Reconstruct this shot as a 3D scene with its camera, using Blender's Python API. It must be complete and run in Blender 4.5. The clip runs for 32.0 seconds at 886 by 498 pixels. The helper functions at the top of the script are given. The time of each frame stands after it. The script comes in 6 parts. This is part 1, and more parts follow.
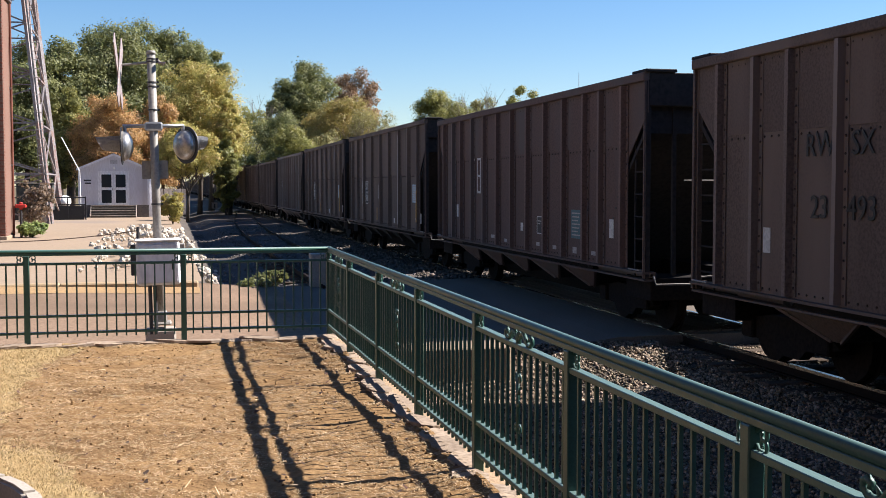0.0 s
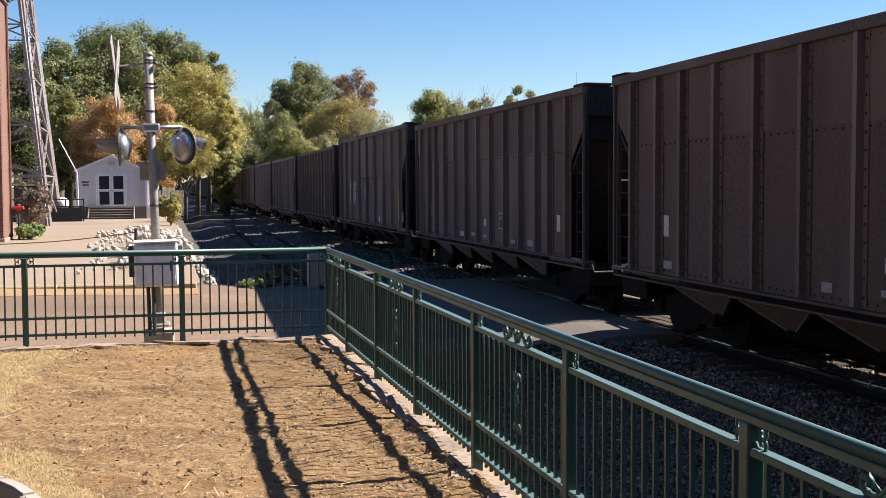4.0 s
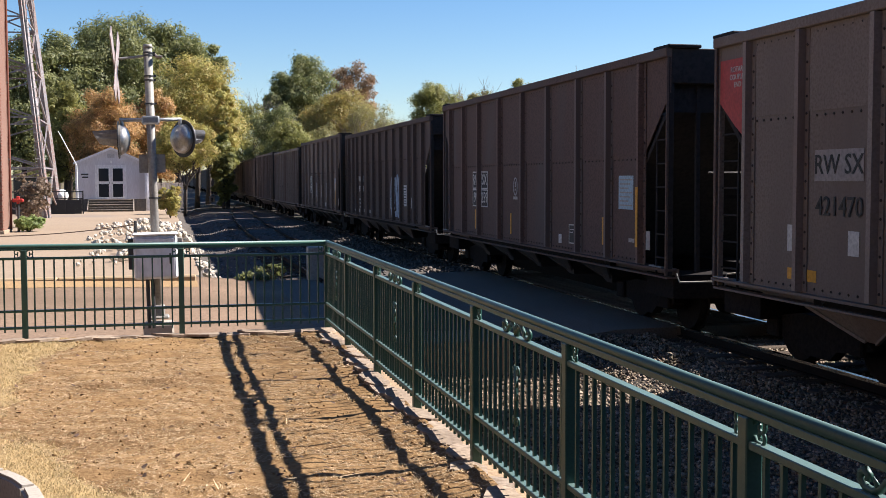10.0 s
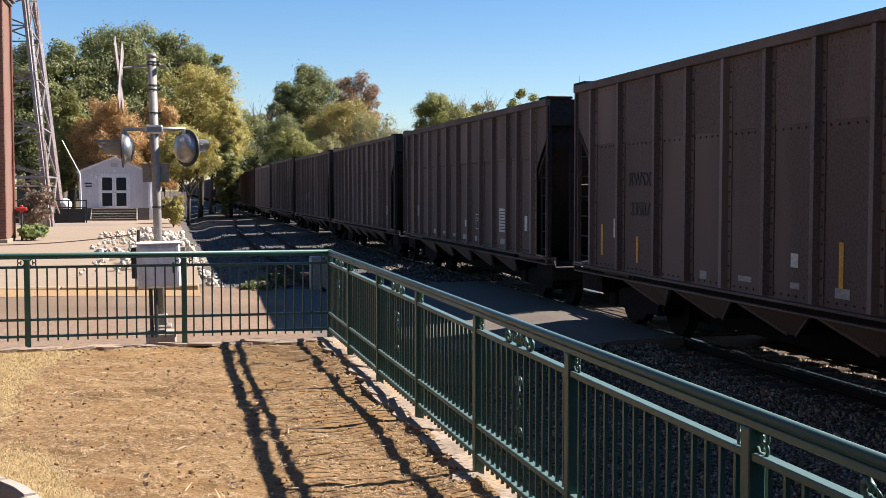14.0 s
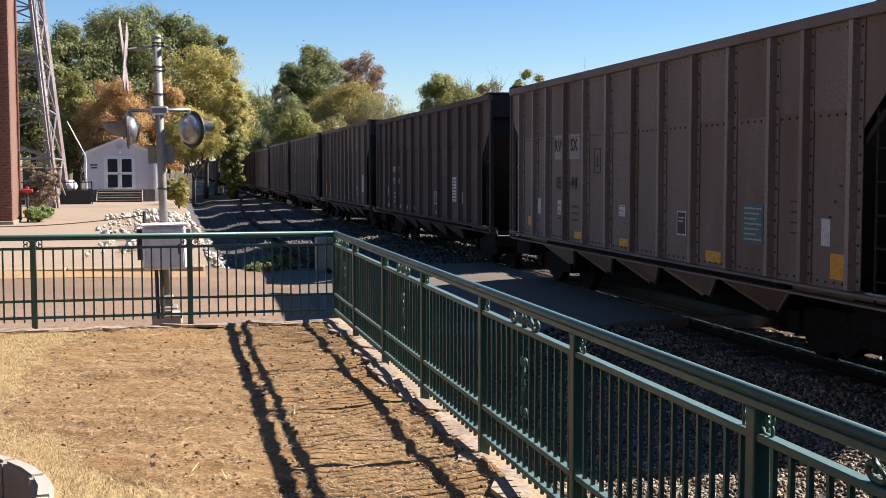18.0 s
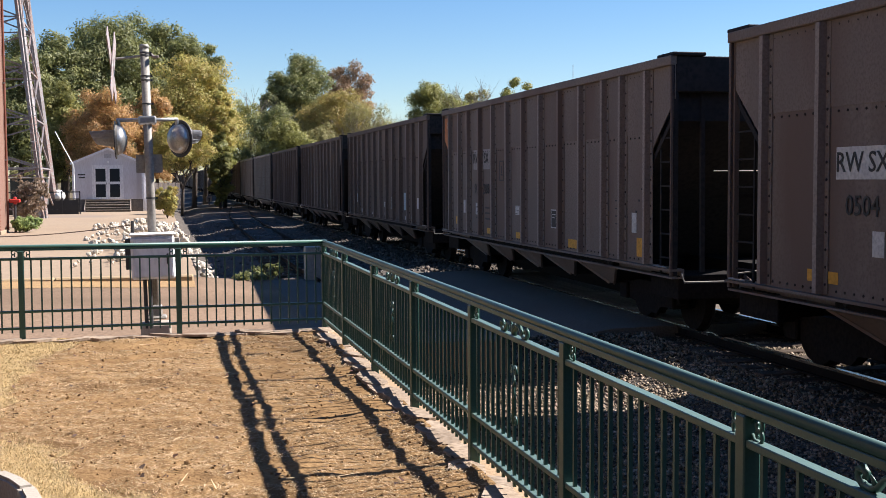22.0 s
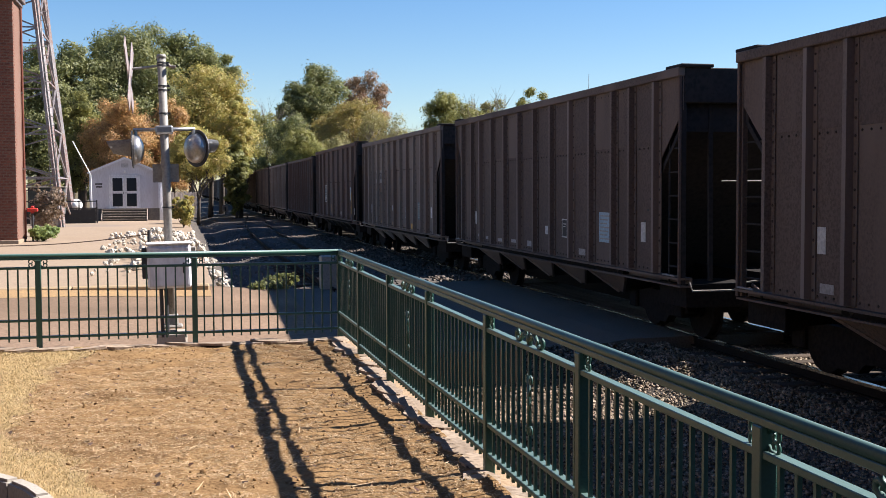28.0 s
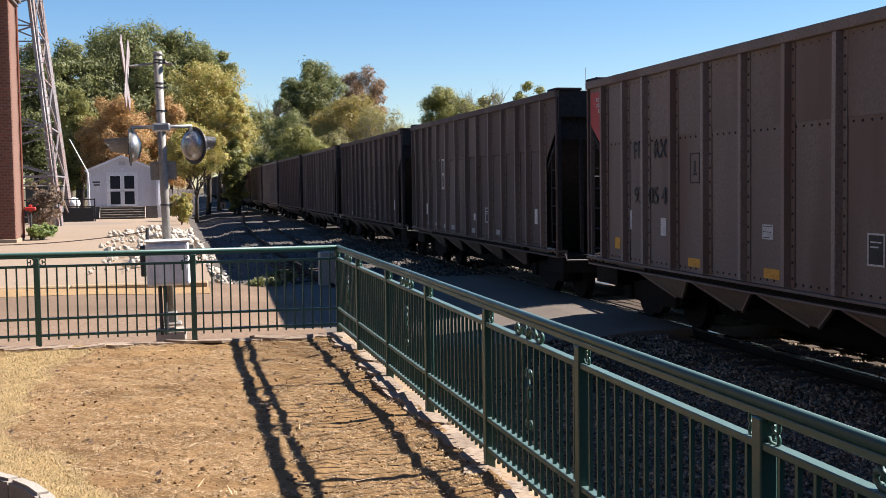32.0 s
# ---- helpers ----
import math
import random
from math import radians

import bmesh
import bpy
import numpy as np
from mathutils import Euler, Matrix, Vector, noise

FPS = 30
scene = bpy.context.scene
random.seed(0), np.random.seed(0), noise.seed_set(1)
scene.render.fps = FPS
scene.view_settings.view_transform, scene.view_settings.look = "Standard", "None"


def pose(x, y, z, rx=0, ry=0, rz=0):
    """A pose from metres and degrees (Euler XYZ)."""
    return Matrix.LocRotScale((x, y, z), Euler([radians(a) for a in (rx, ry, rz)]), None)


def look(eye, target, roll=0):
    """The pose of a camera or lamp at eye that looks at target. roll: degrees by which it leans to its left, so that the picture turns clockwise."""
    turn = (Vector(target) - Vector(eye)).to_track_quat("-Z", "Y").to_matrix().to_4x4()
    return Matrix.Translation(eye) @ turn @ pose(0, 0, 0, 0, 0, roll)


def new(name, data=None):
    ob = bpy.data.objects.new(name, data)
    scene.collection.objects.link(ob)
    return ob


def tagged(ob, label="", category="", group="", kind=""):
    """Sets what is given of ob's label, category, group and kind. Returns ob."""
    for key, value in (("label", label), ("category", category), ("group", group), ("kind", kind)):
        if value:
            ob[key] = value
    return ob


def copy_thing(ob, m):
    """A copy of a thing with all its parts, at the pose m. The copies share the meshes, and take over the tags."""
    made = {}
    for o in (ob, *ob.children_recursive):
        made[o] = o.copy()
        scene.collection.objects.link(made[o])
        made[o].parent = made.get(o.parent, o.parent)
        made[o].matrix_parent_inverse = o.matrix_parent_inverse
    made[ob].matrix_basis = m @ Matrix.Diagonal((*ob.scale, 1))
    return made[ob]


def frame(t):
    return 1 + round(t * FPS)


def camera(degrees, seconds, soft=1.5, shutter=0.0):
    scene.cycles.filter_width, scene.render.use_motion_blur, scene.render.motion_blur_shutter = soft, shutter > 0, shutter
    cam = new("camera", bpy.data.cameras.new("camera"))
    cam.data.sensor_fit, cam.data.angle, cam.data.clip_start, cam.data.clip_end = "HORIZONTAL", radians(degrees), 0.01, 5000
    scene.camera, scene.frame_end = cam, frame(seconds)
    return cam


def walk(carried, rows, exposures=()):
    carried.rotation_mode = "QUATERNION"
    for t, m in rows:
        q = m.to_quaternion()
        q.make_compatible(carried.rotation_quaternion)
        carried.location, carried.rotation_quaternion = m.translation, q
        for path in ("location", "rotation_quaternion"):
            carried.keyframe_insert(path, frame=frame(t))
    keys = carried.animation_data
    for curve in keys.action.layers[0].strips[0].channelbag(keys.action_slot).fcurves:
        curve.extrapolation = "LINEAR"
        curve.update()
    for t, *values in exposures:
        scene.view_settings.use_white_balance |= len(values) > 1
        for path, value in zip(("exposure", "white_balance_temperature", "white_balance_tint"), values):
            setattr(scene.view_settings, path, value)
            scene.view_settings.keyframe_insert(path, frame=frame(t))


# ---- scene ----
# ------------------------------------------------------------------ camera
EYE = Vector((0.0, 0.0, 1.96))


def aim(yaw, down, lean):
    """The camera's pose at the eye: degrees right of the track's way, below the horizon, and of lean."""
    a, b = radians(yaw), radians(down)
    way = Vector((math.sin(a) * math.cos(b), math.cos(a) * math.cos(b), -math.sin(b)))
    return look(EYE, EYE + way, lean)


cam = camera(41.86, 32.0, soft=0.75)
walk(cam, [
    (0, aim(13.424, 3.099, -0.000)),
    (0.5, aim(13.656, 3.189, -0.019)),
    (1, aim(13.622, 3.199, -0.048)),
    (1.5, aim(13.495, 2.937, -0.028)),
    (2, aim(13.464, 2.806, -0.023)),
    (2.5, aim(13.500, 2.924, -0.117)),
    (3, aim(13.517, 3.003, -0.121)),
    (3.5, aim(13.474, 3.038, -0.245)),
    (5.5, aim(13.590, 3.335, -0.235)),
    (6, aim(13.635, 3.341, -0.174)),
    (6.5, aim(13.602, 3.258, -0.108)),
    (7, aim(13.521, 3.259, -0.126)),
    (7.5, aim(13.476, 3.327, -0.219)),
    (8, aim(13.407, 3.336, -0.226)),
    (8.5, aim(13.370, 3.283, -0.199)),
    (9, aim(13.250, 3.251, -0.102)),
    (9.5, aim(13.212, 3.246, -0.095)),
    (10, aim(13.537, 3.439, -0.151)),
    (10.5, aim(13.669, 3.504, -0.087)),
    (11, aim(13.620, 3.467, -0.102)),
    (11.5, aim(13.589, 3.438, -0.002)),
    (12, aim(13.718, 3.485, -0.013)),
    (12.5, aim(13.783, 3.507, -0.092)),
    (13, aim(13.748, 3.375, -0.196)),
    (13.5, aim(13.506, 3.126, -0.100)),
    (14, aim(13.396, 2.951, -0.001)),
    (14.5, aim(13.340, 2.850, 0.177)),
    (16.5, aim(13.327, 3.361, -0.027)),
    (17, aim(13.310, 3.564, 0.007)),
    (17.5, aim(13.274, 3.753, -0.045)),
    (18, aim(13.129, 3.879, -0.060)),
    (18.5, aim(12.981, 3.686, -0.129)),
    (19, aim(12.960, 3.415, -0.080)),
    (19.5, aim(13.005, 3.409, -0.211)),
    (20, aim(12.989, 3.596, -0.334)),
    (20.5, aim(13.068, 3.816, -0.354)),
    (21, aim(13.360, 3.844, -0.368)),
    (21.5, aim(13.599, 3.641, -0.297)),
    (22, aim(13.669, 3.472, -0.300)),
    (22.5, aim(13.752, 3.429, -0.294)),
    (23, aim(13.790, 3.465, -0.234)),
    (23.5, aim(13.646, 3.524, -0.150)),
    (24, aim(13.488, 3.568, -0.294)),
    (24.5, aim(13.315, 3.600, -0.272)),
    (25, aim(13.359, 3.553, 0.038)),
    (25.5, aim(13.714, 3.115, 0.086)),
    (27.5, aim(12.993, 2.861, -0.070)),
    (28, aim(12.908, 2.993, -0.247)),
    (28.5, aim(12.703, 3.080, -0.255)),
    (29, aim(12.637, 3.120, -0.246)),
    (29.5, aim(12.817, 3.081, -0.357)),
    (30, aim(12.892, 3.013, -0.486)),
    (30.5, aim(12.828, 3.080, -0.693)),
    (31, aim(12.827, 3.165, -0.693)),
    (31.5, aim(12.943, 3.205, -0.792)),
    (32, aim(12.981, 3.248, -0.792)),
], exposures=[(0.0, 1.5, 6200, 15), (32.0, 1.5, 6200, 15)])

# ------------------------------------------------------------------ light
SUN_UP, SUN_TURN = radians(39.7), radians(89.0)
world = bpy.data.worlds.new("sky")
scene.world = world
world.use_nodes = True
wn = world.node_tree
sky = wn.nodes.new("ShaderNodeTexSky")
sky.sky_type, sky.sun_disc = "NISHITA", False
sky.sun_elevation, sky.sun_rotation = SUN_UP, SUN_TURN
sky.air_density, sky.dust_density, sky.ozone_density = 1.0, 0.15, 3.0
wn.nodes["Background"].inputs["Strength"].default_value = 0.050
deep = wn.nodes.new("ShaderNodeHueSaturation")
deep.inputs["Hue"].default_value = 0.504
deep.inputs["Saturation"].default_value = 1.27
wn.links.new(sky.outputs[0], deep.inputs["Color"])
wn.links.new(deep.outputs[0], wn.nodes["Background"].inputs["Color"])
sun_data = bpy.data.lights.new("sun", "SUN")
sun_data.energy, sun_data.angle, sun_data.color = 5.0, radians(0.53), (1.0, 0.94, 0.85)
sun = new("sun", sun_data)
to_sun = Vector((math.sin(SUN_TURN) * math.cos(SUN_UP), math.cos(SUN_TURN) * math.cos(SUN_UP), math.sin(SUN_UP)))
sun.matrix_world = look(to_sun * 50, (0, 0, 0))


# ------------------------------------------------------------------ materials
def surface(name, base, second=None, third=None, scale=6.0, fine=60.0, rough=0.8, metal=0.0, bump=0.15, spread=0.5, coords="Object", stretch=(1, 1, 1), per_object=0.0, leaf=0.0, rough_vary=0.1, per_island=0.0, depth=0.02, stain=None, stain_at=0.62, even_grain=False):
    """A procedural surface: large patches from base to second, fine grain towards third, relief from the grain, stains of their own shape."""
    m = bpy.data.materials.new(name)
    m.use_nodes = True
    nt = m.node_tree
    n, link = nt.nodes, nt.links.new
    bsdf = n["Principled BSDF"]
    second = second or tuple(c * 0.75 for c in base)
    third = third or tuple(c * 0.85 for c in second)
    tc = n.new("ShaderNodeTexCoord")
    mp = n.new("ShaderNodeMapping")
    mp.inputs["Scale"].default_value = stretch
    src = tc.outputs[coords]
    if per_object:
        info = n.new("ShaderNodeObjectInfo")
        off = n.new("ShaderNodeVectorMath")
        off.operation = "SCALE"
        cmb = n.new("ShaderNodeCombineXYZ")
        for k in range(3):
            link(info.outputs["Random"], cmb.inputs[k])
        link(cmb.outputs[0], off.inputs[0])
        off.inputs["Scale"].default_value = 37.0
        add = n.new("ShaderNodeVectorMath")
        link(src, add.inputs[0])
        link(off.outputs[0], add.inputs[1])
        src = add.outputs[0]
    link(src, mp.inputs["Vector"])
    big = n.new("ShaderNodeTexNoise")
    big.inputs["Scale"].default_value, big.inputs["Detail"].default_value = scale, 5.0
    small = n.new("ShaderNodeTexNoise")
    small.inputs["Scale"].default_value, small.inputs["Detail"].default_value = fine, 4.0
    link(mp.outputs[0], big.inputs["Vector"])
    link(src if even_grain else mp.outputs[0], small.inputs["Vector"])
    r1 = n.new("ShaderNodeValToRGB")
    r1.color_ramp.elements[0].position, r1.color_ramp.elements[1].position = 0.5 - spread / 2.5, 0.5 + spread / 2.5
    r1.color_ramp.elements[0].color, r1.color_ramp.elements[1].color = (*base, 1), (*second, 1)
    link(big.outputs["Fac"], r1.inputs["Fac"])
    r2 = n.new("ShaderNodeValToRGB")
    r2.color_ramp.elements[0].position, r2.color_ramp.elements[1].position = 0.42, 0.68
    link(small.outputs["Fac"], r2.inputs["Fac"])
    mx = n.new("ShaderNodeMix")
    mx.data_type = "RGBA"
    link(r2.outputs["Color"], mx.inputs["Factor"])
    link(r1.outputs["Color"], mx.inputs["A"])
    mx.inputs["B"].default_value = (*third, 1)
    colour = mx.outputs["Result"]
    if stain:
        sn = n.new("ShaderNodeTexNoise")
        sn.inputs["Scale"].default_value, sn.inputs["Detail"].default_value = scale * 0.37, 7.0
        link(mp.outputs[0], sn.inputs["Vector"])
        sr = n.new("ShaderNodeValToRGB")
        sr.color_ramp.elements[0].position, sr.color_ramp.elements[1].position = stain_at - 0.06, stain_at + 0.06
        link(sn.outputs["Fac"], sr.inputs["Fac"])
        ms = n.new("ShaderNodeMix")
        ms.data_type = "RGBA"
        link(sr.outputs["Color"], ms.inputs["Factor"])
        link(colour, ms.inputs["A"])
        ms.inputs["B"].default_value = (*stain, 1)
        colour = ms.outputs["Result"]
    if per_object or per_island:
        hs = n.new("ShaderNodeHueSaturation")
        mr = n.new("ShaderNodeMapRange")
        if per_island:
            g = n.new("ShaderNodeNewGeometry")
            link(g.outputs["Random Per Island"], mr.inputs["Value"])
        else:
            link(info.outputs["Random"], mr.inputs["Value"])
        v = per_island or per_object
        mr.inputs["To Min"].default_value, mr.inputs["To Max"].default_value = 1 - v, 1 + v
        link(mr.outputs[0], hs.inputs["Value"])
        if per_island:
            mh = n.new("ShaderNodeMapRange")
            link(g.outputs["Random Per Island"], mh.inputs["Value"])
            mh.inputs["To Min"].default_value, mh.inputs["To Max"].default_value = 0.5 + 0.025 * v, 0.5 - 0.025 * v
            link(mh.outputs[0], hs.inputs["Hue"])
        link(colour, hs.inputs["Color"])
        colour = hs.outputs["Color"]
    link(colour, bsdf.inputs["Base Color"])
    bsdf.inputs["Metallic"].default_value = metal
    rr = n.new("ShaderNodeMapRange")
    rr.inputs["To Min"].default_value, rr.inputs["To Max"].default_value = max(0.03, rough - rough_vary), min(1, rough + rough_vary)
    link(big.outputs["Fac"], rr.inputs["Value"])
    link(rr.outputs[0], bsdf.inputs["Roughness"])
    if bump:
        bp = n.new("ShaderNodeBump")
        bp.inputs["Strength"].default_value, bp.inputs["Distance"].default_value = bump, depth
        link(small.outputs["Fac"], bp.inputs["Height"])
        link(bp.outputs[0], bsdf.inputs["Normal"])
    if leaf:
        tr = n.new("ShaderNodeBsdfTranslucent")
        link(colour, tr.inputs["Color"])
        ad = n.new("ShaderNodeMixShader")
        ad.inputs[0].default_value = leaf
        link(bsdf.outputs[0], ad.inputs[1])
        link(tr.outputs[0], ad.inputs[2])
        link(ad.outputs[0], n["Material Output"].inputs["Surface"])
    return m


def plain_glass(name, tint=(0.02, 0.025, 0.03)):
    m = bpy.data.materials.new(name)
    m.use_nodes = True
    b = m.node_tree.nodes["Principled BSDF"]
    b.inputs["Specular IOR Level"].default_value = 0.2
    b.inputs["Base Color"].default_value, b.inputs["Roughness"].default_value = (*tint, 1), 0.06
    return m


SOIL = surface("dry_soil", (0.205, 0.124, 0.056), (0.260, 0.163, 0.076), (0.158, 0.092, 0.041), scale=1.1, fine=30, bump=0.5, depth=0.03, rough=0.95, stain=(0.127, 0.073, 0.032), stain_at=0.57)
STRAW = surface("straw", (0.451, 0.335, 0.190), (0.364, 0.247, 0.124), scale=3, fine=40, rough=0.8, per_island=0.45, bump=0)
LEAFBIT = surface("fallen_leaf", (0.090, 0.042, 0.020), (0.056, 0.028, 0.017), scale=9, rough=0.8, per_island=0.4, bump=0)
TURF = surface("dormant_turf", (0.403, 0.302, 0.140), (0.347, 0.241, 0.112), (0.280, 0.190, 0.090), scale=1.4, fine=70, bump=0.7, depth=0.03, rough=0.95)
BLADE = surface("dormant_grass", (0.448, 0.336, 0.162), (0.403, 0.291, 0.134), scale=0.8, fine=9, rough=0.7, per_island=0.3, bump=0, leaf=0.25)
CONCRETE = surface("concrete", (0.420, 0.387, 0.327), (0.352, 0.310, 0.252), (0.303, 0.268, 0.226), scale=1.3, fine=45, rough=0.9, bump=0.3, depth=0.01, stain=(0.252, 0.219, 0.177))
EDGESTONE = surface("tan_edging_stone", (0.325, 0.252, 0.179), (0.258, 0.190, 0.129), (0.202, 0.146, 0.095), scale=2.4, fine=20, rough=0.92, bump=0.4, per_object=0.15)
TANDRIVE = surface("tan_drive", (0.314, 0.241, 0.168), (0.280, 0.210, 0.146), (0.246, 0.185, 0.129), scale=0.25, fine=12, rough=0.92, bump=0.3, stain=(0.230, 0.185, 0.146))
ASPHALT = surface("worn_asphalt", (0.185, 0.128, 0.086), (0.275, 0.190, 0.128), (0.130, 0.091, 0.062), scale=0.30, fine=40, rough=0.92, bump=0.5, depth=0.012, stain=(0.100, 0.074, 0.053), stain_at=0.54, stretch=(0.35, 1.2, 1))
# darker copy of the road asphalt, for the train's shade on the crossing
SHADEASPHALT = surface("train_shaded_asphalt", (0.143, 0.119, 0.095), (0.180, 0.153, 0.124), (0.105, 0.087, 0.071), scale=0.5, fine=40, rough=0.92, bump=0.5, depth=0.012)
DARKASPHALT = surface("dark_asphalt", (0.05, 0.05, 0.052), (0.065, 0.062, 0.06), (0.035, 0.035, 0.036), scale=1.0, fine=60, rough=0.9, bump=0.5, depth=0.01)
YELLOWLINE = surface("worn_yellow_kerb", (0.347, 0.235, 0.106), (0.314, 0.224, 0.123), (0.280, 0.213, 0.140), scale=0.9, fine=22, rough=0.85, bump=0.2)
GUTTER = surface("dusty_gutter", (0.370, 0.240, 0.110), (0.300, 0.195, 0.098), (0.215, 0.145, 0.085), scale=0.8, fine=24, rough=0.95, bump=0.3)
DIRT = surface("ground_dirt", (0.161, 0.122, 0.084), (0.119, 0.098, 0.056), (0.077, 0.070, 0.038), scale=0.16, fine=4, rough=0.95, bump=0.5, depth=0.05, coords="Object")
BALLASTBED = surface("ballast_bed", (0.13, 0.107, 0.086), (0.08, 0.066, 0.054), (0.03, 0.026, 0.022), scale=0.9, fine=18, rough=0.95, bump=1.0, depth=0.05)
CINDERS = surface("trodden_cinders", (0.121, 0.105, 0.090), (0.090, 0.078, 0.067), (0.066, 0.057, 0.050), scale=0.5, fine=9, rough=0.95, bump=0.3, depth=0.02)
# blackened so the sunlit ground past the rails reads as shade
DIMMEDCINDERS = surface("dimmed_far_cinders", (0.045, 0.042, 0.032), (0.030, 0.030, 0.020), (0.022, 0.020, 0.016), scale=0.8, fine=12, rough=0.95, bump=0.5, depth=0.03)
STONE = surface("ballast_stone", (0.345, 0.277, 0.197), (0.148, 0.115, 0.080), (0.037, 0.029, 0.020), scale=5, fine=30, rough=0.9, bump=0.2, per_island=0.55)
# darker copy of the ballast stone, with the train's shade in its colour
SHADESTONE = surface("shaded_ballast_stone", (0.15, 0.125, 0.10), (0.085, 0.07, 0.057), (0.04, 0.033, 0.027), scale=5, fine=30, rough=0.92, bump=0.2, per_island=0.55)
CINDERSTONE = surface("cinder_stone", (0.19, 0.16, 0.13), (0.10, 0.085, 0.07), (0.05, 0.043, 0.036), scale=5, fine=30, rough=0.95, bump=0.2, per_island=0.6)
WHITEROCK = surface("limestone_rock", (0.564, 0.499, 0.403), (0.483, 0.419, 0.330), (0.362, 0.306, 0.234), scale=2.2, fine=16, rough=0.9, bump=0.6, depth=0.04, per_object=0.18)
RAILSTEEL = surface("rail_steel", (0.024, 0.018, 0.015), (0.018, 0.014, 0.012), scale=2, fine=30, rough=0.75, metal=0.2)
RAILHEAD = surface("polished_rail_head", (0.33, 0.32, 0.31), (0.26, 0.25, 0.24), scale=3, fine=30, rough=0.25, metal=1.0, bump=0.02)
TIE = surface("creosoted_tie", (0.075, 0.055, 0.042), (0.11, 0.085, 0.065), (0.05, 0.04, 0.03), scale=2, fine=20, stretch=(1, 8, 8), rough=0.95, bump=0.5, per_object=0.3)
for dull in (SOIL, TURF, CONCRETE, TANDRIVE, ASPHALT, SHADEASPHALT, DARKASPHALT, DIRT, BALLASTBED, CINDERS, DIMMEDCINDERS, GUTTER, STONE, SHADESTONE, TIE, RAILSTEEL):
    dull.node_tree.nodes["Principled BSDF"].inputs["Specular IOR Level"].default_value = 0.05
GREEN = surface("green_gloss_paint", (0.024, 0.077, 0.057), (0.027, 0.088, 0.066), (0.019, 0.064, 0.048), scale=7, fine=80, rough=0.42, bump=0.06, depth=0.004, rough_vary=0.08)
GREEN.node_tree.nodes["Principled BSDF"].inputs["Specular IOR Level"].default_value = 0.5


def lighten_tops(m, top_tone):
    """Mixes a paler tone into upward faces: light from above painted into the colour."""
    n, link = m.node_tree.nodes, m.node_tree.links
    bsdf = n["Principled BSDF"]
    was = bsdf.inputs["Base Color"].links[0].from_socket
    geo, sep, ramp, mottle, mul, mix = (n.new("ShaderNode" + k) for k in ("NewGeometry", "SeparateXYZ", "MapRange", "TexNoise", "Math", "Mix"))
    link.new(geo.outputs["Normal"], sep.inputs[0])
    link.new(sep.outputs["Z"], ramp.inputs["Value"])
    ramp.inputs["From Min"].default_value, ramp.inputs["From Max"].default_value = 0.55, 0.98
    mottle.inputs["Scale"].default_value = 30.0
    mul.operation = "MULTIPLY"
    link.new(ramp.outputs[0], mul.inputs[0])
    link.new(mottle.outputs["Fac"], mul.inputs[1])
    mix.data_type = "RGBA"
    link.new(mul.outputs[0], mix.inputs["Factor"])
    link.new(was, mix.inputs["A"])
    mix.inputs["B"].default_value = (*top_tone, 1)
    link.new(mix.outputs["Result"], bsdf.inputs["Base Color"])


# fence tops and the round rail get their sunlit highlight from this colour
lighten_tops(GREEN, (0.17, 0.235, 0.215))
BRICK = surface("red_brick", (0.185, 0.058, 0.031), (0.151, 0.047, 0.026), (0.129, 0.040, 0.022), scale=1.2, fine=24, rough=0.9, bump=0.3, per_object=0.22)
MORTAR = surface("brick_wall_mortar", (0.168, 0.073, 0.045), (0.142, 0.058, 0.036), (0.168, 0.120, 0.086), scale=0.7, fine=18, rough=0.95, bump=0.3)
TRIMWHITE = surface("weathered_white_paint", (0.70, 0.69, 0.69), (0.60, 0.59, 0.60), (0.52, 0.51, 0.52), scale=0.9, fine=14, rough=0.7, bump=0.15, stretch=(1, 1, 0.4))
SHEDGREY = surface("pale_grey_siding", (0.56, 0.55, 0.58), (0.50, 0.48, 0.51), (0.44, 0.42, 0.44), scale=0.8, fine=9, rough=0.75, bump=0.2, stretch=(2.5, 2.5, 0.35), stain=(0.40, 0.37, 0.37))
SHEDBASE = surface("dark_skirting", (0.16, 0.14, 0.12), (0.11, 0.10, 0.09), scale=1.5, fine=12, rough=0.9)
STEPWOOD = surface("weathered_step_wood", (0.33, 0.28, 0.23), (0.25, 0.21, 0.17), scale=1.2, fine=14, stretch=(0.4, 3, 6), rough=0.9, per_object=0.15)
PALEBOARD = surface("pale_weathered_boards", (0.44, 0.38, 0.32), (0.36, 0.30, 0.25), scale=1.5, fine=16, stretch=(3, 3, 0.4), rough=0.9, per_object=0.2)
ROOFING = surface("shed_roofing", (0.42, 0.41, 0.42), (0.35, 0.34, 0.35), scale=1, fine=14, rough=0.8)
WINDOW = plain_glass("dark_pane")
GALV = surface("galvanised_steel", (0.280, 0.258, 0.221), (0.235, 0.218, 0.187), (0.196, 0.179, 0.154), scale=3, fine=24, rough=0.6, metal=0.12, bump=0.08)
SILVER = surface("aluminium_paint", (0.370, 0.364, 0.347), (0.314, 0.308, 0.297), (0.269, 0.263, 0.252), scale=5, fine=30, rough=0.35, metal=0.75, bump=0.05)
VISOR = surface("pale_grey_visor_paint", (0.46, 0.46, 0.47), (0.38, 0.38, 0.39), scale=4, fine=30, rough=0.5, bump=0.05)
BLACK = surface("black_paint", (0.018, 0.018, 0.02), (0.03, 0.03, 0.03), scale=4, fine=30, rough=0.55)
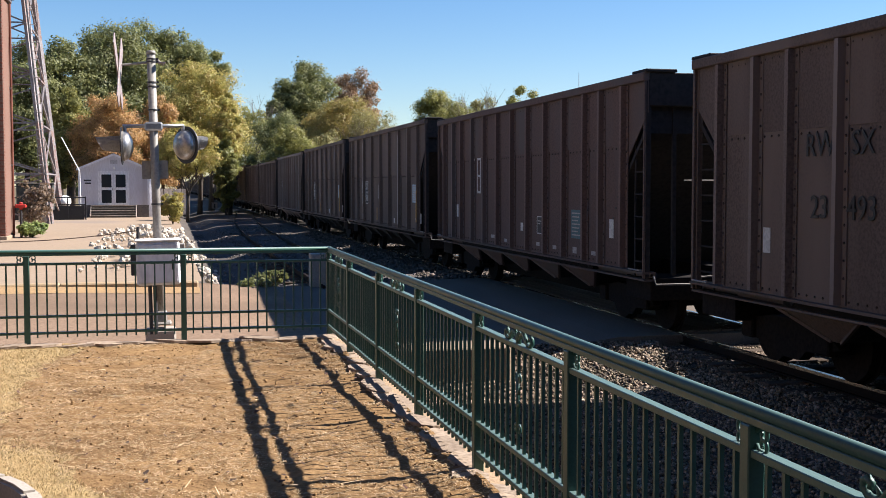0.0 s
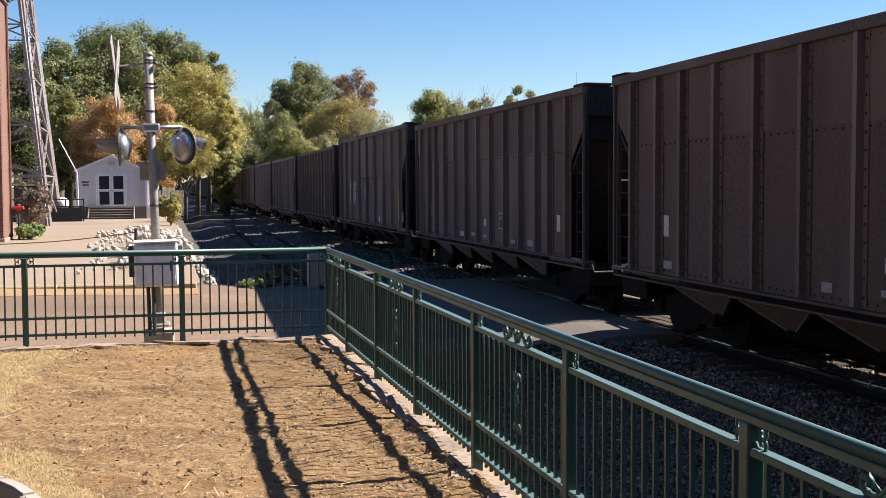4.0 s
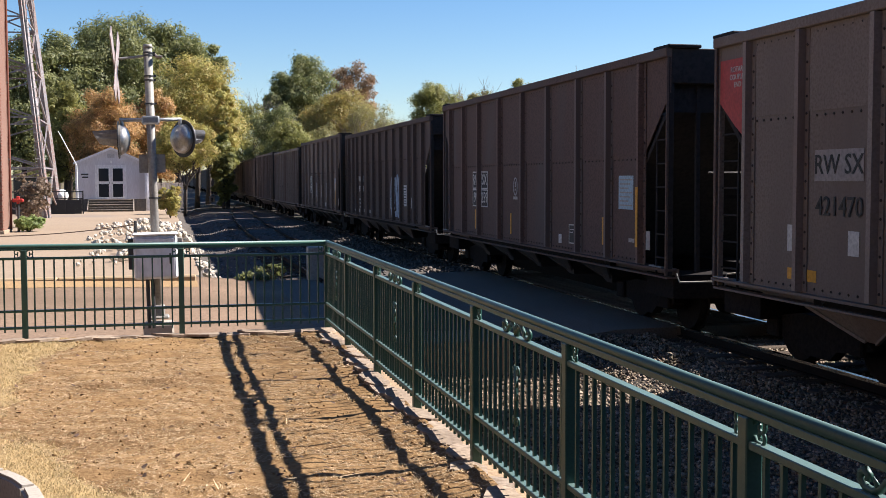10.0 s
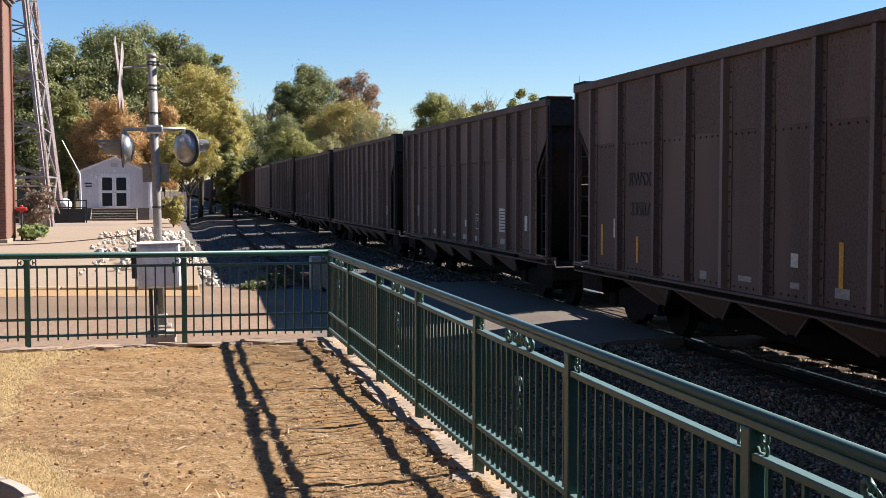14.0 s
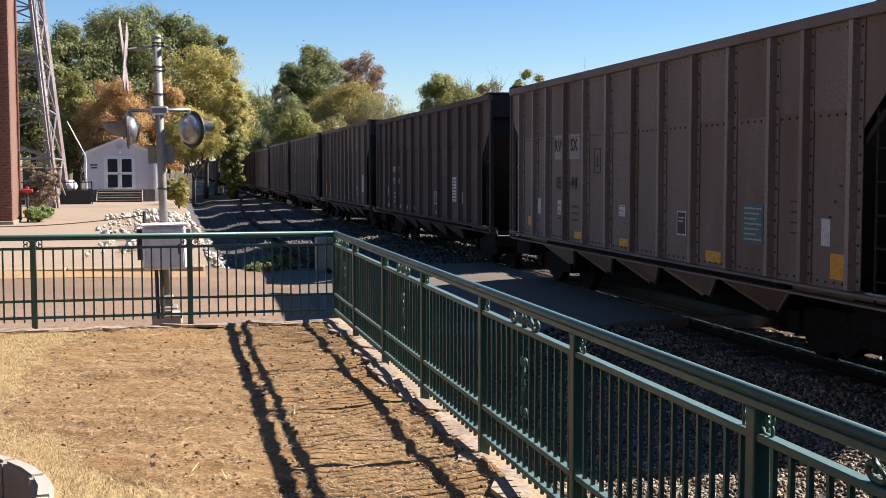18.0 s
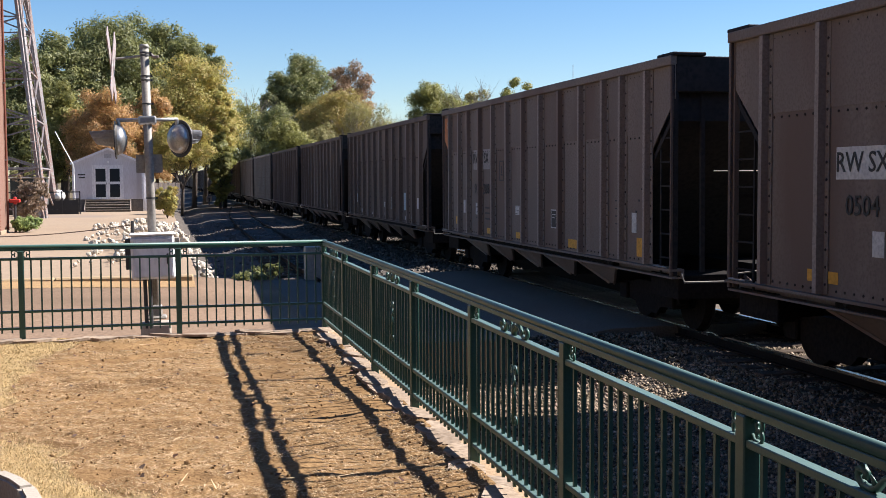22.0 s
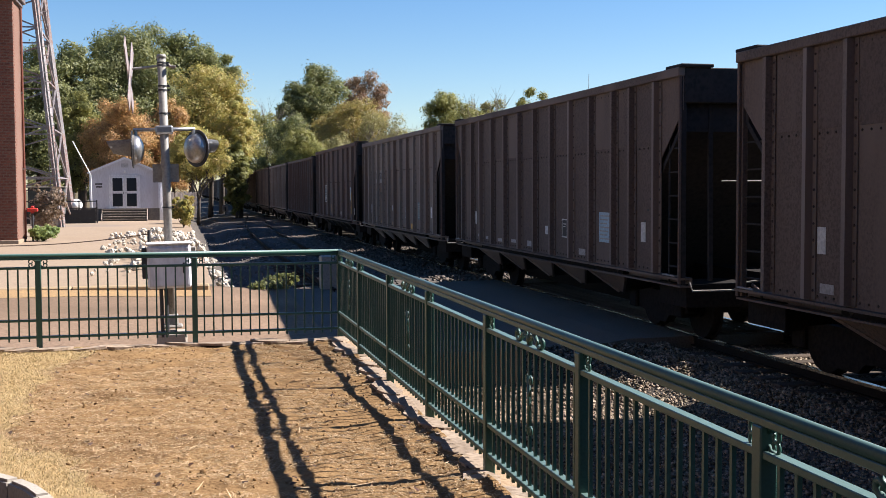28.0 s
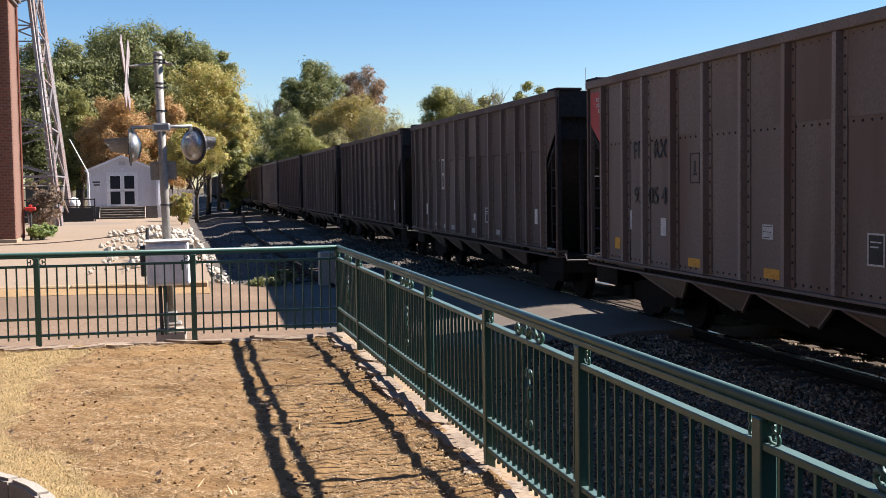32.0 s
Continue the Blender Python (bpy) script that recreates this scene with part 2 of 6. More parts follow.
SIGNWHITE = surface("dull_sign_back", (0.30, 0.275, 0.255), (0.24, 0.21, 0.195), (0.24, 0.15, 0.13), scale=3, fine=20, rough=0.6, metal=0.2)
REDLENS = surface("red_lens", (0.20, 0.012, 0.01), (0.16, 0.01, 0.01), rough=0.15, bump=0)
TOWERRED = surface("faded_red_tower_paint", (0.225, 0.132, 0.108), (0.171, 0.109, 0.096), (0.243, 0.241, 0.228), scale=1.2, fine=10, rough=0.75, metal=0.1)
TOWERGREY = surface("tower_galvanising", (0.27, 0.25, 0.25), (0.20, 0.19, 0.19), (0.19, 0.14, 0.12), scale=1.0, fine=8, rough=0.65, metal=0.3)
REDPAINT = surface("red_paint", (0.55, 0.04, 0.03), (0.42, 0.03, 0.02), scale=3, rough=0.4)
TANKWHITE = surface("white_tank_paint", (0.75, 0.74, 0.72), (0.66, 0.65, 0.62), scale=2, rough=0.45)
DARKBOX = surface("dark_green_box", (0.045, 0.055, 0.05), (0.03, 0.035, 0.03), scale=2, rough=0.6)
BARK = surface("bark", (0.091, 0.070, 0.052), (0.063, 0.049, 0.038), scale=3, fine=14, stretch=(3, 3, 0.5), rough=0.95, bump=0.8, depth=0.05)
TWIG = surface("bare_twigs", (0.210, 0.175, 0.140), (0.168, 0.140, 0.112), scale=2, rough=0.95)


def foliage(name, a, b, c):
    return surface(name, a, b, c, scale=0.22, fine=1.6, rough=0.6, bump=0, per_island=0.25, leaf=0.5, spread=0.7)


LEAF_DARK = foliage("dark_green_leaves", (0.169, 0.188, 0.067), (0.264, 0.264, 0.092), (0.114, 0.129, 0.053))
LEAF_MID = foliage("mid_green_leaves", (0.226, 0.233, 0.067), (0.297, 0.272, 0.074), (0.176, 0.176, 0.055))
LEAF_YELLOW = foliage("yellowing_leaves", (0.362, 0.292, 0.081), (0.271, 0.241, 0.071), (0.302, 0.211, 0.071))
LEAF_GREEN = foliage("fresh_green_leaves", (0.243, 0.314, 0.098), (0.314, 0.358, 0.115), (0.174, 0.232, 0.075))
LEAF_GOLD = foliage("olive_gold_leaves", (0.420, 0.372, 0.101), (0.342, 0.323, 0.090), (0.382, 0.278, 0.092))
LEAF_ORANGE = foliage("orange_leaves", (0.530, 0.318, 0.128), (0.425, 0.290, 0.108), (0.345, 0.198, 0.088))
LEAF_RUSSET = foliage("russet_leaves", (0.350, 0.210, 0.115), (0.265, 0.179, 0.097), (0.205, 0.132, 0.072))
LEAF_OLIVE = foliage("olive_leaves", (0.303, 0.276, 0.105), (0.235, 0.227, 0.084), (0.206, 0.172, 0.076))
LEAF_DRY = foliage("dry_brown_leaves", (0.317, 0.232, 0.160), (0.257, 0.184, 0.122), (0.196, 0.146, 0.099))


def car_paint(name, a, b, c, stain):
    return surface(name, a, b, c, scale=1.1, fine=30, rough=0.8, bump=0.06, depth=0.006, per_object=0.05, stretch=(1.3, 1.3, 0.26), stain=stain, stain_at=0.56, even_grain=True, metal=0.0)


PAINT = {
    "brown": car_paint("brown_car_paint", (0.094, 0.063, 0.048), (0.130, 0.092, 0.071), (0.067, 0.046, 0.037), (0.147, 0.106, 0.083)),
    "red_brown": car_paint("red_brown_car_paint", (0.102, 0.059, 0.045), (0.125, 0.076, 0.059), (0.073, 0.044, 0.034), (0.096, 0.072, 0.061)),
    "grey": car_paint("grey_car_paint", (0.163, 0.124, 0.100), (0.223, 0.175, 0.142), (0.147, 0.112, 0.090), (0.139, 0.092, 0.069)),
    "dark": car_paint("dark_car_paint", (0.066, 0.042, 0.032), (0.086, 0.056, 0.044), (0.042, 0.028, 0.023), (0.092, 0.061, 0.049)),
    "tan": car_paint("tan_car_paint", (0.223, 0.188, 0.152), (0.253, 0.221, 0.184), (0.178, 0.147, 0.123), (0.164, 0.129, 0.104)),
}
for worn_paint in PAINT.values():
    worn_paint.node_tree.nodes["Principled BSDF"].inputs["Specular IOR Level"].default_value = 0.42
# paler copies of the car paints: light on the rib fronts, painted in
LITFACE = {
    "brown": car_paint("lit_face_brown_paint", (0.147, 0.107, 0.087), (0.181, 0.137, 0.114), (0.108, 0.076, 0.064), (0.211, 0.169, 0.146)),
    "red_brown": car_paint("lit_face_red_brown_paint", (0.147, 0.092, 0.072), (0.171, 0.109, 0.087), (0.108, 0.067, 0.055), (0.147, 0.114, 0.099)),
    "grey": car_paint("lit_face_grey_paint", (0.252, 0.202, 0.169), (0.317, 0.262, 0.220), (0.214, 0.170, 0.142), (0.195, 0.136, 0.107)),
    "dark": car_paint("lit_face_dark_paint", (0.095, 0.063, 0.051), (0.120, 0.082, 0.066), (0.070, 0.048, 0.040), (0.125, 0.088, 0.071)),
    "tan": car_paint("lit_face_tan_paint", (0.298, 0.257, 0.214), (0.325, 0.289, 0.246), (0.242, 0.204, 0.172), (0.223, 0.179, 0.149)),
}
# rivets coloured dark for the small shadows round them
RIVET = surface("shadow_dark_rivet_heads", (0.035, 0.025, 0.020), (0.05, 0.035, 0.027), scale=4, fine=30, rough=0.8)
# the near-black colour carries the shade beneath the cars
UNDER = surface("shaded_under_steel", (0.011, 0.009, 0.008), (0.018, 0.014, 0.012), (0.007, 0.006, 0.006), scale=2, fine=20, rough=0.9, bump=0.3, depth=0.01)
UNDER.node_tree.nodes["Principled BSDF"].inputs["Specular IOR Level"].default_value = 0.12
# near black for soot and for the shade between the cars
ENDBLACK = surface("sooty_shaded_end_paint", (0.021, 0.018, 0.018), (0.033, 0.027, 0.024), (0.015, 0.013, 0.013), scale=1.5, fine=16, rough=0.9)
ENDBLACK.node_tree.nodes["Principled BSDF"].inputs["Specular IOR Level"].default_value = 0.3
RUSTSTEEL = surface("rusty_steel", (0.15, 0.10, 0.075), (0.11, 0.075, 0.06), scale=4, fine=30, rough=0.85, metal=0.2)
# bays coloured darker for the shade under the sill
BAYPAINT = surface("shaded_bay_paint", (0.032, 0.025, 0.021), (0.024, 0.019, 0.017), (0.018, 0.015, 0.013), scale=1.4, fine=14, rough=0.9)
COAL = surface("coal", (0.014, 0.013, 0.013), (0.022, 0.02, 0.02), scale=4, fine=18, rough=0.6, bump=1.0, depth=0.06)


def decal(name, c, worn=0.8):
    return surface(name, c, tuple(v * worn for v in c), tuple(v * worn * 0.8 for v in c), scale=6, fine=22, rough=0.6, bump=0)


INK = {
    "white": decal("white_stencil", (0.62, 0.60, 0.56)),
    "black": decal("black_stencil", (0.016, 0.014, 0.014)),
    "yellow": decal("yellow_reflector", (0.72, 0.35, 0.025)),
    "blue": decal("blue_label", (0.05, 0.25, 0.48)),
    "pale_blue": decal("pale_blue_label", (0.36, 0.50, 0.58)),
    "teal": decal("teal_label", (0.055, 0.14, 0.15)),
    "red": decal("red_end_panel", (0.46, 0.045, 0.035)),
    "orange": decal("orange_end_panel", (0.55, 0.17, 0.04)),
    "plate": decal("pale_stencil_panel", (0.33, 0.29, 0.27)),
    "soot": decal("faded_black_print", (0.036, 0.029, 0.026)),
    "chalk_blue": decal("pale_blue_spray", (0.42, 0.48, 0.56)),
    "dimwhite": decal("chalky_white", (0.38, 0.35, 0.33)),
}


# ------------------------------------------------------------------ mesh helpers
def part(name, bm, material, parent=None, label="", at=None):
    """One bmesh (or mesh) as one mesh object under a thing or part."""
    if isinstance(bm, bmesh.types.BMesh):
        me = bpy.data.meshes.new(name)
        bm.normal_update()
        bm.to_mesh(me)
        bm.free()
        me.materials.append(material)
    else:
        me = bm
        if material and not me.materials:
            me.materials.append(material)
    ob = new(name, me)
    if parent:
        ob.parent = parent
    if at is not None:
        ob.matrix_basis = at
    if label:
        ob["label"] = label
    return ob


def mesh_of(bm, material, name="piece"):
    me = bpy.data.meshes.new(name)
    bm.normal_update()
    bm.to_mesh(me)
    bm.free()
    me.materials.append(material)
    return me


def box(bm, x0, y0, z0, x1, y1, z1, bevel=0.0):
    m = Matrix.Translation(((x0 + x1) / 2, (y0 + y1) / 2, (z0 + z1) / 2)) @ Matrix.Diagonal((abs(x1 - x0), abs(y1 - y0), abs(z1 - z0), 1))
    vs = bmesh.ops.create_cube(bm, size=1, matrix=m)["verts"]
    if bevel:
        es = list({e for v in vs for e in v.link_edges})
        bmesh.ops.bevel(bm, geom=es, offset=bevel, segments=1, affect="EDGES")
    return bm


def boxes(*specs, bevel=0.0):
    bm = bmesh.new()
    for s in specs:
        box(bm, *s, bevel=bevel)
    return bm


def bar(bm, p, q, r, sides=6, r2=None):
    """A round bar from p to q."""
    p, q = Vector(p), Vector(q)
    d = q - p
    m = Matrix.Translation((p + q) / 2) @ d.to_track_quat("Z", "Y").to_matrix().to_4x4()
    bmesh.ops.create_cone(bm, cap_ends=True, segments=sides, radius1=r, radius2=r if r2 is None else r2, depth=d.length, matrix=m)
    return bm


def beam(bm, p, q, w, h):
    """A square bar from p to q, w wide and h high."""
    p, q = Vector(p), Vector(q)
    d = q - p
    m = Matrix.Translation((p + q) / 2) @ d.to_track_quat("Y", "Z").to_matrix().to_4x4() @ Matrix.Diagonal((w, d.length, h, 1))
    bmesh.ops.create_cube(bm, size=1, matrix=m)
    return bm


def tube(bm, pts, r, sides=6):
    """One swept tube through the points."""
    pts = [Vector(p) for p in pts]
    rings = []
    for i, p in enumerate(pts):
        d = (pts[min(i + 1, len(pts) - 1)] - pts[max(i - 1, 0)]).normalized()
        u = d.orthogonal() if not rings else (last - d * last.dot(d))
        u.normalize()
        last = u
        w = d.cross(u)
        rings.append([bm.verts.new(p + (u * math.cos(6.2832 * k / sides) + w * math.sin(6.2832 * k / sides)) * r) for k in range(sides)])
    for p, q in zip(rings, rings[1:]):
        for k in range(sides):
            bm.faces.new((p[k], p[(k + 1) % sides], q[(k + 1) % sides], q[k]))
    bm.faces.new(rings[0][::-1])
    bm.faces.new(rings[-1])
    return bm


def prism(bm, outline, lift):
    """A flat outline (list of points) pushed along lift."""
    lift = Vector(lift)
    a = [bm.verts.new(p) for p in outline]
    b = [bm.verts.new(Vector(p) + lift) for p in outline]
    n = len(a)
    bm.faces.new(a)
    bm.faces.new(b[::-1])
    for i in range(n):
        bm.faces.new((a[i], b[i], b[(i + 1) % n], a[(i + 1) % n]))
    bmesh.ops.recalc_face_normals(bm, faces=bm.faces)
    return bm


def smooth(me):
    me.polygons.foreach_set("use_smooth", [True] * len(me.polygons))
    return me


def pydata(name, verts, faces, material):
    me = bpy.data.meshes.new(name)
    me.from_pydata([tuple(v) for v in verts], [], [tuple(f) for f in faces])
    me.update()
    me.materials.append(material)
    return me


def soup(name, corners, material):
    """Many loose polygons of the same number of corners: an array (polygons, corners, 3)."""
    k, c = corners.shape[:2]
    me = bpy.data.meshes.new(name)
    me.vertices.add(k * c)
    me.vertices.foreach_set("co", corners.reshape(-1).astype(np.float32))
    me.loops.add(k * c)
    me.loops.foreach_set("vertex_index", np.arange(k * c, dtype=np.int32))
    me.polygons.add(k)
    me.polygons.foreach_set("loop_start", np.arange(0, k * c, c, dtype=np.int32))
    me.polygons.foreach_set("loop_total", np.full(k, c, dtype=np.int32))
    me.update(calc_edges=True)
    me.materials.append(material)
    return me


def thing(name, label, category, group="", kind="", at=None):
    ob = new(name)
    ob.empty_display_size = 0.2
    if at is not None:
        ob.matrix_basis = at
    return tagged(ob, label, category, group, kind)


LETTERS = {}


def lettering(words, size, ink):
    """Words as a thin flat mesh with the built-in font, centred, reading along +x with up along +y."""
    key = (words, size, ink)
    if key not in LETTERS:
        cu = bpy.data.curves.new("letters", "FONT")
        cu.body, cu.size, cu.align_x, cu.align_y = words, size, "CENTER", "CENTER"
        cu.resolution_u, cu.extrude, cu.offset = 2, 0.002, 0.004 * size
        tmp = new("letters", cu)
        me = bpy.data.meshes.new_from_object(tmp.evaluated_get(bpy.context.evaluated_depsgraph_get()))
        bpy.data.objects.remove(tmp)
        me.materials.clear()
        me.materials.append(INK[ink])
        LETTERS[key] = me
    return LETTERS[key]


# ------------------------------------------------------------------ the train's list of cars
SPEED = 17.70          # metres a second, towards the camera
TRACK_X, RAIL_Z = 8.48, -0.30
BODY = 13.45                      # length of most cars
LONGER = {15: 14.75, 24: 14.75}
LENGTH = [BODY]
# where the far end of each car stands along the track at the clip's start
FAR_END = [-1.80, 13.20, 28.25, 43.23, 58.13, 72.92, 87.77, 102.54, 117.30, 132.17, 146.97, 161.76, 176.53, 191.26,
           206.13, 222.35, 237.22, 252.13, 267.05, 282.00, 296.94, 311.88, 326.91, 341.92, 358.25, 373.23, 388.27, 403.30,
           418.40, 433.56, 448.66, 463.79, 478.91, 494.05, 509.19, 524.34, 539.49, 554.65, 569.81, 584.92, 600.01]
while len(FAR_END) < 58:
    FAR_END.append(FAR_END[-1] + 15.1)

# paint of each car, then what is lettered and stuck on it: (mark, metres from its far end, height over the rail, ...)
STENCIL = {
    1: ("plain", "RW", "SX", "23", "493"), 3: ("boxed", "RW", "SX", "99", "506"), 4: ("boxed", "RW", "SX", "99", "492"),
    5: ("single", "RW SX", "", "05060", ""), 8: ("boxed", "RW", "SX", "99", "367"), 10: ("plated", "RW", "SX", "12", "022"),
    11: ("plated", "RW", "SX", "12", "053"), 12: ("plated", "RW", "SX", "12", "045"), 13: ("single", "RW SX", "", "421470", ""),
    14: ("boxed", "RW", "SX", "99", "259"), 15: ("white", "RW", "SX", "97", "049"), 16: ("boxed", "RW", "SX", "99", "509"),
    17: ("plain", "RW", "SX", "12", "168"), 18: ("single", "RWSX", "", "23507", ""), 22: ("single", "RWSX", "", "03635", ""),
    23: ("plated", "RW", "SX", "05", "44"), 24: ("white", "RW", "SX", "97", "068"), 25: ("single", "RWSX", "", "23618", ""),
    26: ("single", "RW SX", "", "050304", ""), 27: ("single", "RW SX", "", "0504", ""), 28: ("plated", "RW", "SX", "90", "288"),
    30: ("plain", "RW", "SX", "23", "192"), 36: ("plated", "RW", "SX", "05", "98"), 37: ("boxed", "RW", "SX", "99", "449"), 39: ("plain", "FU", "RX", "93", "05 48"),
}
WIDE = (3, 4, 8, 14, 16, 37)          # cars with few, widely set ribs
PAINT_OF = {k: "brown" for k in range(60)}
PAINT_OF.update({k: "grey" for k in (5, 10, 11, 12, 13, 17, 23, 26, 27, 28, 36, 39, 44, 45, 50)})
PAINT_OF.update({15: "dark", 24: "dark", 41: "dark", 52: "dark", 32: "tan", 33: "tan", 47: "tan"})
PAINT_OF.update({2: "red_brown", 9: "red_brown", 14: "red_brown", 37: "red_brown", 38: "red_brown", 43: "red_brown", 49: "red_brown"})
LABEL_OF = {15: "white", 3: "pale_blue", 4: "pale_blue", 6: "teal", 9: "pale_blue", 10: "blue", 12: "blue", 14: "pale_blue", 16: "pale_blue", 17: "blue", 18: "white",
            19: "white", 22: "white", 23: "teal", 24: "white", 25: "white", 27: "white", 29: "pale_blue", 30: "teal", 31: "pale_blue", 34: "pale_blue", 35: "pale_blue",
            36: "teal", 37: "pale_blue", 38: "pale_blue", 2: "teal"}
END_OF = {10: "red", 11: "red", 12: "red", 13: "red", 17: "red", 28: "orange", 39: "red", 44: "red"}
for style, a, b, c, d in STENCIL.values():
    for words in (a, b, c, d):
        if words:
            lettering(words, 0.36, "white" if style == "white" or style == "boxed" else "black")
lettering("ROTARY\nCOUPLER\nEND", 0.095, "white")

# ------------------------------------------------------------------ ground and paving
ROAD_Z, DRIVE_Z, BED_Z = -0.30, -0.20, -1.12


def sheet(x0, y0, x1, y1, nx, ny, height):
    """A grid of quads with the height of each corner given by height(x, y) on arrays."""
    xs, ys = np.linspace(x0, x1, nx + 1), np.linspace(y0, y1, ny + 1)
    gx, gy = np.meshgrid(xs, ys)
    v = np.stack([gx, gy, height(gx, gy)], -1).reshape(-1, 3)
    i = (np.arange(ny)[:, None] * (nx + 1) + np.arange(nx)[None]).reshape(-1)
    return v, np.stack([i, i + 1, i + nx + 2, i + nx + 1], -1)


def ripple(x, y, scale, seed):
    """Smooth uneven heights between -1 and 1 from a few crossed waves."""
    r = np.random.RandomState(seed)
    out = np.zeros_like(x)
    for k in range(14):
        a, f, p = r.uniform(0, 6.28), r.uniform(0.5, 2.2) * scale, r.uniform(0, 6.28)
        out += np.sin((x * np.cos(a) + y * np.sin(a)) * f + p + 1.3 * np.sin((x * np.sin(a) - y * np.cos(a)) * f * 0.6 + p * 2))
    return out / 14 ** 0.5 / 1.6


def road_height(x, y):
    """The road: lowest beside the lawn, rising to the kerb and to the rails."""
    across = np.interp(x, [-60, -4, 0, 2, 4.5, 7, 10, 40], [-0.30, -0.32, -0.39, -0.44, -0.42, -0.315, -0.305, -0.30])
    side = np.interp(y, [16.4, 26.6], [-0.20, 0.10])
    middle = np.interp(y, [16.4, 27.7], [-0.20, 0.0])
    part_of = np.clip((x - 0.8) / 1.6, 0, 1)
    return across + (side * (1 - part_of) + middle * part_of) * np.clip((6.6 - x) / 2.2, 0, 1) + 0.012 * ripple(x, y, 0.7, 3)


def ground():
    v, f = [], []
    ring = [-2500, -700, -250, -120, -60, -30, -10, 10, 30, 60, 120, 250, 700, 2500]
    n = len(ring)
    for y in ring:
        for x in ring:
            v.append((x, y, BED_Z - 0.02))
    for j in range(n - 1):
        for i in range(n - 1):
            a = j * n + i
            f.append((a, a + 1, a + n + 1, a + n))
    tagged(new("ground", pydata("ground", v, f, DIRT)), "wide flat ground of dry dirt and sparse grass", "ground", kind="structure")
    # asphalt road over the crossing
    v, f = sheet(-60, 16.4, 40, 27.7, 120, 16, road_height)
    bm = bmesh.new()
    me = pydata("road", v, f, ASPHALT)
    me.materials.append(SHADEASPHALT)
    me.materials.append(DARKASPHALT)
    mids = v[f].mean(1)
    # road darkened where the train's shade falls, and again beyond the rails
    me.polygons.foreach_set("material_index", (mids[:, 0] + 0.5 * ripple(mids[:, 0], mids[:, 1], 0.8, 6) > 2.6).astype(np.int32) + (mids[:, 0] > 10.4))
    bm.from_mesh(me)
    edge = [e for e in bm.edges if e.is_boundary]
    ext = bmesh.ops.extrude_edge_only(bm, edges=edge)["geom"]
    bmesh.ops.translate(bm, vec=(0, 0, -0.6), verts=[g for g in ext if isinstance(g, bmesh.types.BMVert)])
    bm.to_mesh(me)
    bm.free()
    tagged(new("road", me), "worn grey asphalt road over the railway crossing", "road", kind="structure")
    # verge between the lawn and the road
    tagged(new("verge", mesh_of(boxes((-60, 15.22, BED_Z - 0.02, 4.6, 16.396, ROAD_Z + 0.05), bevel=0.02), surface("verge_dirt", (0.230, 0.203, 0.133), (0.231, 0.161, 0.105), scale=1.2, fine=18, rough=0.95, bump=0.6), "verge")), "strip of bare tan dirt beside the road", "verge", kind="structure")
    # kerb with worn yellow paint, then the tan drive
    kerb = thing("kerb", "low concrete kerb with worn yellow paint along the road", "kerb", kind="structure")
    piece = mesh_of(boxes((0, 0, -0.2, 2.985, 0.34, 0.20), bevel=0.03), YELLOWLINE)
    for i in range(18):
        part("kerb_stone", piece, None, kerb, at=pose(0.7 - 3.0 * (i + 1), 26.62, ROAD_Z - 0.08))
    # gutter of dusty yellowish concrete along the kerb
    v, f = sheet(-60, 0.0, 0.7, 1.0, 240, 4, lambda x, y: 0.0 * x)
    v[:, 1] = 26.615 - (1.25 + 0.16 * ripple(v[:, 0], 0 * v[:, 0], 1.3, 21)) * (1 - v[:, 1])
    v[:, 2] = road_height(v[:, 0], v[:, 1]) + 0.007
    tagged(new("gutter", pydata("gutter", v, f, GUTTER)), "dusty yellowish concrete gutter along the kerb", "gutter", kind="structure")
    v, f = sheet(-60, 26.98, 0.78, 130, 40, 60, lambda x, y: DRIVE_Z + 0.03 * ripple(x, y, 0.25, 5) + 0.0 * x)
    tagged(new("drive", pydata("drive", v, f, TANDRIVE)), "sunlit tan paved drive leading to the shed", "drive", kind="structure")


def soil_height(x, y):
    return 0.014 * ripple(x, y, 3.0, 1) + 0.015 * ripple(x, y, 9.0, 2) + 0.007 * ripple(x, y, 22.0, 4) - 0.02 + 0.042 * np.clip((x - 1.45) / 0.55, 0, 1)


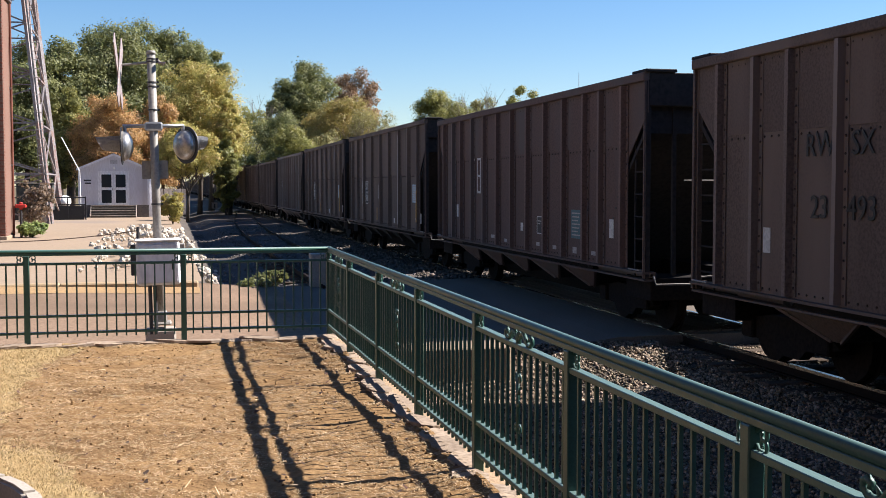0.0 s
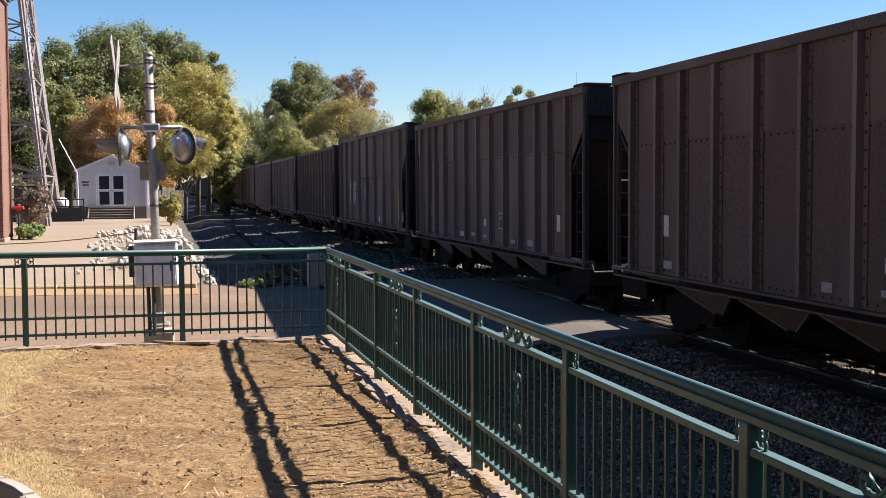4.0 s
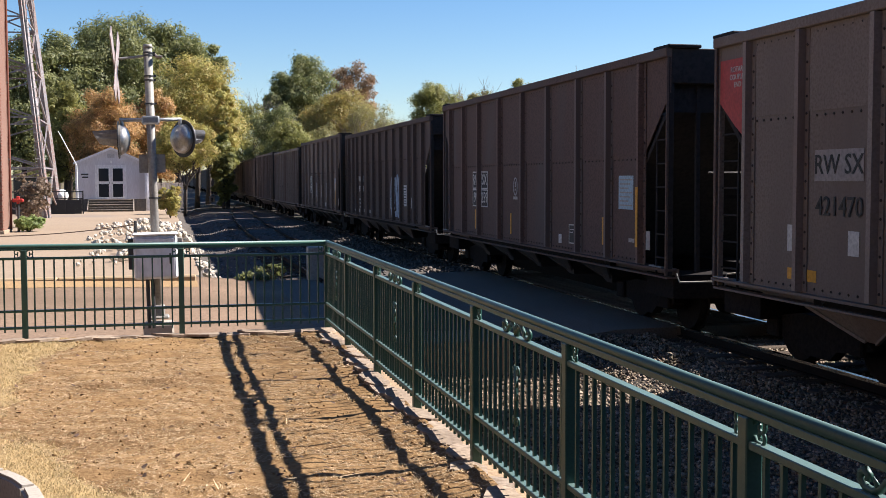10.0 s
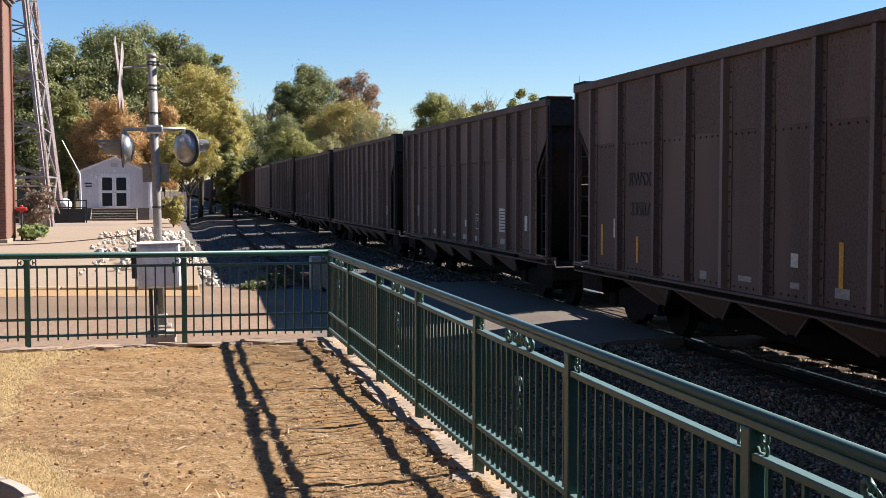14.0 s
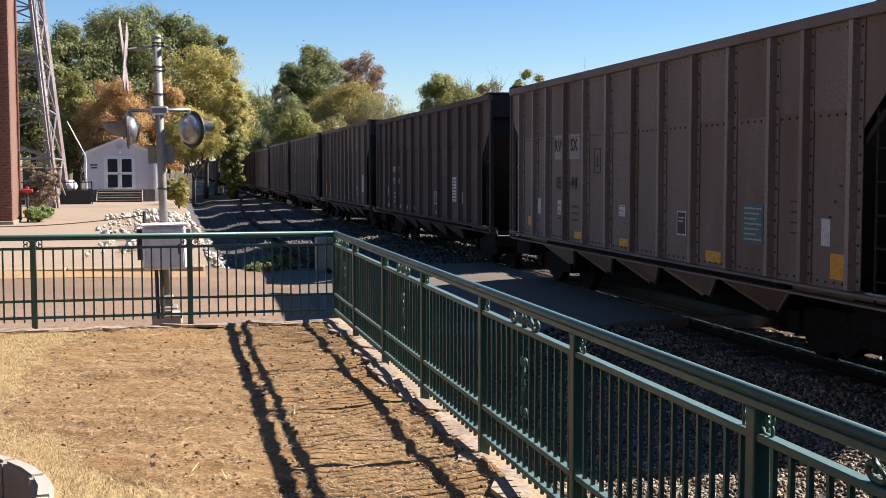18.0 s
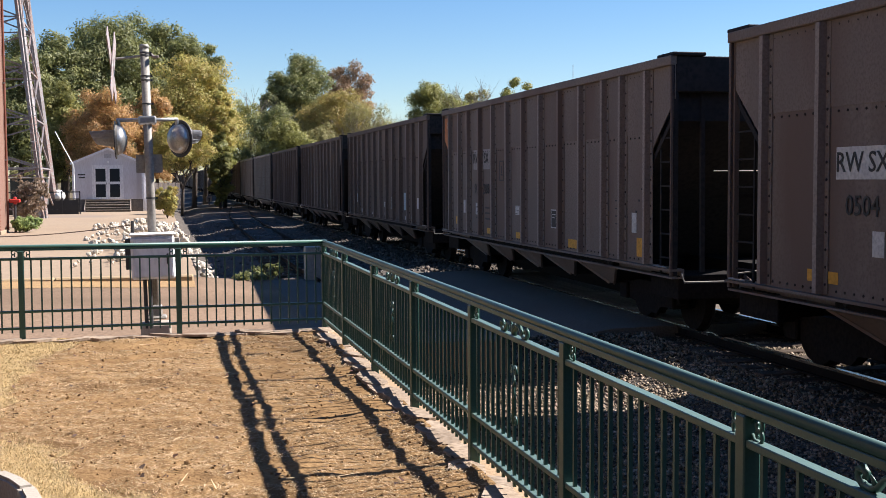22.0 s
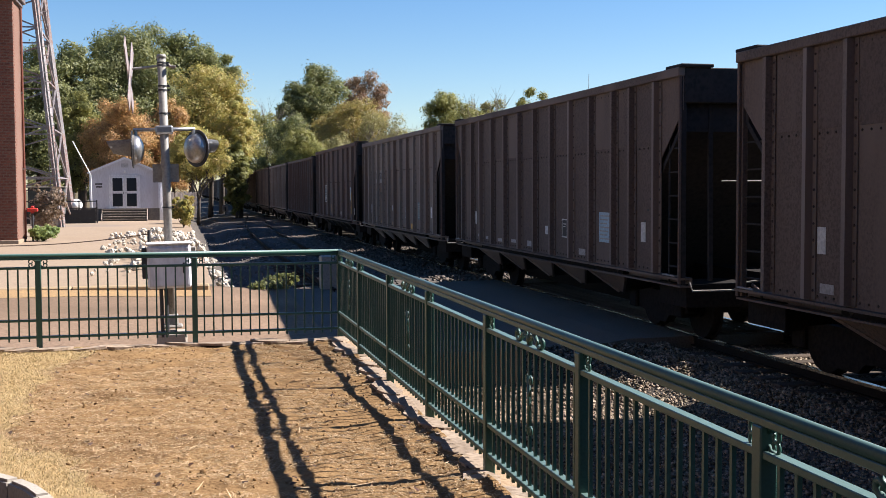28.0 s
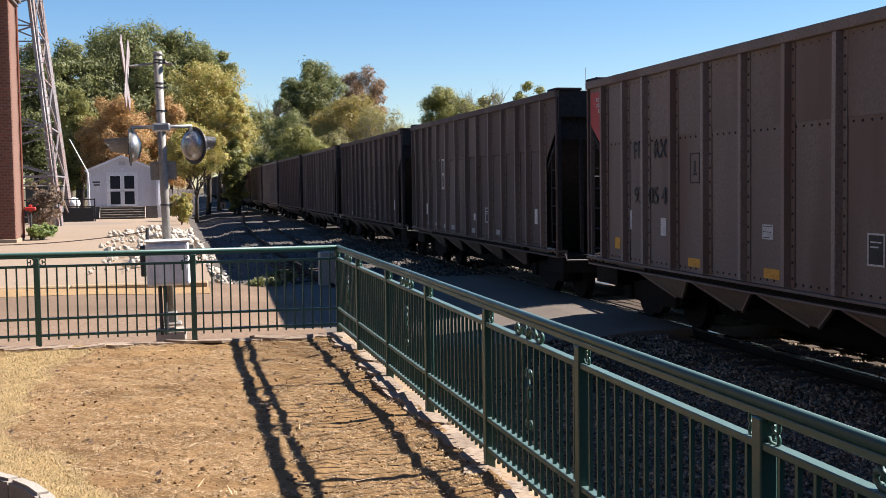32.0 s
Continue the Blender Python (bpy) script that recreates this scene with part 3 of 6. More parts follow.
def lawn():
    """The raised lawn inside the fence: a bare soil bed with turf round it and a stone edge."""
    def height(x, y):
        return soil_height(x, y)
    v, f = sheet(-3.4, 4.0, 2.02, 15.12, 210, 430, height)
    v2, f2 = sheet(-9.0, -6.0, -3.4, 15.12, 60, 120, height)
    v3, f3 = sheet(-3.4, -6.0, 2.02, 4.0, 70, 90, height)
    f = np.concatenate([f, f2 + len(v), f3 + len(v) + len(v2)])
    v = np.concatenate([v, v2, v3])
    c = v[f].mean(1)
    f = f[np.hypot(c[:, 0] + 2.4, c[:, 1] - 7.1) > 1.60]
    me = pydata("lawn", v, f, SOIL)
    me.materials.append(TURF)
    # turf where the bare bed ends: a rounded bed against the fence
    c = v[f].mean(1)
    wob = 0.16 * ripple(c[:, 0], c[:, 1], 3.5, 8) + 0.07 * ripple(c[:, 0], c[:, 1], 11.0, 9)
    inside = turf_side(c[:, 0], c[:, 1]) + wob
    me.polygons.foreach_set("material_index", (inside > 0).astype(np.int32))
    tagged(new("lawn", me), "bare brown soil bed with dormant tan turf round it", "lawn", kind="structure")
    smooth(me)
    skirt = boxes((-9.0, 15.12, BED_Z, 2.16, 15.22, -0.03), (2.03, -6.0, BED_Z, 2.19, 15.118, 0.0))
    tagged(new("lawn_edge", mesh_of(skirt, surface("dusty_edging", (0.364, 0.259, 0.154), (0.301, 0.206, 0.115), (0.245, 0.164, 0.091), scale=2.0, fine=26, rough=0.95, bump=0.6), "lawn_edge")), "rough concrete edging under the fence", "edging", kind="structure")
    bed = boxes((-8.99, -5.98, BED_Z, 1.98, 15.11, -0.36))
    tagged(new("lawn_base", mesh_of(bed, SOIL, "lawn_base")), "soil body of the raised lawn", "lawn", kind="structure")


def turf_side(x, y):
    """Above 0 where turf grows, below 0 on the bare bed."""
    edge = np.interp(y, [-6, 4.0, 6.0, 7.3, 7.9, 8.5, 9.15, 9.7, 11.3, 13.3, 15.0], [1.9, 1.5, 0.5, -0.1, -0.38, -0.71, -1.07, -1.27, -1.35, -1.31, -1.12])
    return edge - x


def scatter(n, x0, x1, y0, y1, seed):
    r = np.random.RandomState(seed)
    return r, r.uniform(x0, x1, n), r.uniform(y0, y1, n)


def litter():
    """Straw on the bare bed, leaves, and blades on the turf."""
    def strips(n, box4, seed, length, width, lift, keep, z=0.004):
        r, x, y = scatter(n, *box4, seed)
        ok = keep(x, y)
        x, y = x[ok], y[ok]
        k = len(x)
        a, t = r.uniform(0, 6.283, k), r.uniform(*lift, k)
        ln, w = r.uniform(*length, k), r.uniform(*width, k)
        d = np.stack([np.cos(a) * np.cos(t), np.sin(a) * np.cos(t), np.sin(t)], -1) * ln[:, None]
        s = np.stack([-np.sin(a), np.cos(a), r.uniform(-0.6, 0.6, k)], -1) * w[:, None] / 2
        hz = soil_height(x, y)
        p = np.stack([x, y, hz + z], -1)
        return np.stack([p - s, p + s, p + d + s * 0.5, p + d - s * 0.5], 1)
    area = (-2.6, 2.0, 4.2, 15.0)
    bare = lambda x, y: turf_side(x, y) + 0.16 * ripple(x, y, 3.5, 8) < 0.1
    patchy = lambda x, y: bare(x, y) & (ripple(x, y, 1.7, 21) + 0.6 * ripple(x, y, 5.0, 22) > -0.45)
    tagged(new("straw", soup("straw", strips(150000, area, 31, (0.010, 0.042), (0.0018, 0.0045), (-0.05, 0.4), patchy, 0.006), STRAW)), "short pale straw strewn over the bare soil", "straw", kind="stuff")
    tagged(new("dry_sticks", soup("dry_sticks", strips(340, area, 32, (0.07, 0.19), (0.005, 0.010), (-0.02, 0.12), bare, 0.016), STRAW)), "longer dry stalks lying on the soil", "stalks", kind="stuff")
    tagged(new("fallen_leaves", soup("fallen_leaves", strips(480, area, 33, (0.02, 0.05), (0.015, 0.035), (0.0, 0.5), bare, 0.01), LEAFBIT)), "small dark fallen leaves on the soil", "leaves", kind="stuff")
    turf = lambda x, y: turf_side(x, y) + 0.16 * ripple(x, y, 3.5, 8) + 0.07 * ripple(x, y, 11.0, 9) > -0.04
    open_turf = lambda x, y: turf(x, y) & (np.hypot(x + 2.4, y - 7.1) > 1.71)
    tagged(new("grass", soup("grass", strips(150000, (-3.2, 1.2, 6.0, 15.0), 35, (0.012, 0.034), (0.003, 0.006), (0.2, 1.2), open_turf, 0.0), BLADE)), "short dormant tan grass blades", "grass", kind="stuff")


def path_kerb():
    """The curved concrete kerb and dark paving in the lawn's near corner."""
    kerb = thing("path_kerb", "curved pale concrete kerb beside the turf", "kerb", kind="structure")
    cx, cy, r = -2.4, 7.1, 1.57
    for i in range(14):
        a0, a1 = radians(-90 + i * 18), radians(-90 + (i + 1) * 18 - 0.5)
        bm = bmesh.new()
        pts = []
        for a in (a0, (a0 + a1) / 2, a1):
            pts.append((cx + (r + 0.11) * math.cos(a), cy + (r + 0.11) * math.sin(a), -0.34))
        for a in (a1, (a0 + a1) / 2, a0):
            pts.append((cx + r * math.cos(a), cy + r * math.sin(a), -0.34))
        prism(bm, pts, (0, 0, 0.385))
        bmesh.ops.bevel(bm, geom=[e for e in bm.edges if abs(e.verts[0].co.z - e.verts[1].co.z) < 0.001 and e.verts[0].co.z > 0], offset=0.02, segments=2, affect="EDGES")
        part("kerb_stone", bm, CONCRETE, kerb)
    bm = bmesh.new()
    prism(bm, [(cx + (r - 0.004) * math.cos(radians(a)), cy + (r - 0.004) * math.sin(radians(a)), -0.30) for a in range(0, 360, 12)], (0, 0, 0.06))
    # unseen dark paving, added to dim what the fence reflects
    boxes_of = boxes((-8.9, -5.9, -0.05, 1.93, 6.2, 0.045), bevel=0.01)
    tagged(new("path_apron", mesh_of(boxes_of, DARKASPHALT, "path_apron")), "wide unseen dark paving added to dim bounced light", "path", kind="structure")
    tagged(new("path", mesh_of(bm, DARKASPHALT, "path")), "dark asphalt path inside the curved kerb", "path", kind="structure")


def clods():
    r, x, y = scatter(1700, -1.6, 2.0, 4.5, 15.0, 37)
    ok = turf_side(x, y) < 0.05
    x, y = x[ok], y[ok]
    size = r.uniform(0.005, 0.020, len(x)) * np.where(r.uniform(size=len(x)) > 0.96, 1.8, 1.0)
    tagged(new("clods", stones(x, y, soil_height(x, y) + 0.003, size, 38, "clods", SOIL)), "small dry clods on the bare soil", "soil", kind="stuff")


def stones(x, y, z, size, seed, name, material):
    """Loose angular stones, one mesh: deformed boxes at the given places."""
    r = np.random.RandomState(seed)
    cube = np.array([(a, b, c) for c in (-1, 1) for b in (-1, 1) for a in (-1, 1)], float) * 0.5
    faces = np.array([(0, 2, 3, 1), (4, 5, 7, 6), (0, 1, 5, 4), (2, 6, 7, 3), (0, 4, 6, 2), (1, 3, 7, 5)])
    k = len(x)
    co = cube[None] * r.uniform(0.6, 1.25, (k, 1, 3)) + r.uniform(-0.2, 0.2, (k, 8, 3))
    a, b = r.uniform(0, 6.28, k), r.uniform(-0.9, 0.9, k)
    ca, sa, cb, sb = np.cos(a), np.sin(a), np.cos(b), np.sin(b)
    xx = co[..., 0] * ca[:, None] - co[..., 1] * sa[:, None]
    yy = co[..., 0] * sa[:, None] + co[..., 1] * ca[:, None]
    zz = co[..., 2]
    yy, zz = yy * cb[:, None] - zz * sb[:, None], yy * sb[:, None] + zz * cb[:, None]
    co = np.stack([xx, yy, zz], -1) * size[:, None, None] + np.stack([x, y, z], -1)[:, None]
    me = bpy.data.meshes.new(name)
    nv, nf = k * 8, k * 6
    me.vertices.add(nv)
    me.vertices.foreach_set("co", co.reshape(-1).astype(np.float32))
    idx = (faces[None] + (np.arange(k) * 8)[:, None, None]).reshape(-1)
    me.loops.add(len(idx))
    me.loops.foreach_set("vertex_index", idx.astype(np.int32))
    me.polygons.add(nf)
    me.polygons.foreach_set("loop_start", np.arange(0, nf * 4, 4, dtype=np.int32))
    me.polygons.foreach_set("loop_total", np.full(nf, 4, dtype=np.int32))
    me.update(calc_edges=True)
    me.materials.append(material)
    return me


def bed_height(x, y):
    """The ballast bed: a shoulder under the main track and a lower one under the siding."""
    near = np.interp(x, [2.2, 3.0, 4.6, 5.6, 6.3, 6.9, 7.2, 9.8, 10.4, 12.5, 14], [-0.86, -0.88, -0.92, -0.92, -0.80, -0.60, -0.50, -0.50, -0.56, -0.80, -0.84])
    far = np.interp(x, [0.7, 1.3, 2.2, 3.0, 5.6, 6.6, 7.2, 9.8, 10.4, 12.5, 14], [-0.45, -0.82, -0.84, -0.58, -0.50, -0.46, -0.41, -0.41, -0.46, -0.58, -0.60])
    rise = np.clip((y - 14.6) / 1.7, 0, 1)
    near = np.where(x < 7.2, near * (1 - rise) - 0.40 * rise, near)
    far = far + np.where(x < 6.8, 0.040, 0.0) * (ripple(x, y, 0.9, 14) + 1.4 * ripple(x, y, 0.38, 15))
    h = np.where(y < 20, near, far)
    return h + 0.02 * ripple(x, y, 1.2, 12) + 0.012 * ripple(x, y, 4.0, 13)


def trackbed():
    for nm, y0, y1, ny in (("track_bed", -40, 16.38, 130), ("track_bed_far", 26.62, 420, 300)):
        v, f = sheet(2.18 if y0 < 0 else 0.70, y0, 20, y1, 46, ny, bed_height)
        me = smooth(pydata("track_bed", v, f, BALLASTBED if y0 < 0 else CINDERS))
        me.materials.append(DIMMEDCINDERS)
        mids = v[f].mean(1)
        # ground beyond the far rail takes the blackened, shade-like cinders
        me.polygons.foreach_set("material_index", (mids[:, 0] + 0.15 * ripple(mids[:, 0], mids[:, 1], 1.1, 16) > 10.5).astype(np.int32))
        tagged(new(nm, me), "grey crushed stone ballast along the railway", "ballast", kind="structure")
    r, x, y = scatter(62000, 2.22, 10.5, 4.0, 16.36, 41)
    size = r.uniform(0.015, 0.042, len(x))
    tagged(new("ballast", stones(x, y, bed_height(x, y) + 0.008, size, 42, "ballast", STONE)), "loose grey and tan ballast stones", "gravel", kind="stuff")
    r, x, y = scatter(7000, 6.5, 10.4, 26.7, 60, 43)
    size = r.uniform(0.04, 0.085, len(x))
    tagged(new("ballast_far", stones(x, y, bed_height(x, y) + 0.01, size, 44, "ballast", SHADESTONE)), "loose grey ballast stones beyond the crossing", "gravel", kind="stuff")
    r, x, y = scatter(3200, 1.2, 6.6, 27.8, 70, 45)
    size = r.uniform(0.025, 0.06, len(x))
    tagged(new("cinder_stones", stones(x, y, bed_height(x, y) + 0.01, size, 46, "cinder_stones", CINDERSTONE)), "dark loose stones over the disused siding", "gravel", kind="stuff")


def rail_piece(pts, name, parent, head_material):
    """A rail of foot, web and head swept along points."""
    foot = boxes()
    for (x0, y0), (x1, y1) in zip(pts, pts[1:]):
        beam(foot, (x0, y0, -0.15), (x1, y1, -0.15), 0.14, 0.02)
        beam(foot, (x0, y0, -0.09), (x1, y1, -0.09), 0.02, 0.11)
    ob = part(name, foot, RAILSTEEL, parent)
    head = boxes()
    for (x0, y0), (x1, y1) in zip(pts, pts[1:]):
        beam(head, (x0, y0, -0.02), (x1, y1, -0.02), 0.07, 0.038)
    part("rail_head", head, head_material, ob, "shiny worn rail head" if head_material == RAILHEAD else "rusty rail head")
    return ob


def tracks():
    main = thing("railway_track", "main line of steel rails on dark timber ties", "railway track", kind="structure", at=pose(0, 0, RAIL_Z))
    for x in (TRACK_X - 0.7525, TRACK_X + 0.7525):
        rail_piece([(x, -80), (x, 420)], "rail", main, RAILHEAD)
    tie = mesh_of(boxes((-1.3, -0.115, -0.33, 1.3, 0.115, -0.165), bevel=0.012), TIE)
    y = -6.0
    while y < 110:
        if not 16.6 < y < 26.4:
            part("tie", tie, None, main, at=pose(TRACK_X + random.uniform(-0.04, 0.04), y, random.uniform(-0.01, 0.005), 0, 0, random.uniform(-0.8, 0.8)))
        y += 0.54
    side = thing("siding_track", "disused siding with rusty rails bending to the main line", "railway track", kind="structure", at=pose(0, 0, RAIL_Z - 0.06))

    def bend(y):
        return 3.55 if y < 40 else 3.55 + 0.00062 * (y - 40) ** 2
    ys = [26.8, 34, 40] + list(range(46, 118, 6))
    for off in (0.0, 1.45):
        rail_piece([(bend(y) + off, y) for y in ys], "rail", side, RAILSTEEL)
    for i in range(70):
        y = 27.2 + i * 1.1
        part("tie", tie, None, side, at=pose(bend(y) + 0.72, y, -0.03, 0, 0, -math.degrees(math.atan(0.00124 * max(0, y - 40)))))
    # timber and asphalt panels between the rails on the road
    cross = thing("crossing_panels", "timber crossing panels between the rails", "crossing", kind="structure")
    plank = mesh_of(boxes((-0.1, -2.42, -0.12, 0.1, 2.42, 0.0), bevel=0.01), TIE)
    for j in range(2):
        for i in range(6):
            part("plank", plank, None, cross, at=pose(TRACK_X - 0.545 + i * 0.218, 19.05 + j * 4.9, RAIL_Z + 0.012))


# ------------------------------------------------------------------ the green fence
def fence_parts():
    """Shared meshes of the fence, in its own space: x along the run, z up."""
    g = {}
    g["post"] = mesh_of(boxes((-0.034, -0.034, -0.12, 0.034, 0.034, 1.10), bevel=0.005), GREEN)
    bm = bmesh.new()
    box(bm, -0.0095, -0.0095, 0.085, 0.0095, 0.0095, 0.99)
    g["baluster"] = mesh_of(bm, GREEN)

    def curl(bm, cx, cz, r, start, turns, flip=1, th=0.008):
        pts = []
        for i in range(15):
            a = start + flip * turns * 6.283 * i / 14
            q = r * (1 - 0.62 * i / 14)
            pts.append((cx + q * math.cos(a), 0, cz + q * math.sin(a)))
        tube(bm, pts, th, 5)
    bm = bmesh.new()
    curl(bm, 0.082, 1.026, 0.032, 1.5, 0.85, -1)
    curl(bm, 0.082, 0.988, 0.030, -1.5, 0.85, 1)
    tube(bm, [(0.034, 0, 1.03), (0.05, 0, 1.05), (0.082, 0, 1.056)], 0.008, 5)
    tube(bm, [(0.034, 0, 0.985), (0.05, 0, 0.966), (0.082, 0, 0.962)], 0.008, 5)
    g["c_scroll"] = smooth(mesh_of(bm, GREEN))
    # a running scroll of leaves between the two top rails: two arms with rolled ends and a bud between them
    g["scroll"] = []
    for s in (-1, 1):
        bm = bmesh.new()
        arm = [(0.015, 1.020), (0.045, 1.062), (0.085, 1.084), (0.125, 1.070), (0.160, 1.036), (0.195, 1.022), (0.235, 1.024), (0.262, 1.042), (0.262, 1.066), (0.240, 1.076), (0.222, 1.064), (0.226, 1.048)]
        tube(bm, [(s * px, 0, pz) for px, pz in arm], 0.014, 6)
        for px, pz, qx, qz in ((0.10, 1.075, 0.075, 1.040), (0.17, 1.032, 0.185, 1.070), (0.055, 1.064, 0.03, 1.090)):
            bar(bm, (s * px, 0, pz), (s * qx, -0.012, qz), 0.013, 6, 0.003)
        g["scroll"].append(smooth(mesh_of(bm, GREEN)))
    bm = bmesh.new()
    bmesh.ops.create_uvsphere(bm, u_segments=8, v_segments=6, radius=0.02, matrix=Matrix.Translation((0, 0, 1.05)) @ Matrix.Diagonal((1, 1, 1.9, 1)))
    for s in (-1, 1):
        bar(bm, (0, 0, 1.022), (s * 0.035, -0.01, 1.078), 0.014, 6, 0.004)
    g["scroll_ornament"] = smooth(mesh_of(bm, GREEN))
    bm = bmesh.new()
    for s in (-1, 1):
        curl(bm, s * 0.032, 0.80, 0.028, 1.57, 1.0, -s, 0.008)
        curl(bm, s * 0.032, 0.50, 0.028, -1.57, 1.0, s, 0.008)
        for z in (0.62, 0.70):
            bar(bm, (0, 0, z), (s * 0.035, 0, z + 0.05), 0.012, 5, 0.003)
    bar(bm, (0, 0, 0.47), (0, 0, 0.83), 0.012, 6)
    for z in (0.79, 0.51):
        bar(bm, (-0.045, 0, z), (0.045, 0, z), 0.008, 5)
    g["collar_ornament"] = smooth(mesh_of(bm, GREEN))
    return g


def fence_run(parts, posts, base, ornate, label):
    """A run of the fence along +x of its own space with posts at the given places."""
    f = thing("fence", label, "fence", "green fence", at=base)
    x0, x1 = posts[0], posts[-1]
    for x in posts:
        part("post", parts["post"], None, f, at=pose(x, 0, 0))
    bm = bmesh.new()
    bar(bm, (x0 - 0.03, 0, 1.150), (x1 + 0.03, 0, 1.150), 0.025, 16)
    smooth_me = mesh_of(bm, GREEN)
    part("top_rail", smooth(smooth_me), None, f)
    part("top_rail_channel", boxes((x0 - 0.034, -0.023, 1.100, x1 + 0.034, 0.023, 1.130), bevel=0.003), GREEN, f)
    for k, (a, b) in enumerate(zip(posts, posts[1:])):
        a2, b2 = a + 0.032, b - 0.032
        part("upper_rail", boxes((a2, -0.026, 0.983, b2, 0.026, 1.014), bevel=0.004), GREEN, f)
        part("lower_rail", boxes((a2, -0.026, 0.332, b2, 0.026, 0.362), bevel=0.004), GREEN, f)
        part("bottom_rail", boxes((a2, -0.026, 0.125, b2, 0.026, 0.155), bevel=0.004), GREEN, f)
        n = 16
        for i in range(1, n):
            part("baluster", parts["baluster"], None, f, at=pose(a + (b - a) * i / n, 0, 0))
        part("c_scroll", parts["c_scroll"], None, f, at=pose(a, 0, 0.048))
        part("c_scroll", parts["c_scroll"], None, f, at=pose(b, 0, 0.048, 0, 0, 180))
        if k in ornate:
            orn = part("scroll_ornament", parts["scroll_ornament"], None, f, "leafy wrought scroll between the rails", at=pose((a + b) / 2, 0, 0))
            for me in parts["scroll"]:
                part("scroll", me, None, orn)
            part("collar_ornament", parts["collar_ornament"], None, f, at=pose((a + b) / 2, -0.004, 0))
    return f


def fences():
    parts = fence_parts()
    # the run along the track, from the corner towards and past the camera
    ys = [15.05, 13.31, 11.39, 9.515, 7.60, 5.72, 3.79, 1.88, -0.03, -1.94]
    fence_run(parts, [15.05 - y for y in ys], pose(2.06, 15.05, 0, 0, 0, -90), (0, 2, 4, 6, 8), "green steel fence with round top rail and scrolls along the track")
    xs = [0.0, 1.86, 3.75, 5.65, 7.55, 9.45]
    fence_run(parts, xs, pose(2.06, 15.05, 0, 0, 0, 180), (), "dark green steel fence with scrolls beside the road")


def stone_edge():
    """Flat pale stones laid along the foot of both fences."""
    e = thing("stone_edging", "flat tan stones along the foot of the fence", "edging")
    shapes = []
    for s in range(5):
        r = random.Random(60 + s)
        bm = bmesh.new()
        n = 8
        pts = [(0.28 * r.uniform(0.75, 1.1) * math.cos(6.283 * i / n), 0.12 * r.uniform(0.7, 1.15) * math.sin(6.283 * i / n), 0) for i in range(n)]
        prism(bm, pts, (0, 0, 0.03))
        bmesh.ops.bevel(bm, geom=[ed for ed in bm.edges if ed.verts[0].co.z > 0.03 and ed.verts[1].co.z > 0.03], offset=0.012, segments=1, affect="EDGES")
        shapes.append(mesh_of(bm, EDGESTONE))
    r = random.Random(66)
    x = -4.0
    while x < 1.95:
        part("edging_stone", shapes[r.randrange(5)], None, e, at=pose(x, 14.92 + r.uniform(-0.05, 0.05), r.uniform(-0.025, 0.0), r.uniform(-5, 5), r.uniform(-5, 5), r.uniform(-14, 14)))
        x += r.uniform(0.24, 0.46)
    y = 14.75
    while y > 4.6:
        part("edging_stone", shapes[r.randrange(5)], None, e, at=pose(1.99 + r.uniform(-0.05, 0.05), y, 0.004 + r.uniform(-0.008, 0.012), r.uniform(-4, 4), r.uniform(-4, 4), 90 + r.uniform(-12, 12)))
        y -= r.uniform(0.30, 0.50)


# ------------------------------------------------------------------ crossing signal
def signal_head(parent, side, turn):
    """One flashing light on the cross arm; side -1 hangs at -x and looks along -x, turned by some degrees."""
    x = 0.46 * side
    at = pose(x, 0, 2.86, 0, 0, turn if side > 0 else 180 + turn)      # own space: looks along +x
    bm = bmesh.new()
    bmesh.ops.create_cone(bm, cap_ends=True, segments=32, radius1=0.275, radius2=0.275, depth=0.014, matrix=pose(0, 0, 0, 0, 90, 0))
    head = part("background_disc", bm, BLACK, parent, "black round background disc", at=at)
    bm = bmesh.new()
    bmesh.ops.create_uvsphere(bm, u_segments=24, v_segments=14, radius=0.215, matrix=pose(-0.03, 0, 0, 0, 90, 0) @ Matrix.Diagonal((1, 1, 0.62, 1)))
    bmesh.ops.delete(bm, geom=[v for v in bm.verts if v.co.x > -0.008], context="VERTS")
    part("housing", smooth(mesh_of(bm, SILVER)), None, head, "domed silver lamp housing")
    bm = bmesh.new()
    bmesh.ops.create_cone(bm, cap_ends=True, segments=24, radius1=0.222, radius2=0.222, depth=0.03, matrix=pose(-0.022, 0, 0, 0, 90, 0))
    part("rim", bm, GALV, head)
    bm = bmesh.new()
    bmesh.ops.create_cone(bm, cap_ends=True, segments=20, radius1=0.115, radius2=0.115, depth=0.02, matrix=pose(0.018, 0, 0, 0, 90, 0))
    part("lens", bm, REDLENS, head, "dark red round lens")
    bm = bmesh.new()
    ring0, ring1 = [], []
    for i in range(19):
        a = radians(-45 + i * 270 / 18)
        ring0.append(bm.verts.new((0.008, 0.15 * math.cos(a), 0.15 * math.sin(a))))
        ring1.append(bm.verts.new((0.37 - 0.12 * (1 - math.sin(a)) / 2, 0.11 * math.cos(a), 0.02 + 0.11 * math.sin(a))))
    for i in range(18):
        bm.faces.new((ring0[i], ring0[i + 1], ring1[i + 1], ring1[i]))
    bmesh.ops.solidify(bm, geom=bm.faces[:], thickness=0.006)
    part("visor", smooth(mesh_of(bm, VISOR)), None, head)
    bm = bmesh.new()
    tube(bm, [(-0.05, 0, 0.20), (-0.05, 0, 0.285)], 0.026, 8)
    part("hanger", bm, SILVER, head)
    return head


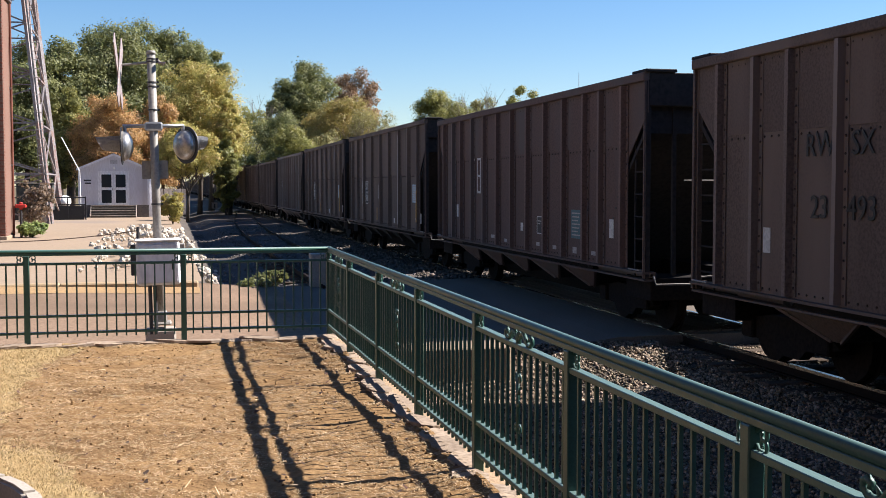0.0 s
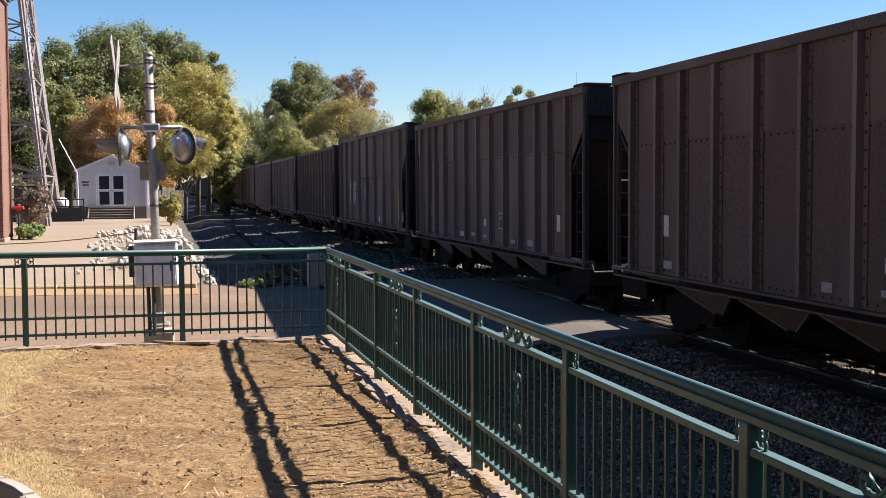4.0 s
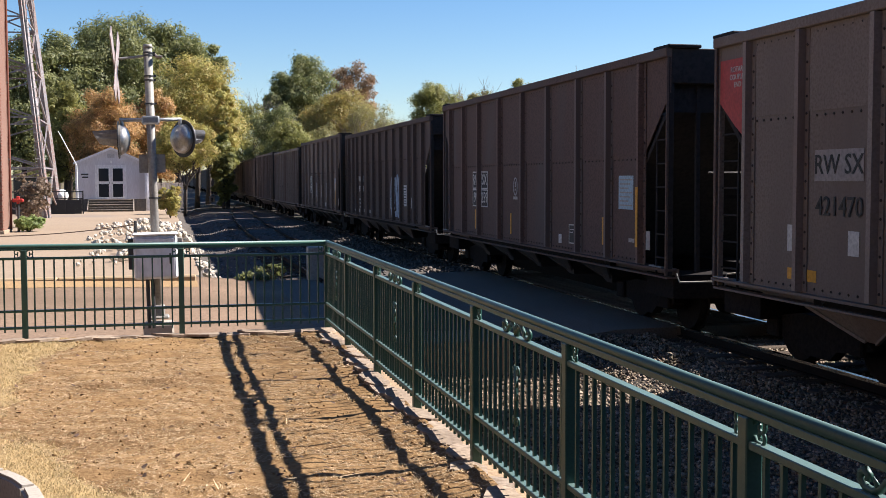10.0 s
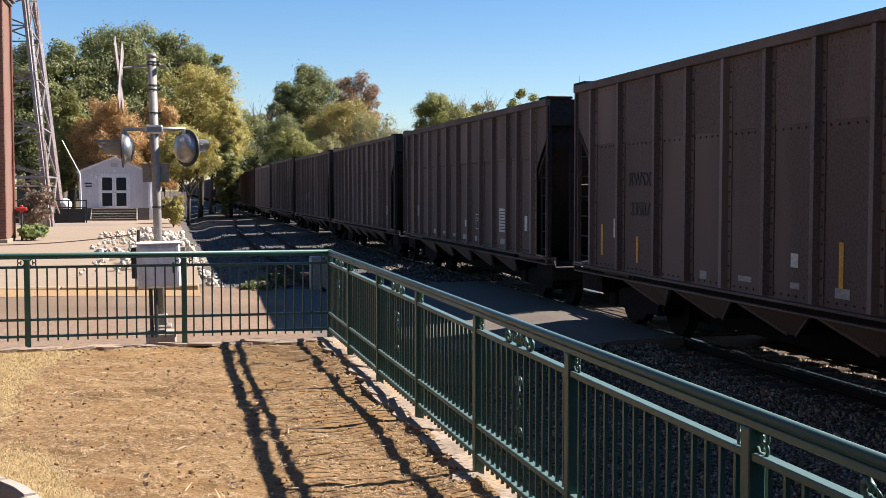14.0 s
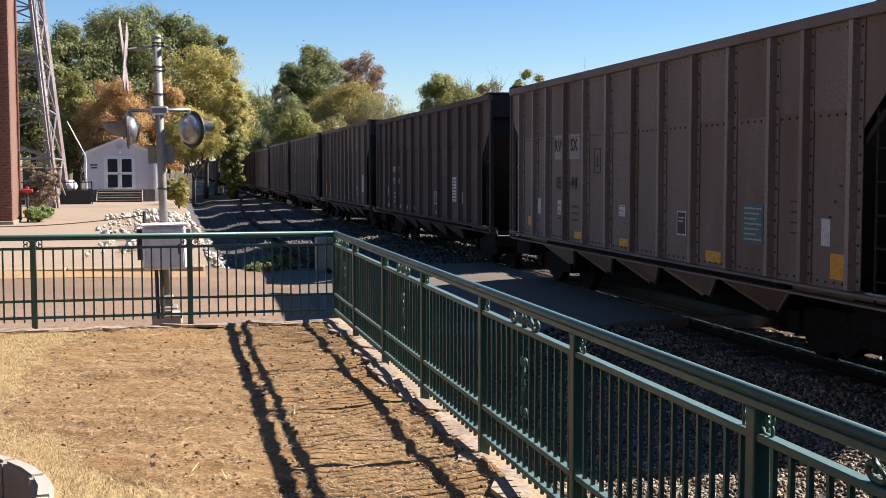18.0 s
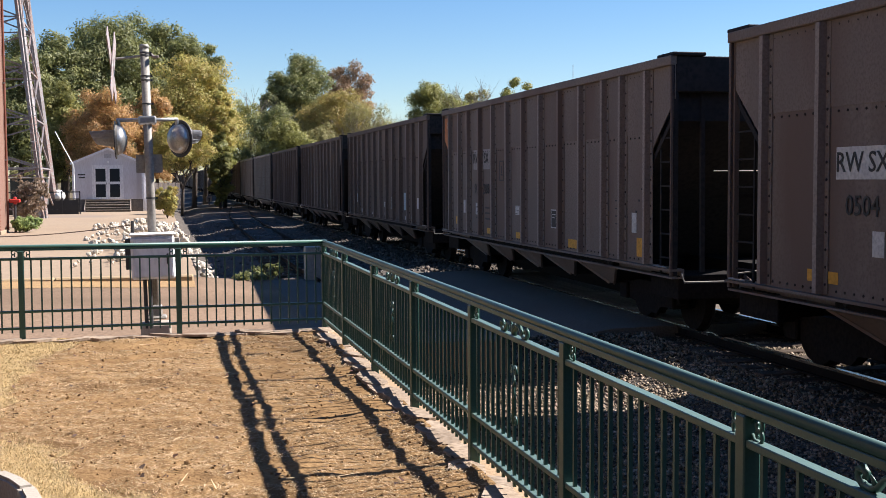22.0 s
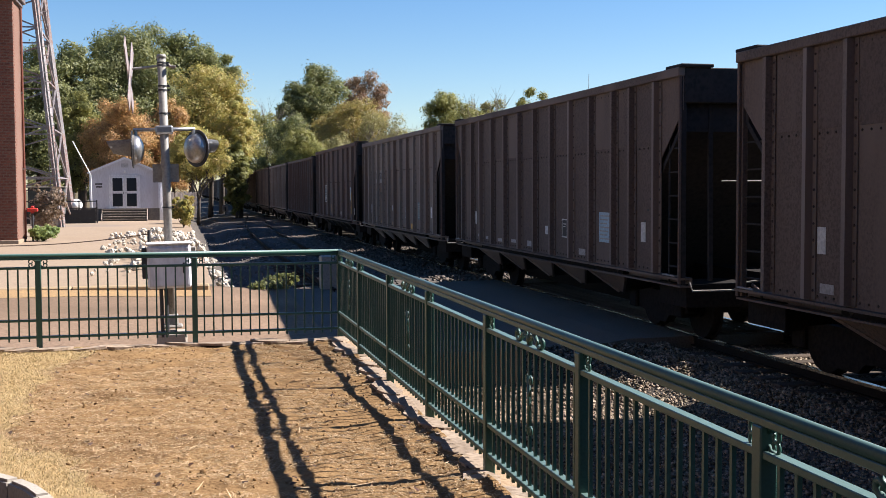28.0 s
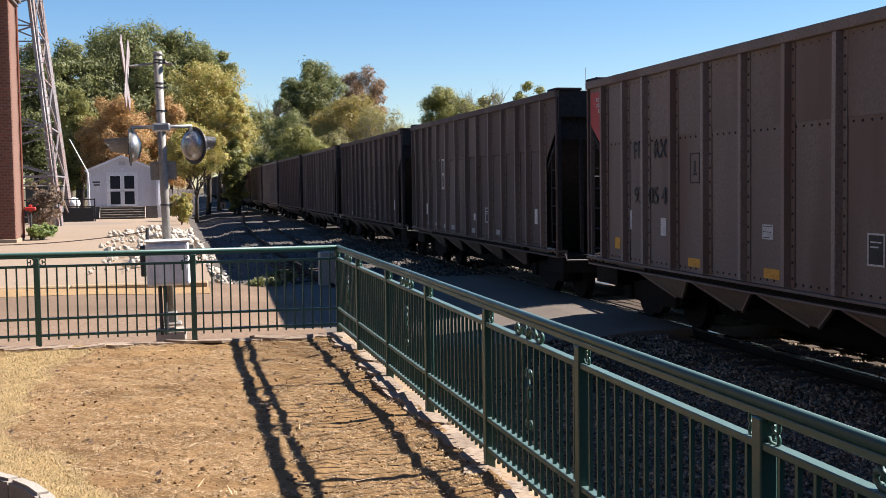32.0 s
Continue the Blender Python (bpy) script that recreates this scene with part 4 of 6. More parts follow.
def crossing_signal():
    m = thing("crossing_signal", "silver railway crossing mast with two flashing lights and crossbucks", "crossing signal", at=pose(-0.10, 17.6, ROAD_Z, 0.0, -1.25, 0))
    bm = bmesh.new()
    bar(bm, (0, 0, 0.28), (0, 0, 4.20), 0.062, 18)
    part("mast", smooth(mesh_of(bm, GALV)), None, m, "weathered silver pipe mast")
    part("foundation", boxes((-0.22, -0.22, -0.5, 0.22, 0.22, 0.16), bevel=0.03), CONCRETE, m, "pale concrete foundation")
    part("base_casting", boxes((-0.16, -0.16, 0.215, 0.16, 0.16, 0.26), (-0.10, -0.10, 0.25, 0.10, 0.10, 0.42), bevel=0.02), GALV, m)
    bm = bmesh.new()
    bmesh.ops.create_cone(bm, cap_ends=True, segments=18, radius1=0.074, radius2=0.060, depth=0.05, matrix=Matrix.Translation((0, 0, 4.215)))
    part("cap", smooth(mesh_of(bm, GALV)), None, m)
    for z in (0.95, 2.0, 3.38, 3.72, 3.78, 4.08, 4.12):
        bm = bmesh.new()
        bmesh.ops.create_cone(bm, cap_ends=True, segments=18, radius1=0.072, radius2=0.072, depth=0.022, matrix=Matrix.Translation((0, 0, z)))
        box(bm, 0.06, -0.02, z - 0.014, 0.10, 0.02, z + 0.014)
        part("band", bm, BLACK, m)
    # cross arm with junction box
    bm = bmesh.new()
    bar(bm, (-0.44, 0, 3.145), (0.44, 0, 3.145), 0.027, 10)
    part("cross_arm", smooth(mesh_of(bm, SILVER)), None, m)
    part("junction_box", boxes((-0.13, -0.10, 3.075, 0.13, 0.10, 3.20), bevel=0.025), SILVER, m, "silver junction box")
    signal_head(m, -1, -2)
    signal_head(m, 1, 38)
    # crossbucks: crossed white boards seen on edge, on arms at the top
    arm = bmesh.new()
    tube(arm, [(0, 0, 4.08), (-0.22, -0.02, 4.05), (-0.42, -0.03, 4.03)], 0.018, 8)
    part("crossbuck_arm", arm, GALV, m)
    for x, sc in ((-0.46, 1.0),):
        for s in (-1, 1):
            b = boxes((-0.008, -0.61, -0.115, 0.008, 0.61, 0.115), bevel=0.003)
            cb = part("crossbuck_board", b, SIGNWHITE, m, "weathered dull crossbuck board", at=pose(x + 0.012 * s, -0.02, 3.93, 48 * s, 0, -4))
    tip = bmesh.new()
    tube(tip, [(0, 0, 4.10), (0.10, 0.01, 4.10), (0.17, 0.02, 4.03)], 0.016, 8)
    part("bracket", tip, GALV, m)
    part("bracket_plate", boxes((0.10, -0.06, 4.05, 0.20, 0.06, 4.075), bevel=0.004), SIGNWHITE, m)
    # the control case strapped to the mast
    case = part("control_case", boxes((-0.31, -0.40, 0.83, 0.31, -0.10, 1.46), bevel=0.03), TRIMWHITE, m, "grey steel control case")
    part("case_lid", boxes((-0.33, -0.42, 1.462, 0.33, -0.08, 1.50), bevel=0.02), TRIMWHITE, case)
    part("case_door", boxes((-0.27, -0.415, 0.87, 0.27, -0.403, 1.42), bevel=0.01), TRIMWHITE, case)
    part("case_latch", boxes((0.19, -0.435, 1.05, 0.22, -0.417, 1.20), bevel=0.004), BLACK, case)
    bm = bmesh.new()
    for x in (-0.13, -0.06):
        bar(bm, (x, -0.2, 0.10), (x, -0.2, 0.84), 0.028, 8)
    part("conduit", bm, BLACK, case, "dark cable conduits")
    for s in (-1, 1):
        part("side_case", boxes((0.345 * s - 0.04, -0.36, 0.98, 0.345 * s + 0.04, -0.12, 1.42), bevel=0.01), BLACK if s < 0 else GALV, case)
    part("sign_plate", boxes((-0.19, 0.07, 2.37, 0.19, 0.078, 2.64), bevel=0.01), GALV, m, "back of a small grey sign")


def cabinet():
    c = thing("relay_cabinet", "grey steel relay cabinet beside the track", "cabinet", at=pose(3.55, 27.6, -0.56))
    part("body", boxes((-0.24, -0.2, 0.0, 0.24, 0.2, 0.92), bevel=0.02), GALV, c)
    part("door", boxes((-0.2, -0.215, 0.08, 0.2, -0.202, 0.86), bevel=0.008), GALV, c)
    part("handle", boxes((0.12, -0.235, 0.42, 0.15, -0.217, 0.54), bevel=0.004), BLACK, c)
    s = thing("whistle_marker", "small white marker sign beside the far track", "sign", at=pose(4.6, 116, BED_Z))
    part("stake", boxes((-0.04, -0.04, 0, 0.04, 0.04, 1.0)), BLACK, s)
    part("plate", boxes((-0.28, -0.06, 0.9, 0.28, -0.04, 1.5), bevel=0.01), SIGNWHITE, s, "white plate with a dark bar")
    part("mark", boxes((-0.06, -0.068, 0.95, 0.08, -0.062, 1.35)), BLACK, s)


# ------------------------------------------------------------------ buildings
def brick_building():
    b = thing("brick_building", "tall red brick building with a small roof cornice", "building", at=pose(-6.32, 49.5, DRIVE_Z))
    part("wall", boxes((-14, 0, -0.3, 0, 2.3, 9.95)), MORTAR, b, "red brick wall")
    part("cornice", boxes((-14.2, -0.22, 9.952, 0.22, 2.52, 10.2), (-14.1, -0.12, 9.80, 0.12, 2.42, 9.951), bevel=0.02), surface("cornice_metal", (0.16, 0.13, 0.12), (0.11, 0.09, 0.09), rough=0.6), b, "dark metal cornice")
    part("footing", boxes((-14.05, -0.06, -0.3, 0.06, 2.36, 0.14), bevel=0.02), TANDRIVE, b)
    brick = mesh_of(boxes((-0.1, -0.012, -0.03, 0.1, 0.03, 0.03), bevel=0.004), BRICK)
    # courses that show at the corner: front face and sunlit side
    z, k = 0.2, 0
    while z < 9.75:
        for i in range(3):
            part("brick", brick, None, b, at=pose(-0.115 - i * 0.24 - 0.12 * (k % 2), 0, z))
        for i in range(1):
            part("brick", brick, None, b, at=pose(0, 0.13 + i * 0.24 + 0.12 * (k % 2), z, 0, 0, 90))
        z += 0.115
        k += 1
    for z in (3.0, 6.2):
        part("downpipe_clip", boxes((0.002, 2.0, z, 0.10, 2.1, z + 0.08)), GALV, b)
    bm = bmesh.new()
    bar(bm, (0.07, 2.05, 0.1), (0.07, 2.05, 9.75), 0.05, 8)
    part("downpipe", bm, BRICK, b)


def shed():
    s = thing("shed", "pale grey gabled shed with a double glazed door and steps", "shed", at=pose(-3.53, 84, DRIVE_Z))
    w, d, eave, peak, floor = 2.32, 8.0, 3.36, 4.34, 0.86
    bm = bmesh.new()
    prism(bm, [(-w, 0, floor), (w, 0, floor), (w, 0, eave), (0, 0, peak), (-w, 0, eave)], (0, d, 0))
    body = part("wall", bm, SHEDGREY, s)
    for i in range(19):
        x = -w + 0.12 + i * 0.244
        if abs(x - (-0.03)) < 1.05:
            continue
        part("batten", boxes((x - 0.02, -0.025, floor, x + 0.02, -0.002, eave + (peak - eave) * (1 - abs(x) / w) - 0.05)), SHEDGREY, body)
    for sd in (-1, 1):
        bm = bmesh.new()
        prism(bm, [(0, -0.18, peak + 0.02), (sd * (w + 0.18), -0.18, eave - 0.05), (sd * (w + 0.18), -0.18, eave + 0.04), (0, -0.18, peak + 0.11)], (0, d + 0.36, 0))
        part("roof", bm, ROOFING, s, "pale grey shed roof")
        bm = bmesh.new()
        beam(bm, (0, -0.2, peak + 0.02), (sd * (w + 0.18), -0.2, eave - 0.05), 0.03, 0.14)
        part("barge_board", bm, TRIMWHITE, s)
        part("corner_trim", boxes((sd * w - 0.07, -0.03, floor, sd * w + 0.07, -0.003, eave - 0.02)), TRIMWHITE, s)
    part("skirting", boxes((-w, 0.05, -0.1, w, d - 0.05, floor - 0.005)), SHEDBASE, s, "dark skirting under the shed")
    # double door with two panes in each leaf
    for sd in (-1, 1):
        x0 = -0.03 + (0.01 if sd > 0 else -0.94)
        dr = part("door", boxes((x0, -0.05, floor + 0.02, x0 + 0.93, -0.004, floor + 2.22), bevel=0.01), TRIMWHITE, s, "white door leaf with two dark panes")
        for z in (0.14, 1.22):
            part("pane", boxes((x0 + 0.13, -0.062, floor + z, x0 + 0.80, -0.052, floor + z + 0.90)), WINDOW, dr)
        part("handle", boxes((x0 + (0.06 if sd > 0 else 0.84), -0.09, floor + 1.02, x0 + (0.09 if sd > 0 else 0.87), -0.052, floor + 1.16)), BLACK, dr)
    part("door_trim", boxes((-1.08, -0.035, floor, -0.98, -0.003, floor + 2.32), (0.92, -0.035, floor, 1.02, -0.003, floor + 2.32), (-1.08, -0.035, floor + 2.24, 1.02, -0.0025, floor + 2.36)), TRIMWHITE, s)
    part("gable_vent", boxes((-0.24, -0.04, 3.72, 0.24, -0.004, 4.0)), ROOFING, s)
    part("wall_lamp", boxes((-0.06, -0.16, 3.36, 0.06, -0.004, 3.52), bevel=0.02), TANKWHITE, s)
    # writing on the wall that cannot be read
    for i, (a, l) in enumerate(((-2.02, 0.5), (-1.95, 0.42))):
        part("wall_lettering", boxes((a, -0.032, 2.52 - 0.2 * i, a + l, -0.027, 2.62 - 0.2 * i)), BLACK, s)
    # the side annex behind the mast
    part("annex_wall", boxes((w + 0.004, 1.2, 0.0, w + 0.55, 6.5, 2.9)), TRIMWHITE, s, "white lean-to beside the shed")
    part("annex_roof", boxes((w + 0.01, 1.0, 2.91, w + 0.65, 6.7, 3.0)), ROOFING, s)
    bf = thing("board_fence", "pale weathered board fence beside the shed", "fence", at=pose(-0.60, 91, DRIVE_Z))
    board = mesh_of(boxes((-0.075, -0.012, 0, 0.075, 0.012, 1.95), bevel=0.004), PALEBOARD)
    for i in range(13):
        part("board", board, None, bf, at=pose(i * 0.165, random.uniform(-0.01, 0.01), random.uniform(-0.05, 0.04), 0, random.uniform(-1, 1), 0))
    for z in (0.4, 1.5):
        part("rail", boxes((-0.08, 0.014, z, 2.06, 0.05, z + 0.09)), PALEBOARD, bf)
    st = thing("wooden_steps", "weathered wooden steps to the shed's door", "steps", at=pose(-3.56, 84, DRIVE_Z))
    for i in range(5):
        part("tread", boxes((-1.5, -0.32 - 0.28 * (4 - i), 0.17 * i + 0.10, 1.5, -0.06 - 0.28 * (4 - i), 0.17 * i + 0.155), bevel=0.006), STEPWOOD, st)
        part("riser", boxes((-1.46, -0.10 - 0.28 * (4 - i), 0.17 * i - 0.05, 1.46, -0.07 - 0.28 * (4 - i), 0.17 * i + 0.098)), SHEDBASE, st)
    for sd in (-1, 1):
        bm = bmesh.new()
        prism(bm, [(1.5 * sd, -0.06, -0.05), (1.5 * sd, -1.44, -0.05), (1.5 * sd, -1.44, 0.14), (1.5 * sd, -0.06, 0.84)], (0.045 * sd, 0, 0))
        part("stringer", bm, STEPWOOD, st)


def lattice_tower():
    t = thing("lattice_tower", "tall lattice steel tower in faded red and white", "tower", at=pose(-11.6, 75, DRIVE_Z, 0, 0, 1.2))
    H, w0, w1 = 38.0, 5.0, 1.2

    def half(z):
        return w0 + (w1 - w0) * z / H
    corners = ((1, 1), (1, -1), (-1, -1), (-1, 1))
    levels = [0.0]
    while levels[-1] < H - 2:
        levels.append(levels[-1] + 2.9)
    bands = [z for z in levels]
    for cx, cy in corners:
        for i, (a, b) in enumerate(zip(bands, bands[1:])):
            bm = bmesh.new()
            beam(bm, (cx * half(a), cy * half(a), a), (cx * half(b), cy * half(b), b), 0.34, 0.24)
            part("leg", bm, TOWERRED if (i // 2) % 2 == 0 else TOWERGREY, t)
    for (ax, ay), (bx, by) in zip(corners, corners[1:] + corners[:1]):
        for i, (a, b) in enumerate(zip(bands, bands[1:])):
            ha, hb = half(a), half(b)
            for (p, q) in ((((ax * ha, ay * ha, a)), (bx * hb, by * hb, b)), ((bx * ha, by * ha, a), (ax * hb, ay * hb, b)), ((ax * hb, ay * hb, b), (bx * hb, by * hb, b))):
                bm = bmesh.new()
                beam(bm, p, q, 0.085, 0.085)
                part("brace", bm, TOWERGREY if (i + (p[2] == q[2])) % 3 else TOWERRED, t)
    bm = bmesh.new()
    for k in range(60):
        bar(bm, (half(0) - 0.1 - k * 0.02, -half(0) + k * 0.02, 0.4 + k * 0.5), (half(0) - 0.5 - k * 0.02, -half(0) + k * 0.02, 0.4 + k * 0.5), 0.02, 4)
    for q in (0.1, 0.5):
        bar(bm, (half(0) - q, -half(0), 0.2), (half(0) - q - 1.2, -half(0) + 1.2, 30.2), 0.022, 4)
    part("ladder", bm, TOWERGREY, t)
    bm = bmesh.new()
    bar(bm, (half(0) + 0.05, -half(0) - 0.1, 0), (half(H) + 0.05, -half(H) - 0.1, H), 0.06, 6)
    part("waveguide", bm, BLACK, t)


def yard():
    """Things beside the shed and the building."""
    g = thing("yard_fence", "dark steel yard gate and rail fence", "fence", at=pose(-7.6, 78, DRIVE_Z))
    for i in range(6):
        part("post", boxes((-3.0 + i * 1.1, -0.04, 0, -2.92 + i * 1.1, 0.04, 1.5)), BLACK, g)
    for z in (0.25, 0.6, 0.95, 1.4):
        part("rail", boxes((-3.0, -0.02, z, 2.5, 0.02, z + 0.07)), BLACK, g)
    part("board", boxes((-2.9, 0.03, 0.0, 2.45, 0.06, 0.92)), BLACK, g, "dark boarded lower part")
    c = thing("equipment_cabinet", "dark green equipment cabinet at the tower's foot", "cabinet", at=pose(-7.7, 74.5, DRIVE_Z))
    part("body", boxes((-1.1, -0.5, 0.7, 1.0, 0.5, 2.3), bevel=0.03), DARKBOX, c)
    part("plinth", boxes((-1.0, -0.45, 0.0, 0.9, 0.45, 0.695)), CONCRETE, c)
    part("door", boxes((-0.95, -0.52, 0.85, 0.0, -0.502, 2.15), bevel=0.01), DARKBOX, c)
    part("roof", boxes((-1.2, -0.6, 2.302, 1.1, 0.6, 2.38), bevel=0.02), GALV, c)
    k = thing("gas_tank", "white gas tank on a stand beside the shed", "tank", at=pose(-6.55, 80.5, DRIVE_Z))
    bm = bmesh.new()
    bmesh.ops.create_uvsphere(bm, u_segments=18, v_segments=10, radius=0.42, matrix=Matrix.Translation((0, 0, 1.15)) @ Matrix.Diagonal((1, 1.9, 1, 1)))
    part("vessel", smooth(mesh_of(bm, TANKWHITE)), None, k)
    for y in (-0.45, 0.45):
        part("foot", boxes((-0.3, y - 0.06, 0, 0.3, y + 0.06, 0.85)), GALV, k)
    h = thing("standpipe", "red valve on a black standpipe", "standpipe", at=pose(-5.95, 51.5, DRIVE_Z))
    bm = bmesh.new()
    bar(bm, (0, 0, 0), (0, 0, 1.25), 0.05, 10)
    part("pipe", bm, BLACK, h)
    part("valve", boxes((-0.22, -0.10, 1.25, 0.22, 0.10, 1.40), (-0.07, -0.07, 1.18, 0.07, 0.07, 1.5), bevel=0.03), REDPAINT, h)
    ch = thing("barrier_chain", "sagging chain across the drive", "chain", at=pose(0, 0, 0))
    pts = []
    for i in range(25):
        u = i / 24
        pts.append((-9.5 + 8.6 * u, 40.0 - 1.5 * u, 0.42 - 0.30 * (1 - (2 * u - 1) ** 2) + 0.12 * u))
    bm = bmesh.new()
    tube(bm, pts, 0.016, 5)
    part("chain", bm, RUSTSTEEL, ch)
    for p in (pts[0], pts[-1]):
        bm = bmesh.new()
        bar(bm, (p[0], p[1], DRIVE_Z - 0.05), (p[0], p[1], p[2] + 0.12), 0.05, 8)
        part("post", bm, BLACK, ch)
    w = thing("guy_wire", "thin slanting guy wire and stake", "wire", at=pose(0, 0, 0))
    bm = bmesh.new()
    bar(bm, (-6.9, 83, 5.3), (-5.75, 83, 3.0), 0.03, 5)
    bar(bm, (-5.75, 83, 3.0), (-5.70, 83, DRIVE_Z - 0.05), 0.04, 5)
    part("wire", bm, TANKWHITE, w)
    a = thing("radio_mast", "thin distant radio mast above the trees", "mast", at=pose(95, 260, BED_Z))
    bm = bmesh.new()
    bar(bm, (0, 0, 0), (0, 0, 29.8), 0.16, 6, 0.05)
    part("pole", bm, TOWERGREY, a)


def sky_block_walls():
    """Unseen plain walls, added to cut the sky's fill beside and behind the lawn."""
    dull = surface("sky_block_brick", (0.12, 0.075, 0.055), (0.095, 0.06, 0.045), (0.08, 0.05, 0.038), scale=0.8, fine=12, rough=0.95, bump=0.3)
    tagged(new("wall_west", mesh_of(boxes((-9.6, -9.0, BED_Z, -9.0, 14.6, 10.0)), dull, "wall_west")), "unseen plain dark wall added beside the lawn to block sky light", "wall", kind="structure")
    tagged(new("wall_south", mesh_of(boxes((-8.99, -9.6, BED_Z, 4.2, -9.0, 10.0)), dull, "wall_south")), "unseen plain dark wall added behind the lawn to block sky light", "wall", kind="structure")


# ------------------------------------------------------------------ rocks and plants
def riprap():
    shapes = []
    for s in range(7):
        bm = bmesh.new()
        bmesh.ops.create_icosphere(bm, subdivisions=2, radius=0.5)
        r = random.Random(80 + s)
        o = Vector((r.uniform(0, 50), r.uniform(0, 50), 0))
        for v in bm.verts:
            v.co *= 0.8 + 0.55 * noise.noise(v.co * 1.7 + o) + 0.18 * noise.noise(v.co * 4.5 + o)
            v.co.z *= 0.75
        for _ in range(4):
            nrm = Vector((r.uniform(-1, 1), r.uniform(-1, 1), r.uniform(-0.4, 1))).normalized()
            for v in bm.verts:
                d = v.co.dot(nrm) - 0.33
                if d > 0:
                    v.co -= nrm * d
        shapes.append(mesh_of(bm, WHITEROCK))
    pile = thing("riprap_pile", "pile of broken white limestone rocks beside the drive", "rock pile")
    r = random.Random(90)
    n = 0
    while n < 480:
        y = r.uniform(30, 58)
        mid = 0.20 - 0.05 * (y - 30)
        x = r.gauss(mid + 0.15, 1.05 + 0.02 * (y - 30))
        if x > 1.6 or x < -2.3 - 0.03 * (y - 30):
            continue
        top = 0.7 * math.exp(-((x - mid) / 1.0) ** 2) * (1.15 - abs(y - 40) / 22)
        s = r.choice((r.uniform(0.08, 0.2), r.uniform(0.12, 0.34)))
        part("rock", shapes[r.randrange(7)], None, pile, at=pose(x, y, (DRIVE_Z if x < 0.7 else -0.42 - 0.65 * (x - 0.7)) + max(0.0, top) * r.uniform(0.3, 1.0) + 0.05, r.uniform(0, 360), r.uniform(-20, 20), r.uniform(0, 360)) @ Matrix.Diagonal((s, s, s, 1)))
        n += 1


def crown(name, blobs, leaves, size, material, seed, hollow=0.55):
    """A crown of loose leaves in clumps: blobs are (x, y, z, rx, ry, rz)."""
    r = np.random.RandomState(seed)
    out = []
    vol = np.array([b[3] * b[4] * b[5] for b in blobs]) ** 0.75
    for b, share in zip(blobs, vol / vol.sum()):
        k = max(6, int(leaves * share))
        nc = max(6, k // 52)
        d = r.normal(size=(nc, 3))
        d /= np.linalg.norm(d, axis=1)[:, None]
        rad = r.uniform(hollow, 1.0, nc)[:, None] ** 0.8
        cl = d * rad * np.array(b[3:]) + np.array(b[:3])
        spread = 0.16 * (b[3] * b[4] * b[5]) ** (1 / 3)
        pick = r.randint(0, nc, k)
        ball = r.normal(size=(k, 3))
        ball *= (r.uniform(size=k) ** 0.4 / np.linalg.norm(ball, axis=1))[:, None]
        p = cl[pick] + ball * spread * np.array([2.0, 2.0, 1.5])
        face = d[pick] + np.array([0, 0, 0.35]) + r.normal(size=(k, 3)) * 0.45
        u = np.cross(face, r.normal(size=(k, 3)))
        u /= np.linalg.norm(u, axis=1)[:, None]
        w = np.cross(face, u)
        w /= np.linalg.norm(w, axis=1)[:, None]
        s = size * r.uniform(0.55, 1.3, k)[:, None]
        out.append(np.stack([p - u * s, p + w * s * 0.55, p + u * s, p - w * s * 0.55], 1))
    return soup(name, np.concatenate(out), material)


def limbs(bm, p, way, length, r, depth, rnd, spread=0.75):
    q = p + way * length
    bar(bm, p, q, r, 6 if depth > 1 else 4, r * 0.62)
    if depth == 0:
        return
    for k in range(3 if depth > 1 else 3):
        d = (way + Vector((rnd.uniform(-1, 1), rnd.uniform(-1, 1), rnd.uniform(-0.25, 0.7))) * spread).normalized()
        limbs(bm, p.lerp(q, rnd.uniform(0.55, 1.0)), d, length * rnd.uniform(0.6, 0.8), r * 0.55, depth - 1, rnd, spread)


